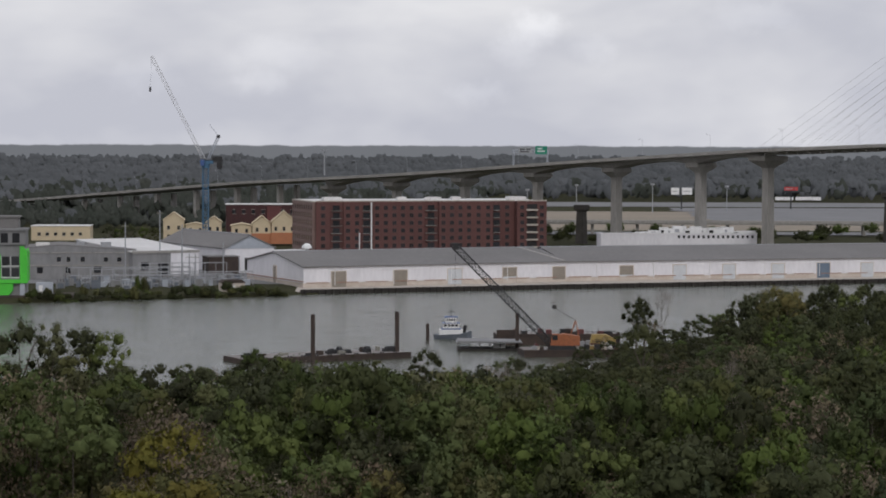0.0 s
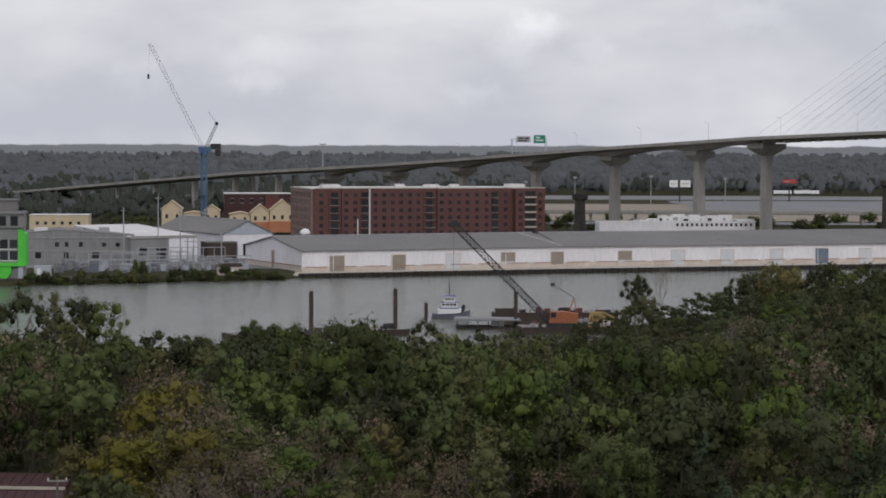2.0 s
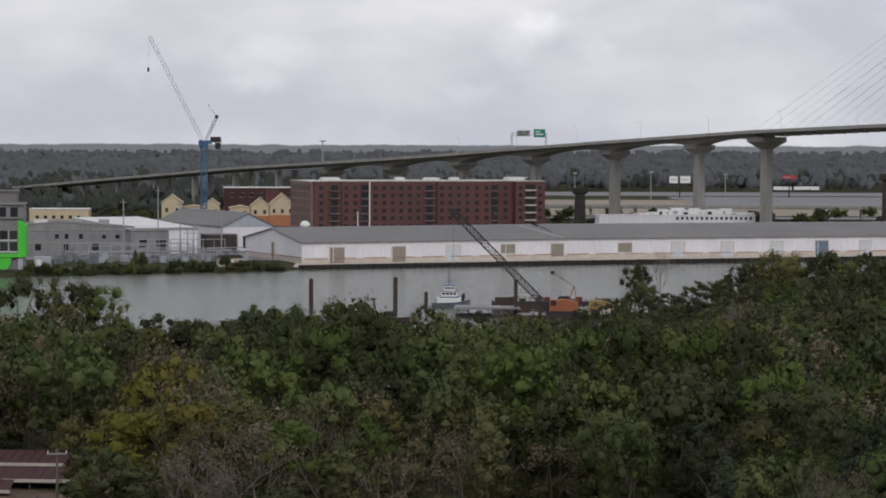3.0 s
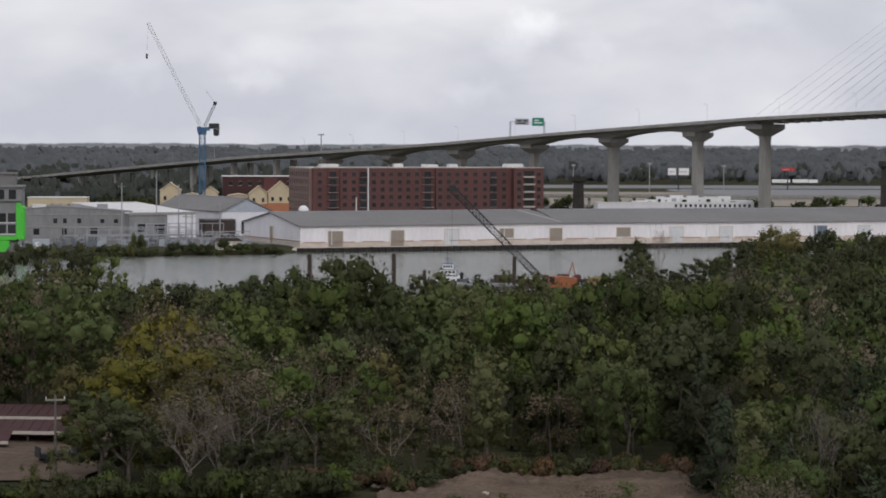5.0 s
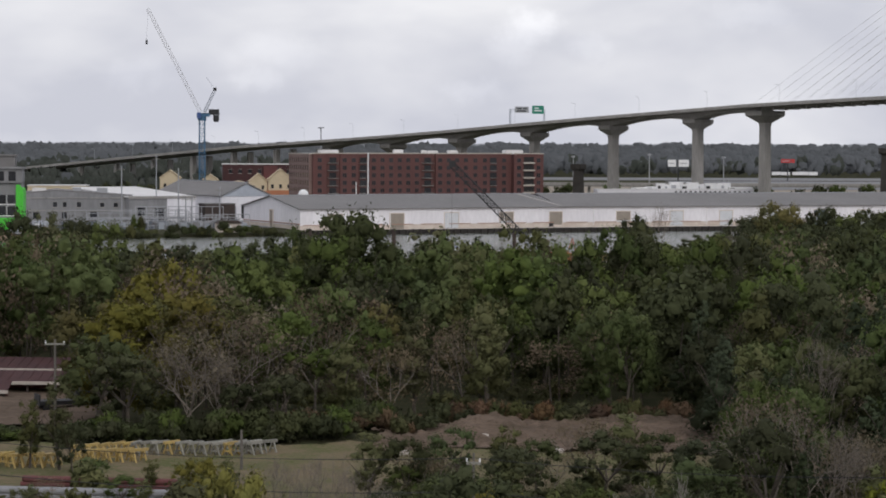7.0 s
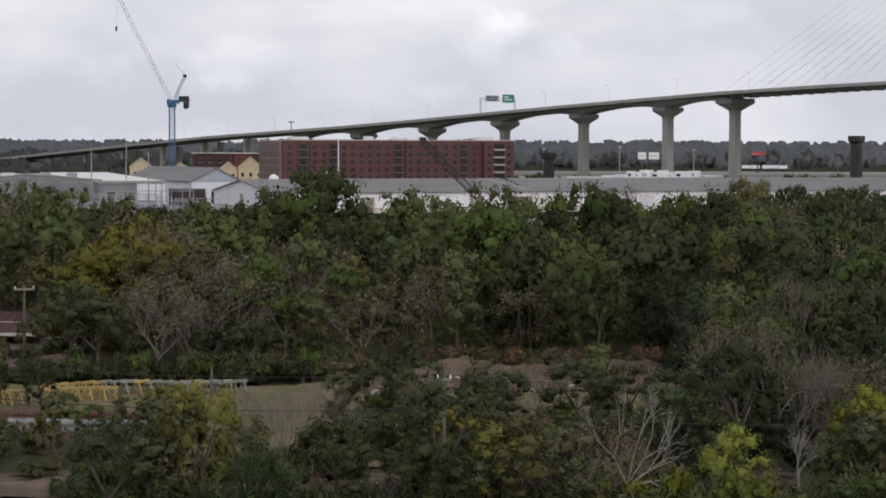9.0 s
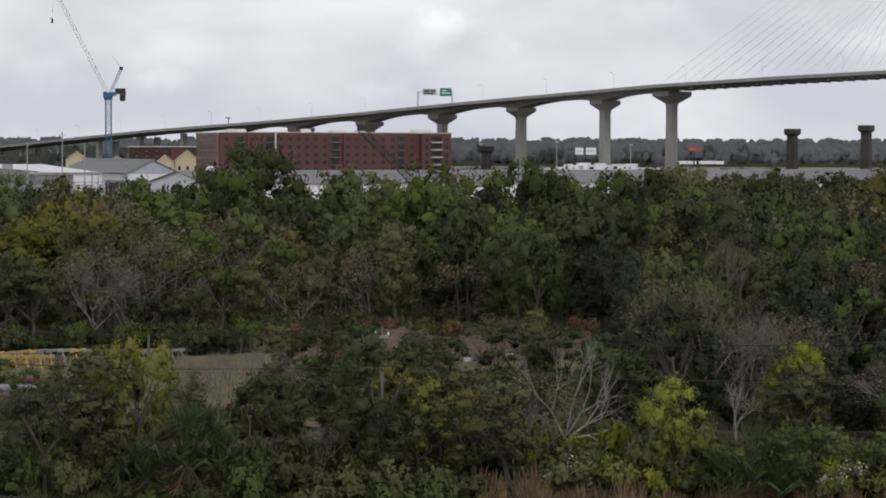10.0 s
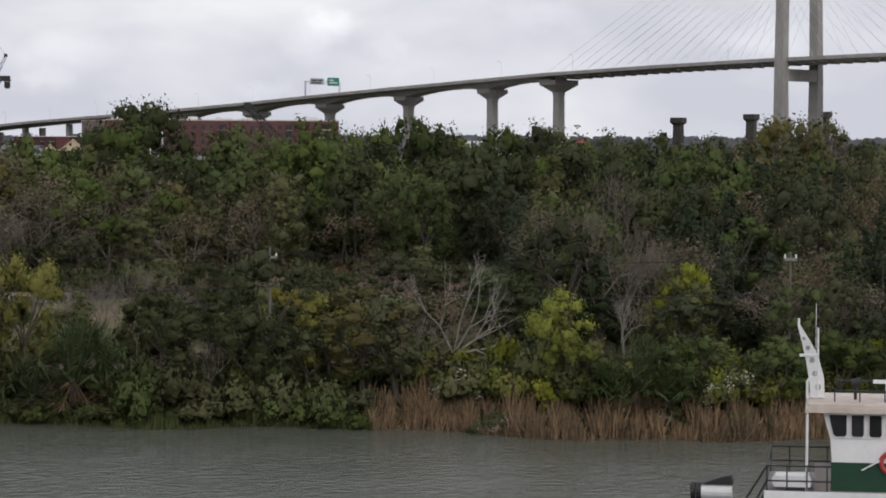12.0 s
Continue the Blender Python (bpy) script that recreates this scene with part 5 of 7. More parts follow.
# ---- far-shore yard: poles, racks, shrubs ----
def shrub(mesh, x, y, h, w, label, name="shrub", group="", z=None):
    ob = new(name, mesh)
    ob.matrix_basis = Matrix.Translation((x, y, (float(ground_z(x, y)) if z is None else z) - 0.1)) @ pose(0, 0, 0, 0, 0, float(rng.random() * 360)) @ Matrix.Diagonal((w, w, h, 1))
    return tagged(ob, label, "shrub", group)


SHRUB = {k: [leaf_mesh("shrub", crown_leaves(500 + 10 * i + j, 620, 0.040, "low"), m) for j in range(3)] for i, (k, m) in enumerate(
    (("dark", LEAF_DARK), ("mid", LEAF_MID), ("olive", LEAF_OLIVE), ("brown", LEAF_RUST), ("bright", LEAF_BRIGHT)))}


def pole(x, y, top, r=0.2, base=None, label="weathered wooden utility pole", arms=(), mat=POLE_WOOD, group="utility poles", turn=0.0, insulators=False):
    base = float(ground_z(x, y)) if base is None else base
    ob = thing("utility_pole", Matrix.Translation((x, y, base)) @ pose(0, 0, 0, 0, 0, turn), label, "utility pole", group)
    part("post", Shape().bar((0, 0, -0.3), (0, 0, top - base), r, r * 0.7, 8), mat, ob)
    for z, half in arms:
        arm = part("crossarm", Shape().box(-half, half, -0.22, -0.06, z - base - 0.09, z - base + 0.09), GREY_WOOD, ob)
        if insulators:
            for sx in (-half * 0.9, half * 0.9):
                part("insulator", Shape().bar((sx, -0.14, z - base + 0.09), (sx, -0.14, z - base + 0.35), 0.07, 0.05), WHITE_PAINT, arm)
    return ob


for x, y_, top in ((-106.7, 893.7, 27), (-115.5, 862, 23.2), (-94.1, 855, 22.8), (-81.2, 876, 15.5), (-90.4, 845, 12.8), (-88.0, 843, 12.8)):
    pole(x, y_, top, 0.26, 1.2, "tall pale steel pole in the works yard", mat=GREY_STEEL, group="poles of the works yard", arms=((top - 1.2, 1.3),) if top < 30 else ())


def rack(x, y, length, height):
    ob = thing("pipe_rack", Matrix.Translation((x, y, float(ground_z(x, y)))) @ pose(0, 0, 0, 0, 0, 14), "grey steel substation rack with low boxes", "rack", "racks in the works yard")
    n = int(length / 4)
    for i in range(n + 1):
        part("post", Shape().box(i * 4 - 0.1, i * 4 + 0.1, -0.1, 0.1, -0.2, height), GREY_STEEL, ob)
    for z in (height * 0.55, height):
        part("beam", Shape().box(0, n * 4, -0.12, 0.12, z - 0.12, z + 0.12), GREY_STEEL, ob)
    for i in range(n):
        w = random.uniform(1.2, 2.6)
        part("cabinet", Shape().box(i * 4 + 0.6, i * 4 + 0.6 + w, 0.4, 2.2, -0.2, random.uniform(1.4, 2.8)), PALE_STEEL if i % 2 else GREY_WALL, ob)


for x, y_, l_, h_ in ((-126, 838, 36, 4.2), (-118, 852, 28, 6.0), (-96, 846, 24, 4.0), (-128, 862, 24, 5.0), (-92, 862, 16, 3.6), (-134, 846, 44, 6.5), (-110, 858, 32, 7.5), (-104, 840, 20, 5.5), (-84, 850, 16, 5.0)):
    rack(x, y_, l_, h_)
rk = random.Random(11)
for i in range(46):
    x, y_ = rk.uniform(-142, -76), rk.uniform(826, 872)
    w, d_, h = rk.uniform(1.4, 3.6), rk.uniform(1.2, 2.4), rk.uniform(1.2, 3.2)
    ob = thing("transformer", Matrix.Translation((x, y_, float(ground_z(x, y_)))) @ pose(0, 0, 0, 0, 0, 14 + rk.uniform(-4, 4)), "grey-blue steel transformer box in the yard", "transformer", "transformers of the works yard")
    part("tank", Shape().box(0, w, 0, d_, -0.2, h).box(-0.1, w + 0.1, -0.1, d_ + 0.1, h, h + 0.12), (GREY_STEEL, STEEL_BLUE_GREY, GREY_WALL)[i % 3], ob)
    for k in range(3):
        part("bushing", Shape().bar((w * (k + 0.5) / 3, d_ / 2, h + 0.1), (w * (k + 0.5) / 3, d_ / 2, h + 1.0), 0.11, 0.06, 6), CONCRETE_DARK, ob)
    part("radiator", Shape().box(w * 0.15, w * 0.85, -0.3, -0.003, 0.2, h * 0.8), STEEL_BLUE_GREY, ob)
tk = thing("storage_hut", Matrix.Translation((-76, 816, 1.5)) @ pose(0, 0, 0, 0, 0, 20), "low brown rusty hut by the shore", "hut")
part("body", Shape().box(0, 8, 0, 5, -0.5, 2.6), BASE_WALL, tk)
part("roof", Shape().prism([(-0.4, 2.6), (8.4, 2.6), (7, 3.6), (1, 3.6)], "y", -0.4, 5.4), RUST, tk)
part("door", Shape().box(3.2, 4.4, -0.08, 0.02, -0.3, 1.9), WHITE_PAINT, tk)
for i in range(64):
    x = -137 + i * 1.32 + rng.normal() * 0.8
    y_ = float(river_far(x)) + 3.0 + 4.0 * rng.random()
    k = ("dark", "mid", "olive", "dark")[rng.integers(4)]
    shrub(SHRUB[k][rng.integers(3)], x, y_, 1.6 + 2.2 * rng.random() + (4.0 if i in (26, 27, 28) else 0) + (2.5 if i in (49, 15) else 0), 2.2 + 1.6 * rng.random(), "scrubby bush on the far river bank", group="bushes on the far bank")
for i in range(24):
    x = -205 + i * 5.2 + rng.normal() * 2
    if -140 < x < -60 and i % 3 or -215 < x < -172:
        continue
    tree(("dark", "mid")[i % 2], x, 1150 + 50 * rng.random(), 7 + 4 * rng.random(), 1.0, "street trees of the far shore", label="dark street tree among far houses")
for i in range(34):
    x = 52 + i * 8 + rng.normal() * 2
    shrub(SHRUB[("dark", "dark", "mid")[i % 3]][i % 3], x, 1180 + 110 * rng.random(), 4 + 4 * rng.random(), 6 + 4 * rng.random(), "dark scrub along the highway foot", group="scrub beside the highway", z=3.2)

# low highway ramp beyond the white building
ramp_ = thing("highway_ramp", Matrix.Translation((25, 1322, 3.4)) @ pose(0, 0, 0, 0, 0, -4), "low concrete highway ramp on short columns", "road bridge")
part("deck", Shape().box(0, 420, 0, 14, 4.6, 5.6), CONCRETE, ramp_)
part("parapet", Shape().box(0, 420, -0.3, 0.2, 5.3, 6.6), CONCRETE, ramp_)
part("parapet", Shape().box(0, 420, 13.8, 14.3, 5.3, 6.6), CONCRETE, ramp_)
col = mesh_of("column", Shape().box(-0.8, 0.8, 3, 11, -1, 4.6), CONCRETE)
for i in range(17):
    part("column", col, None, ramp_, m=Matrix.Translation((8 + i * 25, 0, 0)))


def billboard(x, y, panels, z0, z1, label, mat):
    ob = thing("billboard", Matrix.Translation((x, y, 4)), label, "billboard")
    for px0, px1 in panels:
        pn = part("panel", Shape().box(px0, px1, -0.2, 0.2, z0 - 4, z1 - 4), mat, ob)
        part("writing_bar", Shape().box(px0 + 1, px1 - 1.4, -0.26, -0.2, (z0 + z1) / 2 - 4.4, (z0 + z1) / 2 - 3.8), SIGN_BACK, pn)
    part("post", Shape().bar((panels[0][0] * 0.5 + panels[-1][1] * 0.5, 0.4, -1), (panels[0][0] * 0.5 + panels[-1][1] * 0.5, 0.4, z1 - 4.3), 0.5, n=8), BLACK_STEEL, ob)


billboard(174, 1812, ((0, 6.2), (8.2, 16)), 14.3, 19.6, "two pale billboard panels on a dark post", WHITE_PAINT)
billboard(263, 1830, ((0, 7.6), (7.9, 10.4)), 17.4, 20.2, "small red and white billboard beyond the yard", RED_PAINT)
for i in range(5):
    tr = thing("trailer", Matrix.Translation((284 + i * 9 + rng.normal() * 2, 2030 + 14 * rng.random(), 4)) @ pose(0, 0, 0, 0, 0, 8 * rng.normal()), "white box trailer parked in a far yard", "trailer", "trailers in the far yard")
    part("body", Shape().box(0, 7.5, 0, 2.6, 1.1, 3.9), WHITE_PAINT, tr)
    part("wheel", Shape().bar((1.4, -0.05, 0.5), (1.4, 0.3, 0.5), 0.5, n=8), BLACK_STEEL, tr)
    part("wheel", Shape().bar((5.8, -0.05, 0.5), (5.8, 0.3, 0.5), 0.5, n=8), BLACK_STEEL, tr)
for i, (x, y_, top) in enumerate(((150, 1700, 24), (208, 1740, 22), (100, 1780, 22), (60, 1690, 20), (330, 1750, 20), (-115, 2297, 46))):
    far = y_ > 2200
    ob = thing("mast", Matrix.Translation((x, y_, 3.5)), "slim grey mast above the far woods" if far else "tall highway lighting mast", "mast")
    part("post", Shape().bar((0, 0, 0), (0, 0, top - 3.5), 0.9 if far else 0.35, 0.5 if far else 0.2, 6), GREY_STEEL, ob)
    part("head", Shape().bar((0, 0, top - 4.2), (0, 0, top - 3.0), 1.4 if not far else 2.4 * (y_ < 2400) + 0.6, n=8), GREY_STEEL, ob)


# ---- barges, crane barge and work boat on the river ----
def barge(x, y, turn, length, width, deck, label):
    ob = thing("barge", Matrix.Translation((x, y, 0)) @ pose(0, 0, 0, 0, 0, turn), label, "barge", "barges on the river")
    part("hull", Shape().prism([(0, deck), (length, deck), (length, -0.4), (length - 3, -1.2), (3, -1.2), (0, -0.2)], "y", 0, width), RUST, ob)
    part("deck", Shape().box(0.3, length - 0.3, 0.3, width - 0.3, deck, deck + 0.08), DECK_GREY, ob)
    part("coaming", Shape().box(0, length, -0.12, 0.15, deck - 0.2, deck + 0.3), RUST, ob)
    return ob


b1 = barge(-46.5, 556, 28, 44, 13, 1.2, "flat rusty deck barge with bare worn deck")
for i, (x, w, h) in enumerate(((24, 2.0, 1.1), (26.5, 1.4, 1.6), (28, 2.4, 0.8), (34, 1.6, 1.4), (39.5, 3.0, 1.2), (2, 3.5, 0.9))):
    part("winch", Shape().box(x, x + w, 5, 7, 1.28, 1.28 + h * 0.6).bar((x + 0.2, 5.5, 1.5 + h * 0.5), (x + w - 0.2, 5.5, 1.5 + h * 0.5), h * 0.45, n=8), BLACK_STEEL, b1)
for i in range(12):
    x = 1 + i * 3.5
    part("bollard", Shape().bar((x, 0.6, 1.2), (x, 0.6, 1.75), 0.22, n=8).bar((x + 0.7, 0.6, 1.2), (x + 0.7, 0.6, 1.75), 0.22, n=8), BLACK_STEEL, b1)
for i in range(9):
    x, d_ = 3 + i * 4.4 + random.random(), 1.5 + 8 * random.random()
    part("deck_gear", Shape().box(x, x + 0.6 + 2 * random.random(), d_, d_ + 1.2, 1.26, 1.6 + 0.9 * random.random()), (BLACK_STEEL, RUST, GREY_WOOD)[i % 3], b1)
for x, y_, top, r in ((-30.6, 558.0, 11.7, 0.55), (-11.2, 580, 10.9, 0.55), (-4.0, 628, 4.3, 0.5), (18.9, 599.7, 9.3, 0.5), (44.5, 600, 4.5, 0.5)):
    ob = part("mooring_pile", Shape().bar((0, 0, -3), (0, 0, top), r, r * 0.95, 10).bar((0, 0, top), (0, 0, top + 0.25), r * 1.1, r * 0.4, 10), RUST)
    ob.matrix_basis = Matrix.Translation((x, y_, 0))
    tagged(ob, "dark rusty steel mooring pile in the river", "pile", "mooring piles")
b2 = barge(14, 614, 4, 32, 10, 2.6, "rusty barge with posts and rails along its deck")
for i in range(22):
    part("rail_post", Shape().box(i * 1.45 + 0.4, i * 1.45 + 0.55, 0.1, 0.25, 2.6, 3.6 + 0.8 * random.random()), RUST, b2)
part("bulwark", Shape().box(0, 5, 0.2, 0.5, 2.6, 4.0), RUST, b2)
b3 = barge(20, 579, 6, 26, 12, 1.5, "crane barge with a dark cluttered deck")
for i in range(8):
    part("deck_box", Shape().box(13 + i * 1.4, 14 + i * 1.4, 3 + 2 * random.random(), 7, 1.58, 2.2 + random.random()), BLACK_STEEL if i % 3 else WHITE_PAINT, b3)
rk = random.Random(23)
for i in range(26):
    x, d_ = rk.uniform(0.8, 24), rk.uniform(0.6, 9)
    w, h = rk.uniform(0.5, 2.2), rk.uniform(0.4, 1.8)
    part("deck_gear", Shape().box(x, x + w, d_, d_ + rk.uniform(0.5, 1.4), 1.57, 1.58 + h).bar((x + w / 2, d_, 1.6), (x + w / 2 + rk.uniform(-0.4, 0.4), d_, 2.0 + h * rk.uniform(0.8, 1.6)), 0.07, n=5),
         (BLACK_STEEL, RUST, RUST_RED, GREY_STEEL, BLACK_STEEL, YELLOW_PAINT, STONE)[i % 7], b3)
for i in range(14):
    x = rk.uniform(1, 29)
    part("deck_gear", Shape().box(x, x + rk.uniform(0.8, 2.4), 2, 4, 2.67, 3.0 + rk.uniform(0.2, 1.2)), (RUST, RUST_RED, BLACK_STEEL)[i % 3], b2)
fl = thing("float_house", Matrix.Translation((3.5, 596, 0)) @ pose(0, 0, 0, 0, 0, 2), "low floating boathouse with a flat pale roof", "boathouse")
part("roof", Shape().prism([(0, 2.0), (16.8, 2.0), (16.4, 2.35), (0.5, 2.6)], "y", 0, 9), GREY_WALL, fl)
part("float", Shape().box(0.4, 16.4, 0.4, 8.6, -0.4, 0.5), TIMBER_DARK, fl)
for i in range(7):
    part("post", Shape().box(0.5 + i * 2.6, 0.75 + i * 2.6, 0.5, 0.75, 0.5, 2.0), TIMBER_DARK, fl)
part("hut", Shape().box(9.5, 12.5, 3, 7, 0.5, 1.98), WHITE_PAINT, fl)

cr = thing("crawler_crane", Matrix.Translation((29.5, 583, 1.6)), "orange crawler crane with a long dark lattice boom", "crane")
part("track", Shape().prism([(-3, 0), (3, 0), (3.5, 0.5), (3, 1.1), (-3, 1.1), (-3.5, 0.5)], "y", -2.4, -1.4), BLACK_STEEL, cr)
part("track", Shape().prism([(-3, 0), (3, 0), (3.5, 0.5), (3, 1.1), (-3, 1.1), (-3.5, 0.5)], "y", 1.4, 2.4), BLACK_STEEL, cr)
body = part("body", Shape().prism([(-2.0, 1.1), (4.2, 1.1), (4.2, 3.4), (0.2, 4.0), (-2.0, 3.4)], "y", -1.7, 1.7), ORANGE_PAINT, cr)
part("cab", Shape().prism([(-3.0, 1.2), (-1.0, 1.2), (-1.0, 4.0), (-2.6, 4.0)], "y", -2.1, -0.8), ORANGE_PAINT, body)
part("window", Shape().box(-2.6, -1.3, -2.16, -2.08, 2.5, 3.7), GLASS_DARK, body)
part("gantry", Shape().bar((2, 0, 3.8), (3.2, 0, 7.2), 0.14).bar((4.0, 0, 3.4), (3.2, 0, 7.2), 0.12), ORANGE_PAINT, cr)
part("boom", lattice(Shape(), (-3, 0, 1.6), (-26.4, 0.8, 25.2), 1.5, 26, 0.13), BLACK_STEEL, cr, "dark lattice boom")
part("boom_head", Shape().box(-27.2, -25.6, -0.2, 1.6, 24.6, 26.2), BLACK_STEEL, cr)
part("boom_line", Shape().bar((3.2, 0, 7.2), (-2.0, 0.2, 10.4), 0.07, n=4).box(-2.6, -1.6, -0.2, 0.5, 10.1, 10.9), BLACK_STEEL, cr)
part("hoist_line", Shape().bar((-26.4, 0.8, 25), (-26.6, 0.8, 6), 0.035, n=3), BLACK_STEEL, cr)
ym = thing("yellow_loader", Matrix.Translation((36.5, 588, 1.7)), "faded yellow machine on the crane barge", "loader")
part("body", Shape().prism([(0, 0.6), (6.5, 0.6), (6.5, 2.0), (4.2, 3.2), (0.6, 3.2)], "y", 0, 2.6), YELLOW_PAINT, ym)
part("wheel", Shape().bar((1.2, -0.1, 0.6), (1.2, 0.5, 0.6), 0.6, n=10), BLACK_STEEL, ym)
part("wheel", Shape().bar((5.2, -0.1, 0.6), (5.2, 0.5, 0.6), 0.6, n=10), BLACK_STEEL, ym)

wb = thing("work_boat", Matrix.Translation((2.2, 634, 0)), "small white and blue tugboat with stacked cabins", "boat")
hl = Shape()
st = [(-4.6, 1.2, 1.3), (-3, 2.1, 1.2), (2, 2.2, 1.4), (4.5, 1.3, 1.9), (5.6, 0.1, 2.2)]
hv = []
for x, w, z in st:
    hv += [(x, -w, z), (x, w, z), (x, w * 0.7, -0.6), (x, -w * 0.7, -0.6)]
hl.add(hv, [(4 * i + j, 4 * i + (j + 1) % 4, 4 * i + 4 + (j + 1) % 4, 4 * i + 4 + j) for i in range(4) for j in range(4)] + [(3, 2, 1, 0), (16, 17, 18, 19)])
part("hull", hl, STEEL_BLUE_GREY, wb, "grey-blue hull")
for i, (w, z0, z1, m_) in enumerate(((3.2, 1.2, 2.6, WHITE_PAINT), (2.6, 2.6, 2.9, BLUE_PAINT), (2.2, 2.9, 4.2, WHITE_PAINT), (2.4, 4.2, 4.4, BLUE_PAINT), (1.5, 4.4, 5.8, WHITE_PAINT), (1.8, 5.8, 6.0, BLUE_PAINT))):
    part("cabin" if z1 - z0 > 0.5 else "deck_band", Shape().box(-w, w, -1.5, 1.5, z0, z1), m_, wb)
for z0, w in ((3.4, 2.0), (4.9, 1.3)):
    for i in range(4):
        part("window", Shape().box(-w + 0.1 + i * w / 2, -w + i * w / 2 + 0.42 * w, -1.56, -1.48, z0, z0 + 0.6), GLASS_DARK, wb)
part("mast", Shape().bar((0, 0, 6), (0, 0, 9.6), 0.14, 0.07).box(-0.8, 0.8, -0.06, 0.06, 7.2, 7.35), BLACK_STEEL, wb)
part("funnel", Shape().bar((3.4, 0, 1.4), (3.9, 0, 3.6), 0.5, 0.45, 8), BLACK_STEEL, wb)

# ---- yards in the woods ----
for x0, y0, l_, d_, z0, h_, turn, mat, lab in ((-64, 279, 21, 3.4, 0, 1.7, -4, MAROON, "long maroon-roofed open shed"), (-62, 273, 12, 1.6, 0, 0.9, -3, MAROON, "low rust-red sheet shed"), (-66, 289, 20, 4.5, 0, 2.0, -4, MAROON, "rust-red storage shed at the wood's edge")):
    sd = thing("shed", Matrix.Translation((x0, y0, float(ground_z(x0 + 8, y0)))) @ pose(0, 0, 0, 0, 0, turn), lab, "shed", "sheds in the yard")
    part("roof", Shape().prism([(-0.4, h_), (d_ + 0.4, h_ + 0.9), (d_ + 0.4, h_ + 1.05), (-0.4, h_ + 0.15)], "x", -0.4, l_ + 0.4), mat, sd)
    rib = mesh_of("roof_rib", Shape().add([(0, -0.4, h_ + 0.15), (0.12, -0.4, h_ + 0.15), (0.12, d_ + 0.4, h_ + 1.05), (0, d_ + 0.4, h_ + 1.05), (0, -0.4, h_ + 0.22), (0.12, -0.4, h_ + 0.22), (0.12, d_ + 0.4, h_ + 1.12), (0, d_ + 0.4, h_ + 1.12)],
                                          [(3, 2, 1, 0), (4, 5, 6, 7), (0, 1, 5, 4), (1, 2, 6, 5), (2, 3, 7, 6), (3, 0, 4, 7)]), mat)
    for i in range(int(l_ / 1.2)):
        part("roof_rib", rib, None, sd, m=Matrix.Translation((i * 1.2, 0, 0)))
    part("fascia", Shape().box(-0.45, l_ + 0.45, -0.5, -0.38, h_ - 0.22, h_ + 0.16), STONE, sd)
    for i in range(5):
        part("post", Shape().box(i * (l_ - 0.3) / 4, i * (l_ - 0.3) / 4 + 0.25, 0, 0.25, -0.3, h_ + 0.02), RUST, sd)
    part("wall", Shape().box(0, l_, d_ - 0.2, d_, -0.3, h_ + 0.8), RUST_RED, sd)
tr = thing("truck", Matrix.Translation((-44.5, 261.5, float(ground_z(-44, 261)))) @ pose(0, 0, 0, 0, 0, 24), "dark flatbed truck parked on the sand", "truck")
part("bed", Shape().box(0, 4.2, -1.1, 1.1, 0.8, 1.25).box(0, 0.15, -1.1, 1.1, 1.25, 2.0), BLACK_STEEL, tr)
part("cab", Shape().prism([(4.2, 0.7), (6.4, 0.7), (6.4, 1.5), (5.7, 2.3), (4.2, 2.3)], "y", -1.0, 1.0), BLACK_STEEL, tr)
for x in (0.9, 5.3):
    for s_ in (-1.1, 0.8):
        part("wheel", Shape().bar((x, s_, 0.45), (x, s_ + 0.3, 0.45), 0.45, n=10), DARK, tr)


def trestle(mat, label):
    ob = thing("trestle", Matrix.Identity(4), label, "trestle", "trestles in the yard")
    part("beam", Shape().box(-1.0, 1.0, -0.14, 0.14, 1.0, 1.25), mat, ob)
    for sx in (-0.55, 0.55):
        for sy in (-1, 1):
            part("leg", Shape().add([(sx - 0.07, sy * 0.08, 1.05), (sx + 0.07, sy * 0.08, 1.05), (sx + 0.07, sy * 0.55, -0.05), (sx - 0.07, sy * 0.55, -0.05),
                                     (sx - 0.07, sy * 0.2, 1.05), (sx + 0.07, sy * 0.2, 1.05), (sx + 0.07, sy * 0.67, -0.05), (sx - 0.07, sy * 0.67, -0.05)],
                                    [(3, 2, 1, 0), (4, 5, 6, 7), (0, 1, 5, 4), (1, 2, 6, 5), (2, 3, 7, 6), (3, 0, 4, 7)]), mat, ob)
        part("brace", Shape().box(sx - 0.05, sx + 0.05, -0.42, 0.42, 0.35, 0.47), mat, ob)
    return ob


tg, ty = trestle(GREY_WOOD, "weathered grey wooden trestle standing in a row"), trestle(YELLOW_PAINT, "faded yellow painted trestle standing in a row")
spots = [(tg if i % 5 != 3 else ty, -28.5 + i * 1.1, 222.6 + 0.12 * i) for i in range(11)] + [(ty, -34 + i * 1.25, 222.5 + 0.3 * (i % 2)) for i in range(5)]
spots += [(ty, -33 + i * 1.3, 218.4 + 0.2 * (i % 2)) for i in range(5)] + [(ty, -41 + i * 0.85, 214.5 + 0.3 * (i % 3)) for i in range(8)] + [(tg, -20.5 + i * 1.4, 225.5) for i in range(4)]
for i, (src, x, y_) in enumerate(spots):
    m = Matrix.Translation((x, y_, float(ground_z(x, y_)) + 0.2)) @ pose(0, 0, 0, 0, 0, 48 + 9 * float(rng.normal()))
    if i in (0, 3):
        (tg if i == 0 else ty).matrix_basis = m
    else:
        copy_thing(src, m)
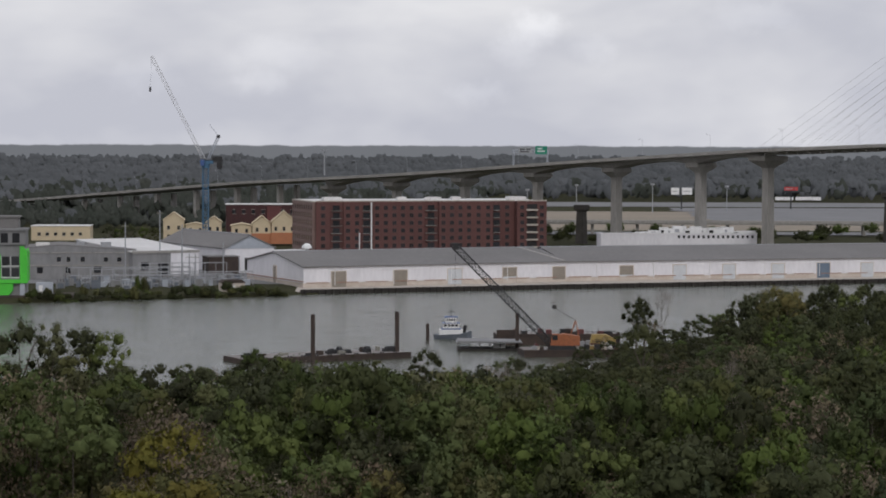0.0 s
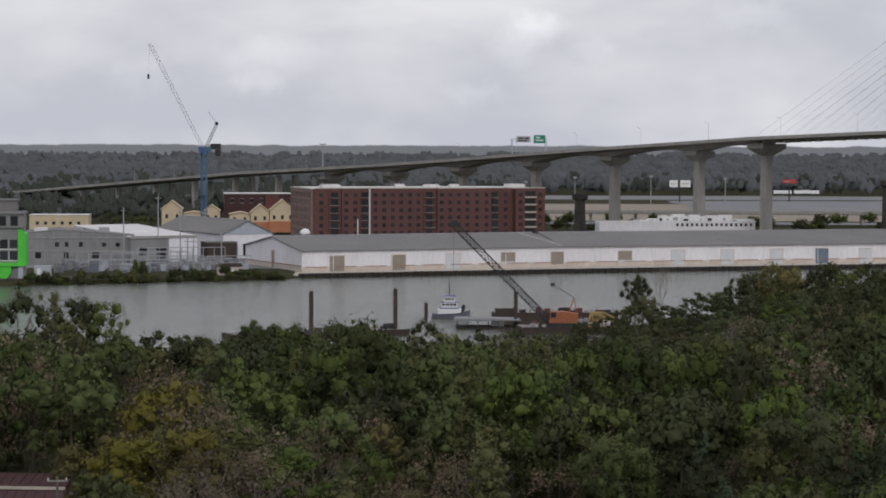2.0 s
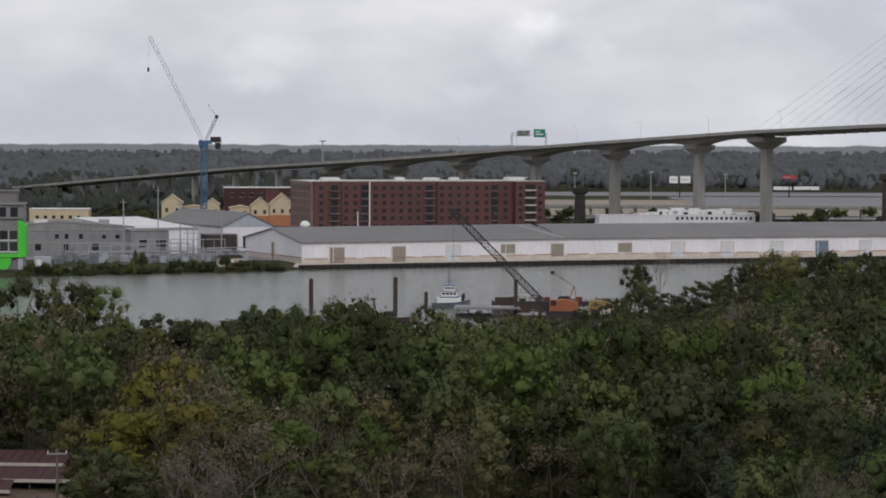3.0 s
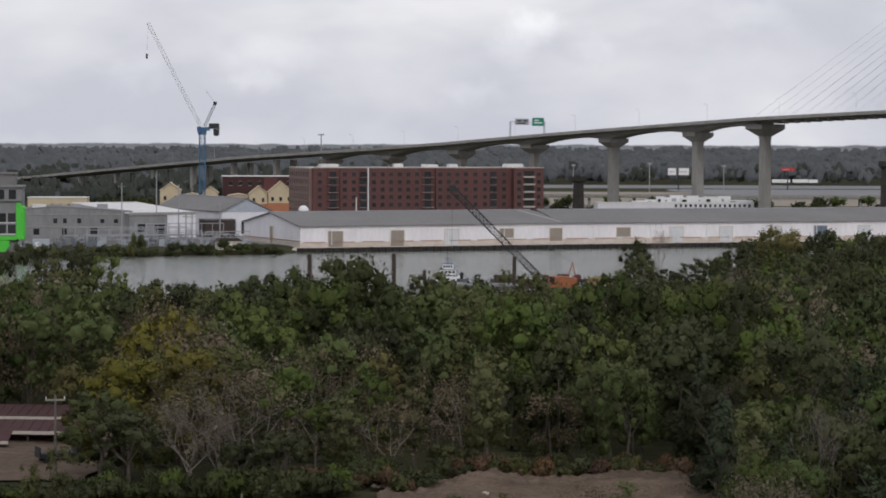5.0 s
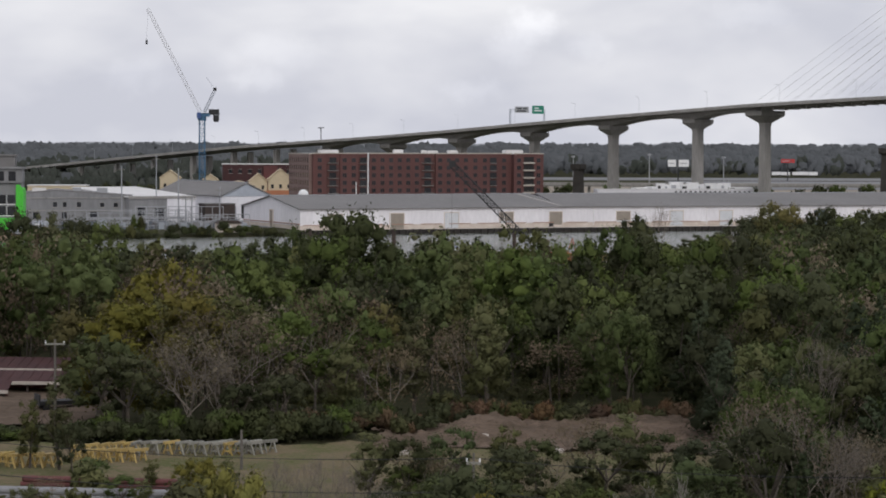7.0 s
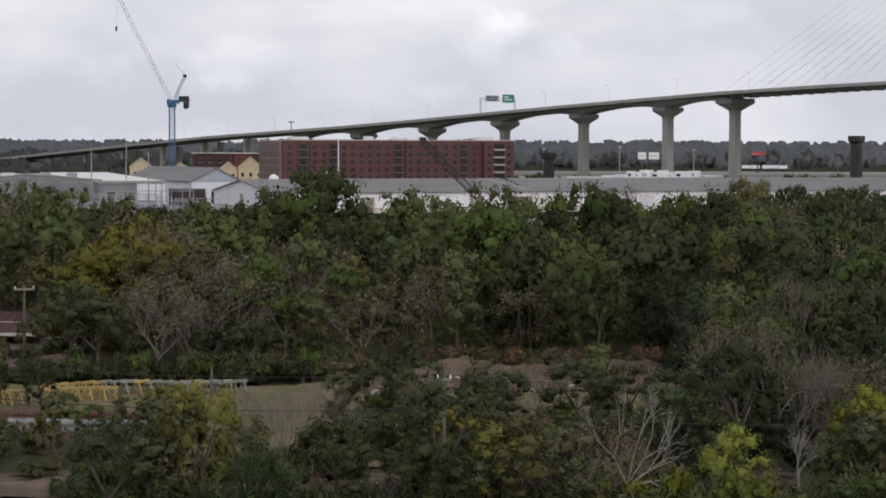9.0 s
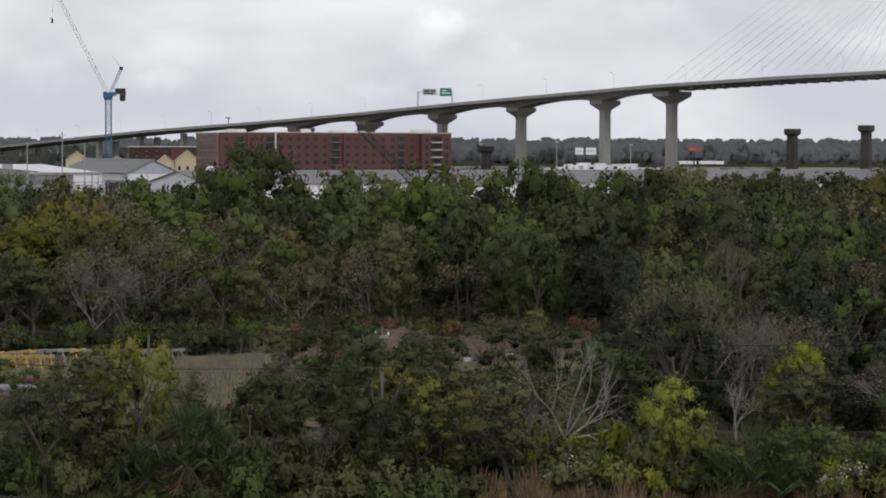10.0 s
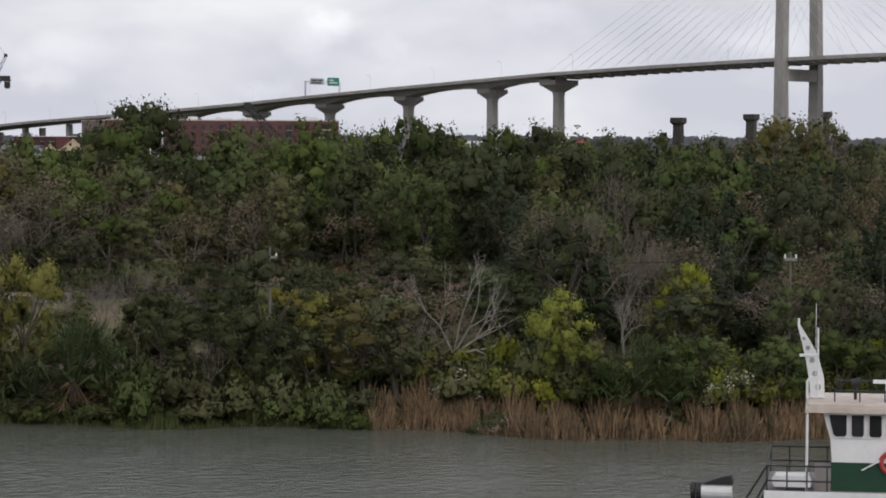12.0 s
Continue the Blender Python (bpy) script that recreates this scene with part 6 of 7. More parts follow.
for sp, x, y_, h in (("olive", -34, 212, 8.2), ("dark", -32.6, 210, 5.0), ("olive", -37, 213.5, 6.5)):
    tree(sp, x, y_, h, 0.9)
for x0, x1, y0, r_, mat, lab in ((-36, -22, 203.5, 0.26, RUST_RED, "stack of rust-red steel pipes on the ground"), (-43, -21, 197.0, 0.3, GREY_WALL, "stack of grey pipes on the ground")):
    ob = thing("pipe_stack", Matrix.Translation((x0, y0, float(ground_z(x0 + 6, y0)))) @ pose(0, 0, 0, 0, 0, -8), lab, "pipes", "pipe stacks")
    for j in range(5):
        part("pipe", Shape().bar((0.3 * (j % 2), (j % 3) * 2 * r_, r_ + (j // 3) * 1.7 * r_), (x1 - x0 - 0.5 * (j % 3), (j % 3) * 2 * r_, r_ + (j // 3) * 1.7 * r_), r_, n=10), mat, ob)
for i in range(26):
    x, y_ = -8 + 36 * rng.random(), 224 + 24 * rng.random()
    r_ = 0.25 + 0.5 * rng.random()
    sh = Shape()
    ring = [(r_ * (0.7 + 0.5 * rng.random()) * math.cos(a), r_ * (0.7 + 0.5 * rng.random()) * math.sin(a)) for a in np.linspace(0, 5.6, 7)]
    sh.add([(*p, -0.15) for p in ring] + [(p[0] * 0.6, p[1] * 0.6, r_ * 0.7) for p in ring], [tuple(range(6, -1, -1)), tuple(range(7, 14))] + [(k, (k + 1) % 7, 7 + (k + 1) % 7, 7 + k) for k in range(7)])
    ob = part("rubble_block", sh, STONE if i % 3 == 0 else SOIL)
    ob.matrix_basis = Matrix.Translation((x, y_, float(ground_z(x, y_)) + 0.08))
    tagged(ob, "rough block of rubble on the bare soil", "rubble", "rubble on the soil")
for i in range(64):
    x = -15 + i * 0.66 + rng.normal() * 0.6
    shrub(SHRUB[("brown", "brown", "olive", "dark")[i % 4]][i % 3], x, 248.5 + 3 * rng.random() - (11 * rng.random() if x < -2 else 0), 1.4 + 1.6 * rng.random(), 1.8 + 1.2 * rng.random(), "reddish-brown scrub behind the bare soil", group="scrub behind the soil")
for i in range(60):
    x = -47 + i * 0.75
    shrub(SHRUB[("dark", "mid", "dark")[i % 3]][i % 3], x + rng.normal() * 0.5, 233 + 3 * rng.random() + (10 if x > -9 else 0), (1.5 + 2.2 * rng.random()) * (0.5 if x < -37 else 1), 2.0 + 1.5 * rng.random(), "dark undergrowth at the edge of the woods", group="undergrowth round the yard")
for sp, x, y_, h in (("yellow", -33, 250, 13.2), ("yellow", -28, 253, 13.8), ("yellow", -36.5, 254, 12.5), ("brown", -23, 247, 12.6), ("brown", -19, 248, 12.2), ("mid", -35, 243, 10), ("brown", -25.5, 242, 10.5), ("dark", -31.5, 240, 8.5), ("olive", -22, 254, 13), ("mid", -16.5, 253, 12), ("dark", -16, 240, 6.5), ("dark", -20, 239, 5.5)):
    tree(sp, x, y_, h, 1.25 if sp != "olive" else 1.6)

pole(2.4, 163, 10.9, 0.11, arms=((10.2, 0.5),), turn=-10, insulators=True)
pole(36.8, 155, 10.9, 0.11, arms=((10.4, 0.4),), turn=-10, insulators=True)
pole(72, 147, 11.0, 0.16, arms=((10.4, 0.4),), turn=-10, insulators=True)
pole(-34, 172, 10.9, 0.16, arms=((10.2, 0.5),), turn=-10, insulators=True)
pole(-40.2, 247.6, 11.6, 0.17, arms=((11.1, 1.05),), turn=8, insulators=True)
pole(-17.9, 214.2, 6.2, 0.15)
wire_pts = [(-34, 172), (2.4, 163), (36.8, 155), (72, 147)]
for (xa, ya), (xb, yb) in zip(wire_pts, wire_pts[1:]):
    for zt, r_ in ((10.55, 0.022), (8.2, 0.03)):
        sh, n_ = Shape(), 12
        for i in range(n_ + 1):
            a = i / n_
            p_ = Vector((xa + (xb - xa) * a, ya + (yb - ya) * a, zt - 2.4 * a * (1 - a)))
            sh.v += [tuple(p_ + Vector(o_)) for o_ in ((0, -r_, 0), (0, 0, r_), (0, r_, 0), (0, 0, -r_))]
        sh.f = [(4 * i + k, 4 * i + (k + 1) % 4, 4 * i + 4 + (k + 1) % 4, 4 * i + 4 + k) for i in range(n_) for k in range(4)]
        tagged(part("power_line", sh, BLACK_STEEL), "thin dark power line between utility poles", "power line", "power lines")

# taller trees that stand out of the woods
for sp, x, y_, top, w in (("mid", 33, 304, 20.3, 0.8), ("mid", 17, 306, 20.0, 0.8), ("olive", 4, 305, 19.6, 0.9), ("dark", -12, 310, 23.6, 0.87), ("mid", -14.5, 306, 20.5, 0.95), ("mid", 22, 309, 21.4, 0.75), ("dark", 26, 312, 21.0, 0.75), ("olive", 11, 312, 21.2, 0.95), ("olive", 67, 275, 21.0, 0.8), ("yellow", 66.5, 281, 21.3, 0.85),
                          ("brown", 69, 279, 20.5, 0.85), ("olive", 71, 280, 21.0, 0.85), ("dark", 38, 305, 20.8, 0.75), ("dark", -76, 428, 20.0, 0.80), ("olive", -71, 430, 19.5, 0.8), ("dark", -66, 432, 18.5, 0.80), ("mid", -60, 430, 18.0, 0.75),
                          ("dark", 47.6, 582, 15.0, 0.8), ("dark", 49.6, 585, 12.5, 0.9), ("yellow", 81, 565, 18.6, 1.0), ("olive", 77, 560, 17.6, 0.9), ("mid", -36, 452, 13, 0.85), ("dark", 40, 470, 17.0, 0.85), ("dark", -3, 455, 13.0, 0.85)):
    standing(sp, x, y_, top, w)

# ---- the island's near bank ----
BARE = [mesh_of("bare_tree", bare_shape(s, 6, 0.36, 0.012), TWIG) for s in (3, 8)]
DEAD = mesh_of("dead_tree", bare_shape(21, 5, 0.46, 0.012), BARK_PALE)


def dead_shape(seed):
    """A short trunk with long bare limbs that lean and fork to one side."""
    r_ = np.random.default_rng(seed)
    sh = Shape()
    fork = Vector((0.1, 0, 0.36))
    sh.bar((0, 0, -0.3), fork, 0.024, 0.019)
    for d, n_ in (((0.95, 0.1, 0.42), 5), ((0.62, 0.0, 0.70), 5), ((0.25, -0.1, 0.9), 4), ((-0.55, 0.1, 0.75), 4), ((0.85, -0.2, 0.12), 4)):
        limb(sh, r_, fork, Vector(d).normalized(), 0.30, 0.013, n_, 0.38)
    return sh


LEANING = mesh_of("dead_tree", dead_shape(4), BARK_PALE)


def bare(mesh, x, y, h, w, label, turn=0.0, lean=0.0, name="bare_tree"):
    ob = new(name, mesh)
    ob.matrix_basis = Matrix.Translation((x, y, float(ground_z(x, y)) - 0.1)) @ pose(0, 0, 0, 0, lean, turn) @ Matrix.Diagonal((w, w, h, 1))
    return tagged(ob, label, "tree", "bare trees")


standing("bright", 20.4, 148.0, 9.0, 0.85, label="bright yellow-green young tree on the bank", j=0)
standing("bright", 20.9, 146.2, 6.2, 0.95, j=1)
standing("bright", 19.4, 145.6, 3.0, 0.8, j=2)
standing("bright", 31.7, 165, 9.8, 0.8, label="sparse yellow-green tree before dark pines", j=2)
standing("yellow", 6.2, 153.6, 8.4, 1.0, label="thin yellow-olive tree on the bank", j=1)
standing("yellow", 8.2, 153.4, 8.8, 1.5, label="loose olive tree with yellowing leaves", j=1)
standing("olive", 10.5, 152.5, 8.2, 1.5, j=2)
standing("brown", 12.5, 153, 8.8, 1.1, j=0)
standing("dark", -5.0, 155.6, 8.5, 1.15, j=0)
standing("dark", 2.3, 155.0, 11.4, 0.9, j=1)
standing("dark", 0.6, 154.2, 7.2, 1.2, j=2)
standing("dark", 4.6, 153.4, 6.4, 1.3, j=0)
standing("dark", -2.4, 153.5, 7.2, 1.2, j=1)
standing("yellow", -13.7, 157.4, 10.8, 0.75, label="tall yellow-olive tree at the yard's edge", j=2)
standing("olive", -17, 156.5, 9.7, 1.4, j=0)
standing("olive", -10.5, 160, 8.2, 1.3, j=1)
standing("olive", -5.6, 192, 8.8, 1.3, j=1)
standing("dark", -2.6, 191, 8.6, 1.0, j=0)
standing("mid", 37.6, 144.4, 6.6, 1.2, j=1)
standing("mid", 33.9, 145.2, 6.1, 1.3, j=2)
standing("mid", 28.2, 145.4, 6.1, 1.3, j=0)
standing("olive", 30.2, 146.5, 6.0, 1.7, j=2)
standing("dark", 41, 146, 7.7, 1.1, j=2)
standing("mid", 36.6, 150.5, 9.0, 0.95, j=0)
standing("dark", 38.6, 151.5, 9.4, 0.95, j=1)
standing("dark", -20, 158, 7.7, 1.2, j=2)
bare(LEANING, 13.6, 152.5, 7.6, 5.0, "pale dead tree with leaning bare limbs", 0, 0, "dead_tree")
bare(LEANING, 11.0, 152.6, 5.4, 3.2, "pale dead tree with leaning bare limbs", 160, 0, "dead_tree")
bare(BARE[1], 54.2, 583, 15.0, 10.0, "grey bare tree beside the river", 20)
bare(BARE[0], -25.5, 239.5, 9.5, 8.0, "grey half-bare tree at the yard edge", 70)
bare(BARE[1], -22.5, 241, 8.5, 7.0, "grey half-bare tree at the yard edge", 10)
bare(BARE[0], 26.4, 170, 11.5, 8.5, "grey bare tree before dark pines", 30)
bare(BARE[1], 28.4, 171, 9.5, 7.5, "grey bare tree before dark pines", 100)
bare(BARE[1], 32.4, 204, 13.5, 10.0, "grey bare tree before dark pines", 60)
bare(DEAD, 25.3, 152.9, 6.6, 4.4, "white leafless sapling behind the reeds", 10, 0)
for x, y_, h in ((-6.8, 164.9, 7.6), (-4.6, 166, 7.0), (-9.0, 166, 6.4), (-1.6, 152.6, 5.0), (7.5, 155, 7)):
    bare(BARE[int(x * 7) % 2], x, y_, h, h * 0.8, "tangle of thin bare tan twigs", x * 50)
for x, y_, h in ((-14.5, 186, 4.6), (-12.5, 188, 4.2), (-10.5, 186, 4.8), (-8.6, 189, 4.4), (-13.4, 192, 4.5), (-9.6, 193, 4.6), (-11.6, 183, 4.0)):
    bare(BARE[int(x * 7) % 2], x, y_, h, h * 0.9, "tangle of thin bare tan twigs", x * 50)
for sp, x, y_, h in (("yellow", 3.4, 167, 5.6), ("yellow", 5.2, 170, 5.0), ("yellow", -18.5, 180, 5.8)):
    tree(sp, x, y_, h, 0.95)
for i in range(26):
    x, y_ = -105 + 9.5 * i + 6 * rng.normal(), 300 + 150 * rng.random()
    if not clear(x, y_) and abs(x / y_) < 0.3:
        h = tree_top(x, y_) * (0.95 + 0.2 * rng.random()) - 2.5
        bare(BARE[i % 2], x, y_, h * 1.08, h * 0.55, "grey bare tree rising from the woods", i * 40)


def palm_shape(seed):
    """Fan leaves on drooping stalks round a low heart."""
    r_ = np.random.default_rng(seed)
    out = []
    for k in range(46):
        a, tilt = r_.random() * 6.283, 0.15 + 1.25 * r_.random()
        stem = np.array([math.cos(a) * math.cos(tilt), math.sin(a) * math.cos(tilt), math.sin(tilt)])
        hub = np.array([0, 0, 0.35]) + stem * (0.42 + 0.2 * r_.random())
        side = np.cross(stem, [0, 0, 1.0])
        side /= np.linalg.norm(side) + 1e-6
        for b in np.linspace(-1.3, 1.3, 9):
            d = stem * math.cos(b) + side * math.sin(b)
            tip = hub + d * 0.32 - np.array([0, 0, 0.10 * abs(b) + 0.05])
            w = np.cross(d, [0, 0, 1.0]) * 0.022
            out.append([hub, (hub + tip) / 2 + w, tip, (hub + tip) / 2 - w])
        w = side * 0.012
        out.append([np.array([0, 0, 0.3]) - w, np.array([0, 0, 0.3]) + w, hub + w, hub - w])
    return np.array(out)


PALM = [quads("fronds", palm_shape(s), leaves("palmetto_fronds", (0.10, 0.13, 0.05), (0.07, 0.10, 0.04))) for s in (1, 2)]
PALM_DRY = quads("dry_fronds", palm_shape(5)[:240] * np.array([0.8, 0.8, -0.55]) + np.array([0, 0, 0.55]), REED)
STEM = mesh_of("stem", Shape().bar((0, 0, -0.1), (0, 0, 0.4), 0.09, 0.075, 8), BARK)
for i, (x, y_, h) in enumerate(((-10.4, 154.2, 6.2), (-8.4, 154.6, 4.6), (-13.0, 154.0, 4.4), (25.0, 145.6, 5.0), (23.4, 145.4, 3.8), (26.8, 145.2, 4.2), (39.6, 143.0, 3.4))):
    ob = thing("palmetto", Matrix.Translation((x, y_, float(ground_z(x, y_)))) @ pose(0, 0, 0, 0, 0, i * 50), "green palmetto with fan leaves on the bank", "palm", "palmettos on the bank")
    s_ = Matrix.Diagonal((h * 0.75, h * 0.75, h, 1))
    part("stem", STEM, None, ob, m=s_)
    part("fronds", PALM[i % 2], None, ob, m=s_)
    part("dry_fronds", PALM_DRY, None, ob, "dry brown hanging fronds", m=s_)

for i in range(150):
    x = -24 + i * 0.50 + rng.normal() * 0.5
    left = x < 8
    y_ = float(bank(x)) + (2.0 if left else 5.4) + (5 if left else 6.5) * rng.random() ** 1.3
    k = ("mid", "olive", "mid", "olive")[rng.integers(4)] if left else ("mid", "olive", "dark", "bright")[min(3, rng.integers(5))]
    shrub(SHRUB[k][rng.integers(3)], x, y_, (1.6 + 2.0 * rng.random()) * (0.55 if -14.5 < x < -7 or 22 < x < 27 else 1), 1.9 + 1.5 * rng.random(), "leafy bush on the island's bank", group="bushes on the island bank")
SEED = [leaf_mesh("shrub", leaf_cloud(np.random.default_rng(700 + j), np.random.default_rng(710 + j).random((9, 3)) * np.array([0.8, 0.8, 0.5]) + np.array([-0.4, -0.4, 0.35]), np.full(9, 0.17), 420, 0.028, core=0), FLOWER) for j in range(2)]
for x, y_, h in ((16.2, 145.9, 1.6), (15.2, 146.2, 1.3), (17.4, 145.6, 1.2), (29.7, 144.6, 2.6), (31.0, 145.2, 2.9), (26.9, 144.4, 1.4), (14.4, 150, 3.2), (-8.6, 148.4, 1.3)):
    shrub(SHRUB["olive"][0], x, y_ + 0.3, h * 0.95, h * 1.1, "pale seeding groundsel bush on the bank", group="seeding bushes")
    tagged(shrub(SEED[int(x) % 2], x, y_, h, h * 1.05, "", name="seed_heads"), "whitish seed heads of a groundsel bush", "shrub", kind="stuff")


def blades(count, x0, x1, depth, tall, mat, name, label, shift=0.0):
    """A stand of upright blades along the bank."""
    x = x0 + (x1 - x0) * rng.random(count)
    y_ = bank(x) + shift + depth * rng.random(count)
    h = tall * (0.55 + 0.6 * rng.random(count)) * (0.78 + 0.45 * np.sin(x * 1.7) * np.sin(x * 0.6 + 1) + 0.22 * np.sin(x * 5.1 + 2))
    base = np.stack([x, y_, np.maximum(-0.05, ground_z(x, y_)) - 0.1], 1)
    lean = np.stack([rng.normal(size=count) * 0.22 + 0.06, rng.normal(size=count) * 0.15, np.ones(count)], 1)
    tip = base + lean * h[:, None]
    w = np.stack([np.full(count, 0.028), rng.normal(size=count) * 0.02, np.zeros(count)], 1)
    mid = base + (tip - base) * 0.6
    tagged(new(name, quads(name, np.stack([base - w, base + w, mid + w * 0.9, mid - w * 0.9], 1).reshape(-1, 3), mat)), label, "reeds", kind="stuff")
    tagged(new(name, quads(name, np.stack([mid - w * 1.5, mid + w * 1.5, tip + w * 0.3, tip - w * 0.3], 1).reshape(-1, 3), mat)), label, "reeds", kind="stuff")


blades(7500, 8.5, 48, 4.5, 1.6, REED, "reeds", "ragged stand of dry brown reeds at the water", 1.2)
blades(6000, -30, 9, 3.0, 0.8, GRASS, "bank_grass", "low dull green grass at the water", 1.4)
blades(2500, 5, 48, 3.0, 1.1, GRASS, "bank_grass", "green grass between the reeds", 2.0)
lg = part("driftwood", Shape().bar((0, 0, 0.05), (1.5, 0.3, 0.16), 0.10, 0.06).bar((1.2, 0.1, 0.1), (0.9, -0.2, 0.9), 0.05, 0.02), BARK_PALE)
lg.matrix_basis = Matrix.Translation((29.8, float(bank(29.8)) + 2.0, 0.3))
tagged(lg, "bleached driftwood branch at the water's edge", "driftwood")

# ---- the pushboat below ----
tug = thing("tugboat", Matrix.Translation((21.75, 85.3, 0)) @ pose(0, 0, 0, 0, 0, -14.3), "white and dark green tugboat with a raised wheelhouse", "boat")
hv, hf = [], []
for x, w0, w1, z in ((-9.0, 2.2, 1.6, 2.7), (-7.5, 3.6, 3.0, 2.4), (0, 3.9, 3.5, 2.1), (12, 3.9, 3.5, 2.1), (15, 3.2, 2.6, 2.2)):
    hv += [(x, 1.4 - w0, z), (x, 1.4 + w0, z), (x, 1.4 + w1, -0.9), (x, 1.4 - w1, -0.9)]
hf = [(4 * i + j, 4 * i + (j + 1) % 4, 4 * i + 4 + (j + 1) % 4, 4 * i + 4 + j) for i in range(4) for j in range(4)] + [(3, 2, 1, 0), (16, 17, 18, 19)]
part("hull", Shape().add(hv, hf), BLACK_STEEL, tug)
part("deckhouse", Shape().box(-1.8, 11, -1.0, 3.8, 2.05, 5.2), WHITE_PAINT, tug)
dk = part("upper_deck", Shape().box(-2.25, 11.5, -1.6, 4.4, 5.2, 5.4), DECK_GREY, tug)
part("deck_edge", Shape().box(-2.3, 11.55, -1.7, -1.6, 5.12, 5.5), WHITE_PAINT, dk)
house = part("wheelhouse", Shape().prism([(0.12, 6.45), (4.4, 6.45), (4.4, 8.3), (-0.22, 8.3), (0.06, 7.3)], "y", -0.6, 3.0), WHITE_PAINT, tug)
part("house_base", Shape().box(0.1, 4.42, -0.62, 3.02, 5.4, 6.46), GREEN_PAINT, house, "dark green lower wheelhouse wall")
for x0, x1 in ((0.20, 0.64), (0.82, 1.26), (1.46, 1.90), (2.1, 2.54), (2.74, 3.2), (3.4, 3.9)):
    lean = -0.2 if x0 < 0.5 else 0
    wd = part("window", Shape().prism([(x0 - 0.05, 7.36), (x1 + 0.05, 7.36), (x1 + 0.05, 8.26), (x0 - 0.05 + lean, 8.26)], "y", -0.66, -0.6), WHITE_PAINT, house)
    part("pane", Shape().prism([(x0 + 0.06, 7.42), (x1 - 0.06, 7.42), (x1, 7.5), (x1, 8.2), (x0 + lean, 8.2), (x0 + lean * 0.2, 7.5)], "y", -0.70, -0.665), GLASS_DARK, wd)
part("front_pane", Shape().add([(0.02, 0.0, 7.45), (0.02, 2.4, 7.45), (-0.2, 2.4, 8.2), (-0.2, 0.0, 8.2), (0.12, 0.0, 7.45), (0.12, 2.4, 7.45), (-0.08, 2.4, 8.2), (-0.08, 0, 8.2)],
                              [(3, 2, 1, 0), (4, 5, 6, 7), (0, 1, 5, 4), (1, 2, 6, 5), (2, 3, 7, 6), (3, 0, 4, 7)]), GLASS_DARK, house)
roof = part("roof", Shape().prism([(-0.85, 8.30), (5.0, 8.30), (5.0, 8.48), (-0.6, 8.52), (-0.85, 8.44)], "y", -1.0, 3.4), BASE_WALL, tug, "cream wheelhouse roof")
part("roof_rim", Shape().box(-0.75, 5.0, -0.95, 3.3, 8.5, 8.60), BASE_WALL, roof)
rail = Shape().bar((0.2, -0.8, 9.1), (4.8, -0.8, 9.1), 0.035, n=5).bar((0.2, 3.0, 9.1), (4.8, 3.0, 9.1), 0.035, n=5)
for i in range(6):
    rail.bar((0.2 + i * 0.9, -0.8, 8.7), (0.2 + i * 0.9, -0.8, 9.1), 0.025, n=4)
part("roof_rail", rail, BLACK_STEEL, roof)
part("searchlight", Shape().bar((0.95, 0, 8.7), (0.95, 0, 9.2), 0.06).bar((0.8, 0, 9.3), (1.15, 0, 9.35), 0.16, 0.18, 10), BLACK_STEEL, roof)
part("radar", Shape().box(2.05, 2.6, 0.4, 1.0, 8.72, 9.25).box(1.6, 3.0, 0.6, 0.75, 9.25, 9.38), WHITE_PAINT, roof)
mast = part("mast", Shape().prism([(-0.68, 8.66), (-0.16, 8.66), (-0.20, 9.4), (-0.42, 10.2), (-0.72, 10.75), (-1.10, 11.35), (-1.18, 11.3), (-1.02, 10.7), (-0.86, 10.0), (-0.74, 9.3)], "y", 0.9, 1.15), WHITE_PAINT, tug, "white tapering mast with round holes")
for hx, hz, hr in ((-0.42, 9.05, 0.12), (-0.53, 9.55, 0.11), (-0.64, 10.05, 0.10), (-0.80, 10.5, 0.085), (-0.95, 10.85, 0.065)):
    part("hole", Shape().bar((hx, 0.885, hz), (hx, 0.9, hz), hr, n=12), GREY_STEEL, mast)
part("spreader", Shape().box(-1.1, -0.5, 0.85, 1.2, 10.18, 10.26), WHITE_PAINT, mast)
part("mast_light", Shape().bar((-1.14, 1.0, 11.32), (-1.14, 1.0, 11.6), 0.05, 0.04), WHITE_PAINT, mast)
for x, z0, z1, r_ in ((-0.42, 8.7, 11.3, 0.035), (-0.50, 8.7, 12.2, 0.012), (-0.78, 5.4, 9.0, 0.05)):
    part("antenna" if z0 > 8 else "stanchion", Shape().bar((x, 0.3 if z0 > 8 else -0.9, z0), (x, 0.3 if z0 > 8 else -0.9, z1 if z0 > 8 else 8.5), r_, n=6), WHITE_PAINT, tug)
part("bent_pipe", Shape().bar((-0.80, 0.2, 8.7), (-0.80, 0.2, 9.35), 0.05).bar((-0.80, 0.2, 9.35), (-0.6, 0.2, 9.5), 0.05), WHITE_PAINT, roof)
for z in (5.85, 6.4):
    part("rail", Shape().bar((-2.2, -1.5, z), (0.1, -1.5, z), 0.035, n=5).bar((-2.2, -1.5, z), (-2.2, 4.2, z), 0.035, n=5).bar((-2.2, 4.2, z), (0.1, 4.2, z), 0.035, n=5), BLACK_STEEL, dk)
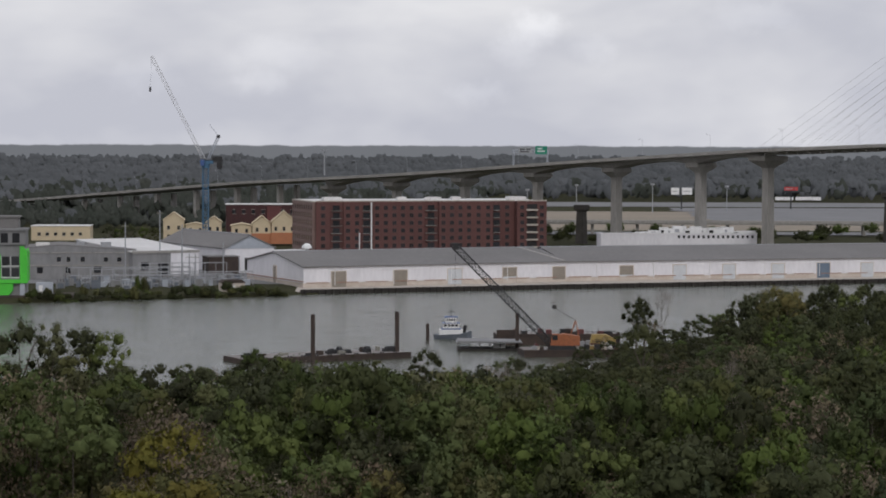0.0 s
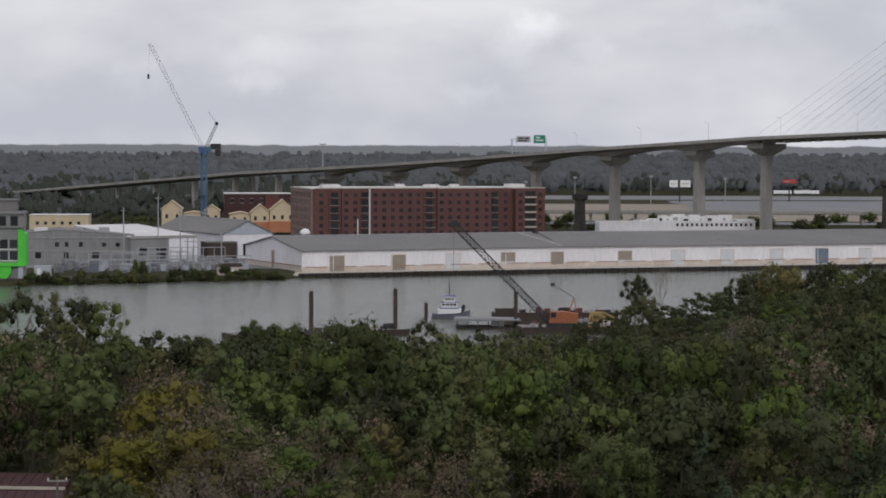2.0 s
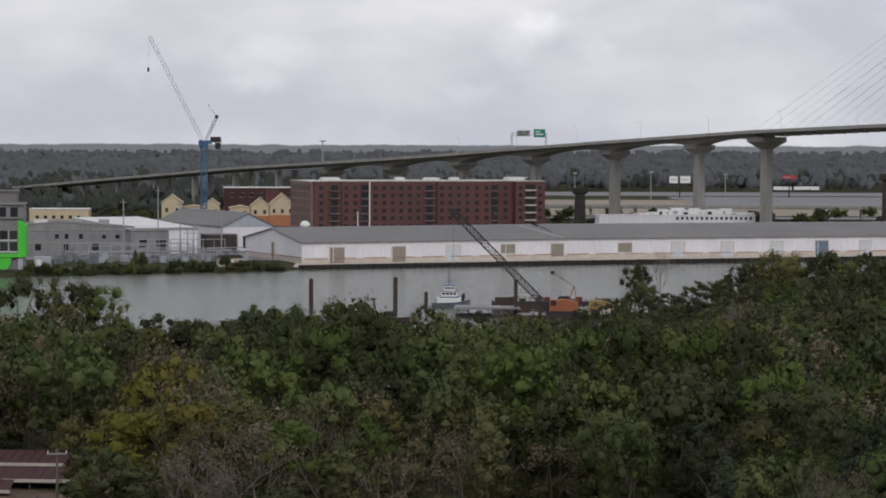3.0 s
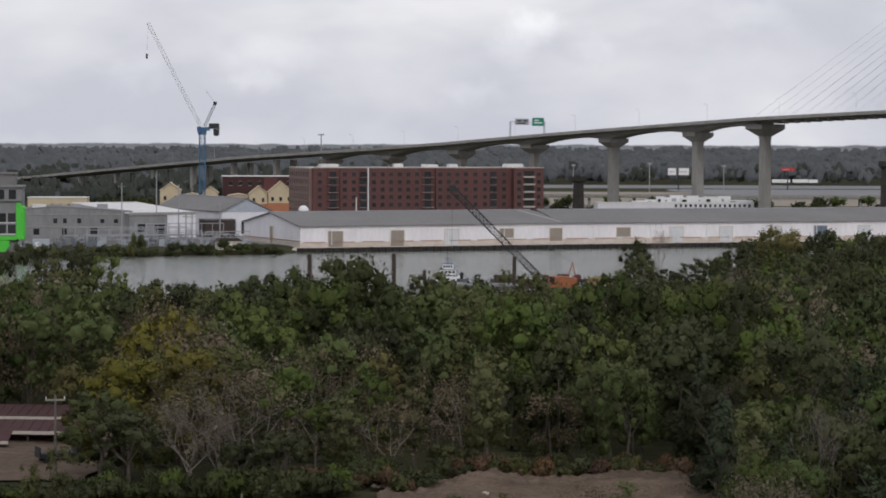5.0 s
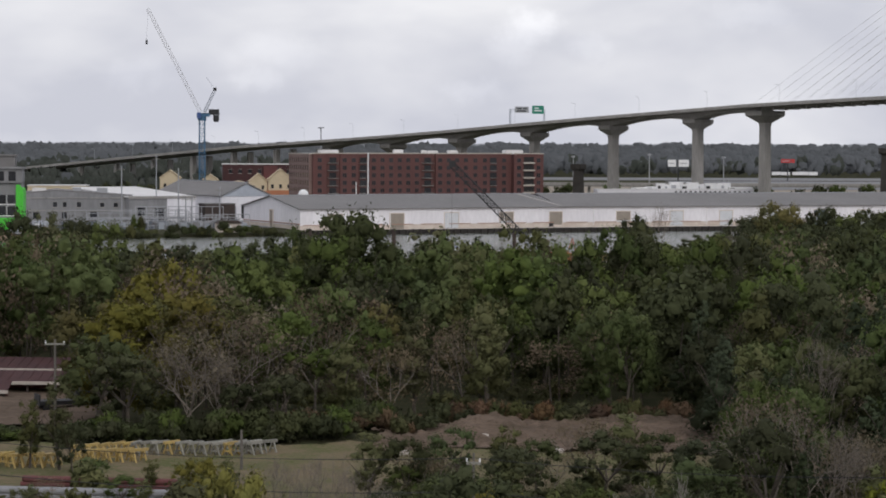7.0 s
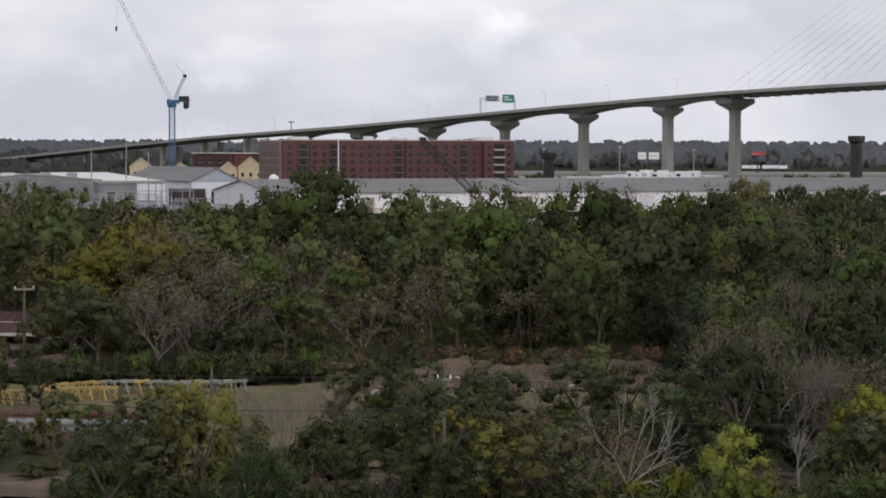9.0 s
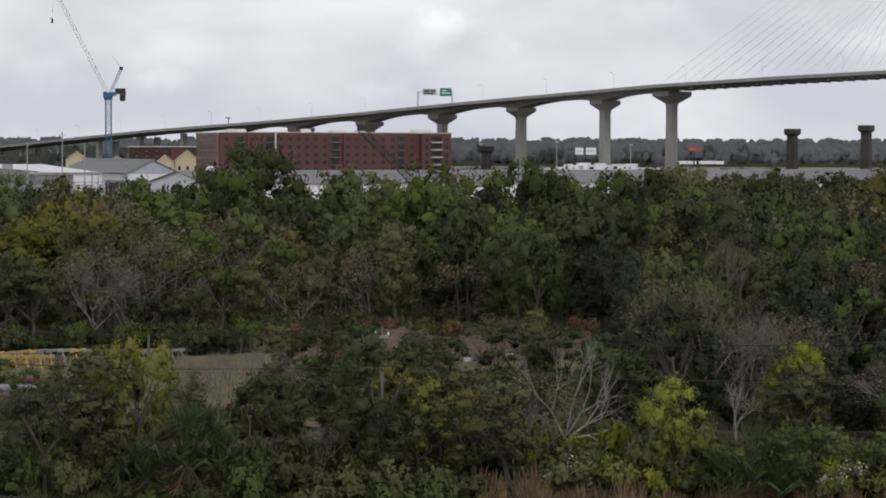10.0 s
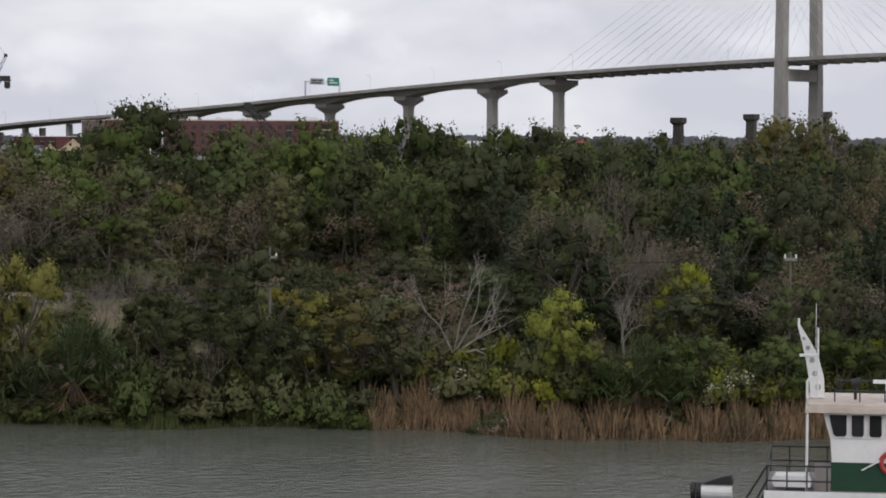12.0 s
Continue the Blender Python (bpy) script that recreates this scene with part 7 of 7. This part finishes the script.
for i in range(4):
    for yy in (-1.5, 4.2):
        part("rail_post", Shape().bar((-2.2 + i * 0.72, yy, 5.4), (-2.2 + i * 0.72, yy, 6.43), 0.03, n=5), BLACK_STEEL, dk)
part("stair_rail", Shape().bar((-2.2, -1.5, 6.4), (-3.9, -1.5, 3.6), 0.04, n=5).bar((-2.2, -1.5, 5.85), (-3.6, -1.5, 3.3), 0.04, n=5).bar((-2.25, -1.5, 5.4), (-3.6, -1.5, 2.2), 0.06, n=5).bar((-2.25, -0.8, 5.4), (-3.6, -0.8, 2.2), 0.06, n=5), BLACK_STEEL, tug)
part("liferaft", Shape().prism([(-1.95, 5.55), (-0.65, 5.55), (-0.6, 5.75), (-0.7, 5.95), (-1.9, 5.95), (-2.05, 5.75)], "y", -0.9, 0.2), WHITE_PAINT, tug)
part("locker", Shape().box(-0.5, 0.08, -0.6, 0.8, 5.4, 6.25), DECK_GREY, tug)
lb = Shape()
for i in range(16):
    a, b = i * 2 * math.pi / 16, (i + 1) * 2 * math.pi / 16
    lb.bar((2.25 + 0.36 * math.cos(a), -0.72, 6.5 + 0.36 * math.sin(a)), (2.25 + 0.36 * math.cos(b), -0.72, 6.5 + 0.36 * math.sin(b)), 0.09, n=6)
part("lifebuoy", lb, RED_PAINT, tug, "red lifebuoy on the wheelhouse wall")
part("handrail", Shape().bar((1.2, -0.75, 6.2), (1.9, -0.75, 6.6), 0.03, n=5), WHITE_PAINT, tug)
win = part("capstan", Shape().bar((-4.7, 1.0, 5.05), (-3.55, 1.0, 5.05), 0.30, 0.30, 14), WHITE_PAINT, tug, "white drum with black rubber end rings")
part("ring", Shape().bar((-5.1, 1.0, 5.05), (-4.92, 1.0, 5.05), 0.33, 0.33, 14), BLACK_STEEL, win)
part("ring", Shape().bar((-4.88, 1.0, 5.05), (-4.7, 1.0, 5.05), 0.33, 0.33, 14), BLACK_STEEL, win)
part("drum_stand", Shape().box(-4.6, -3.7, 0.8, 1.2, 2.2, 4.8), GREY_STEEL, win)
part("fender_wedge", Shape().prism([(-4.7, 5.36), (-3.5, 5.36), (-3.6, 5.68), (-4.0, 5.6)], "y", 0.7, 1.3), BLACK_STEEL, win)
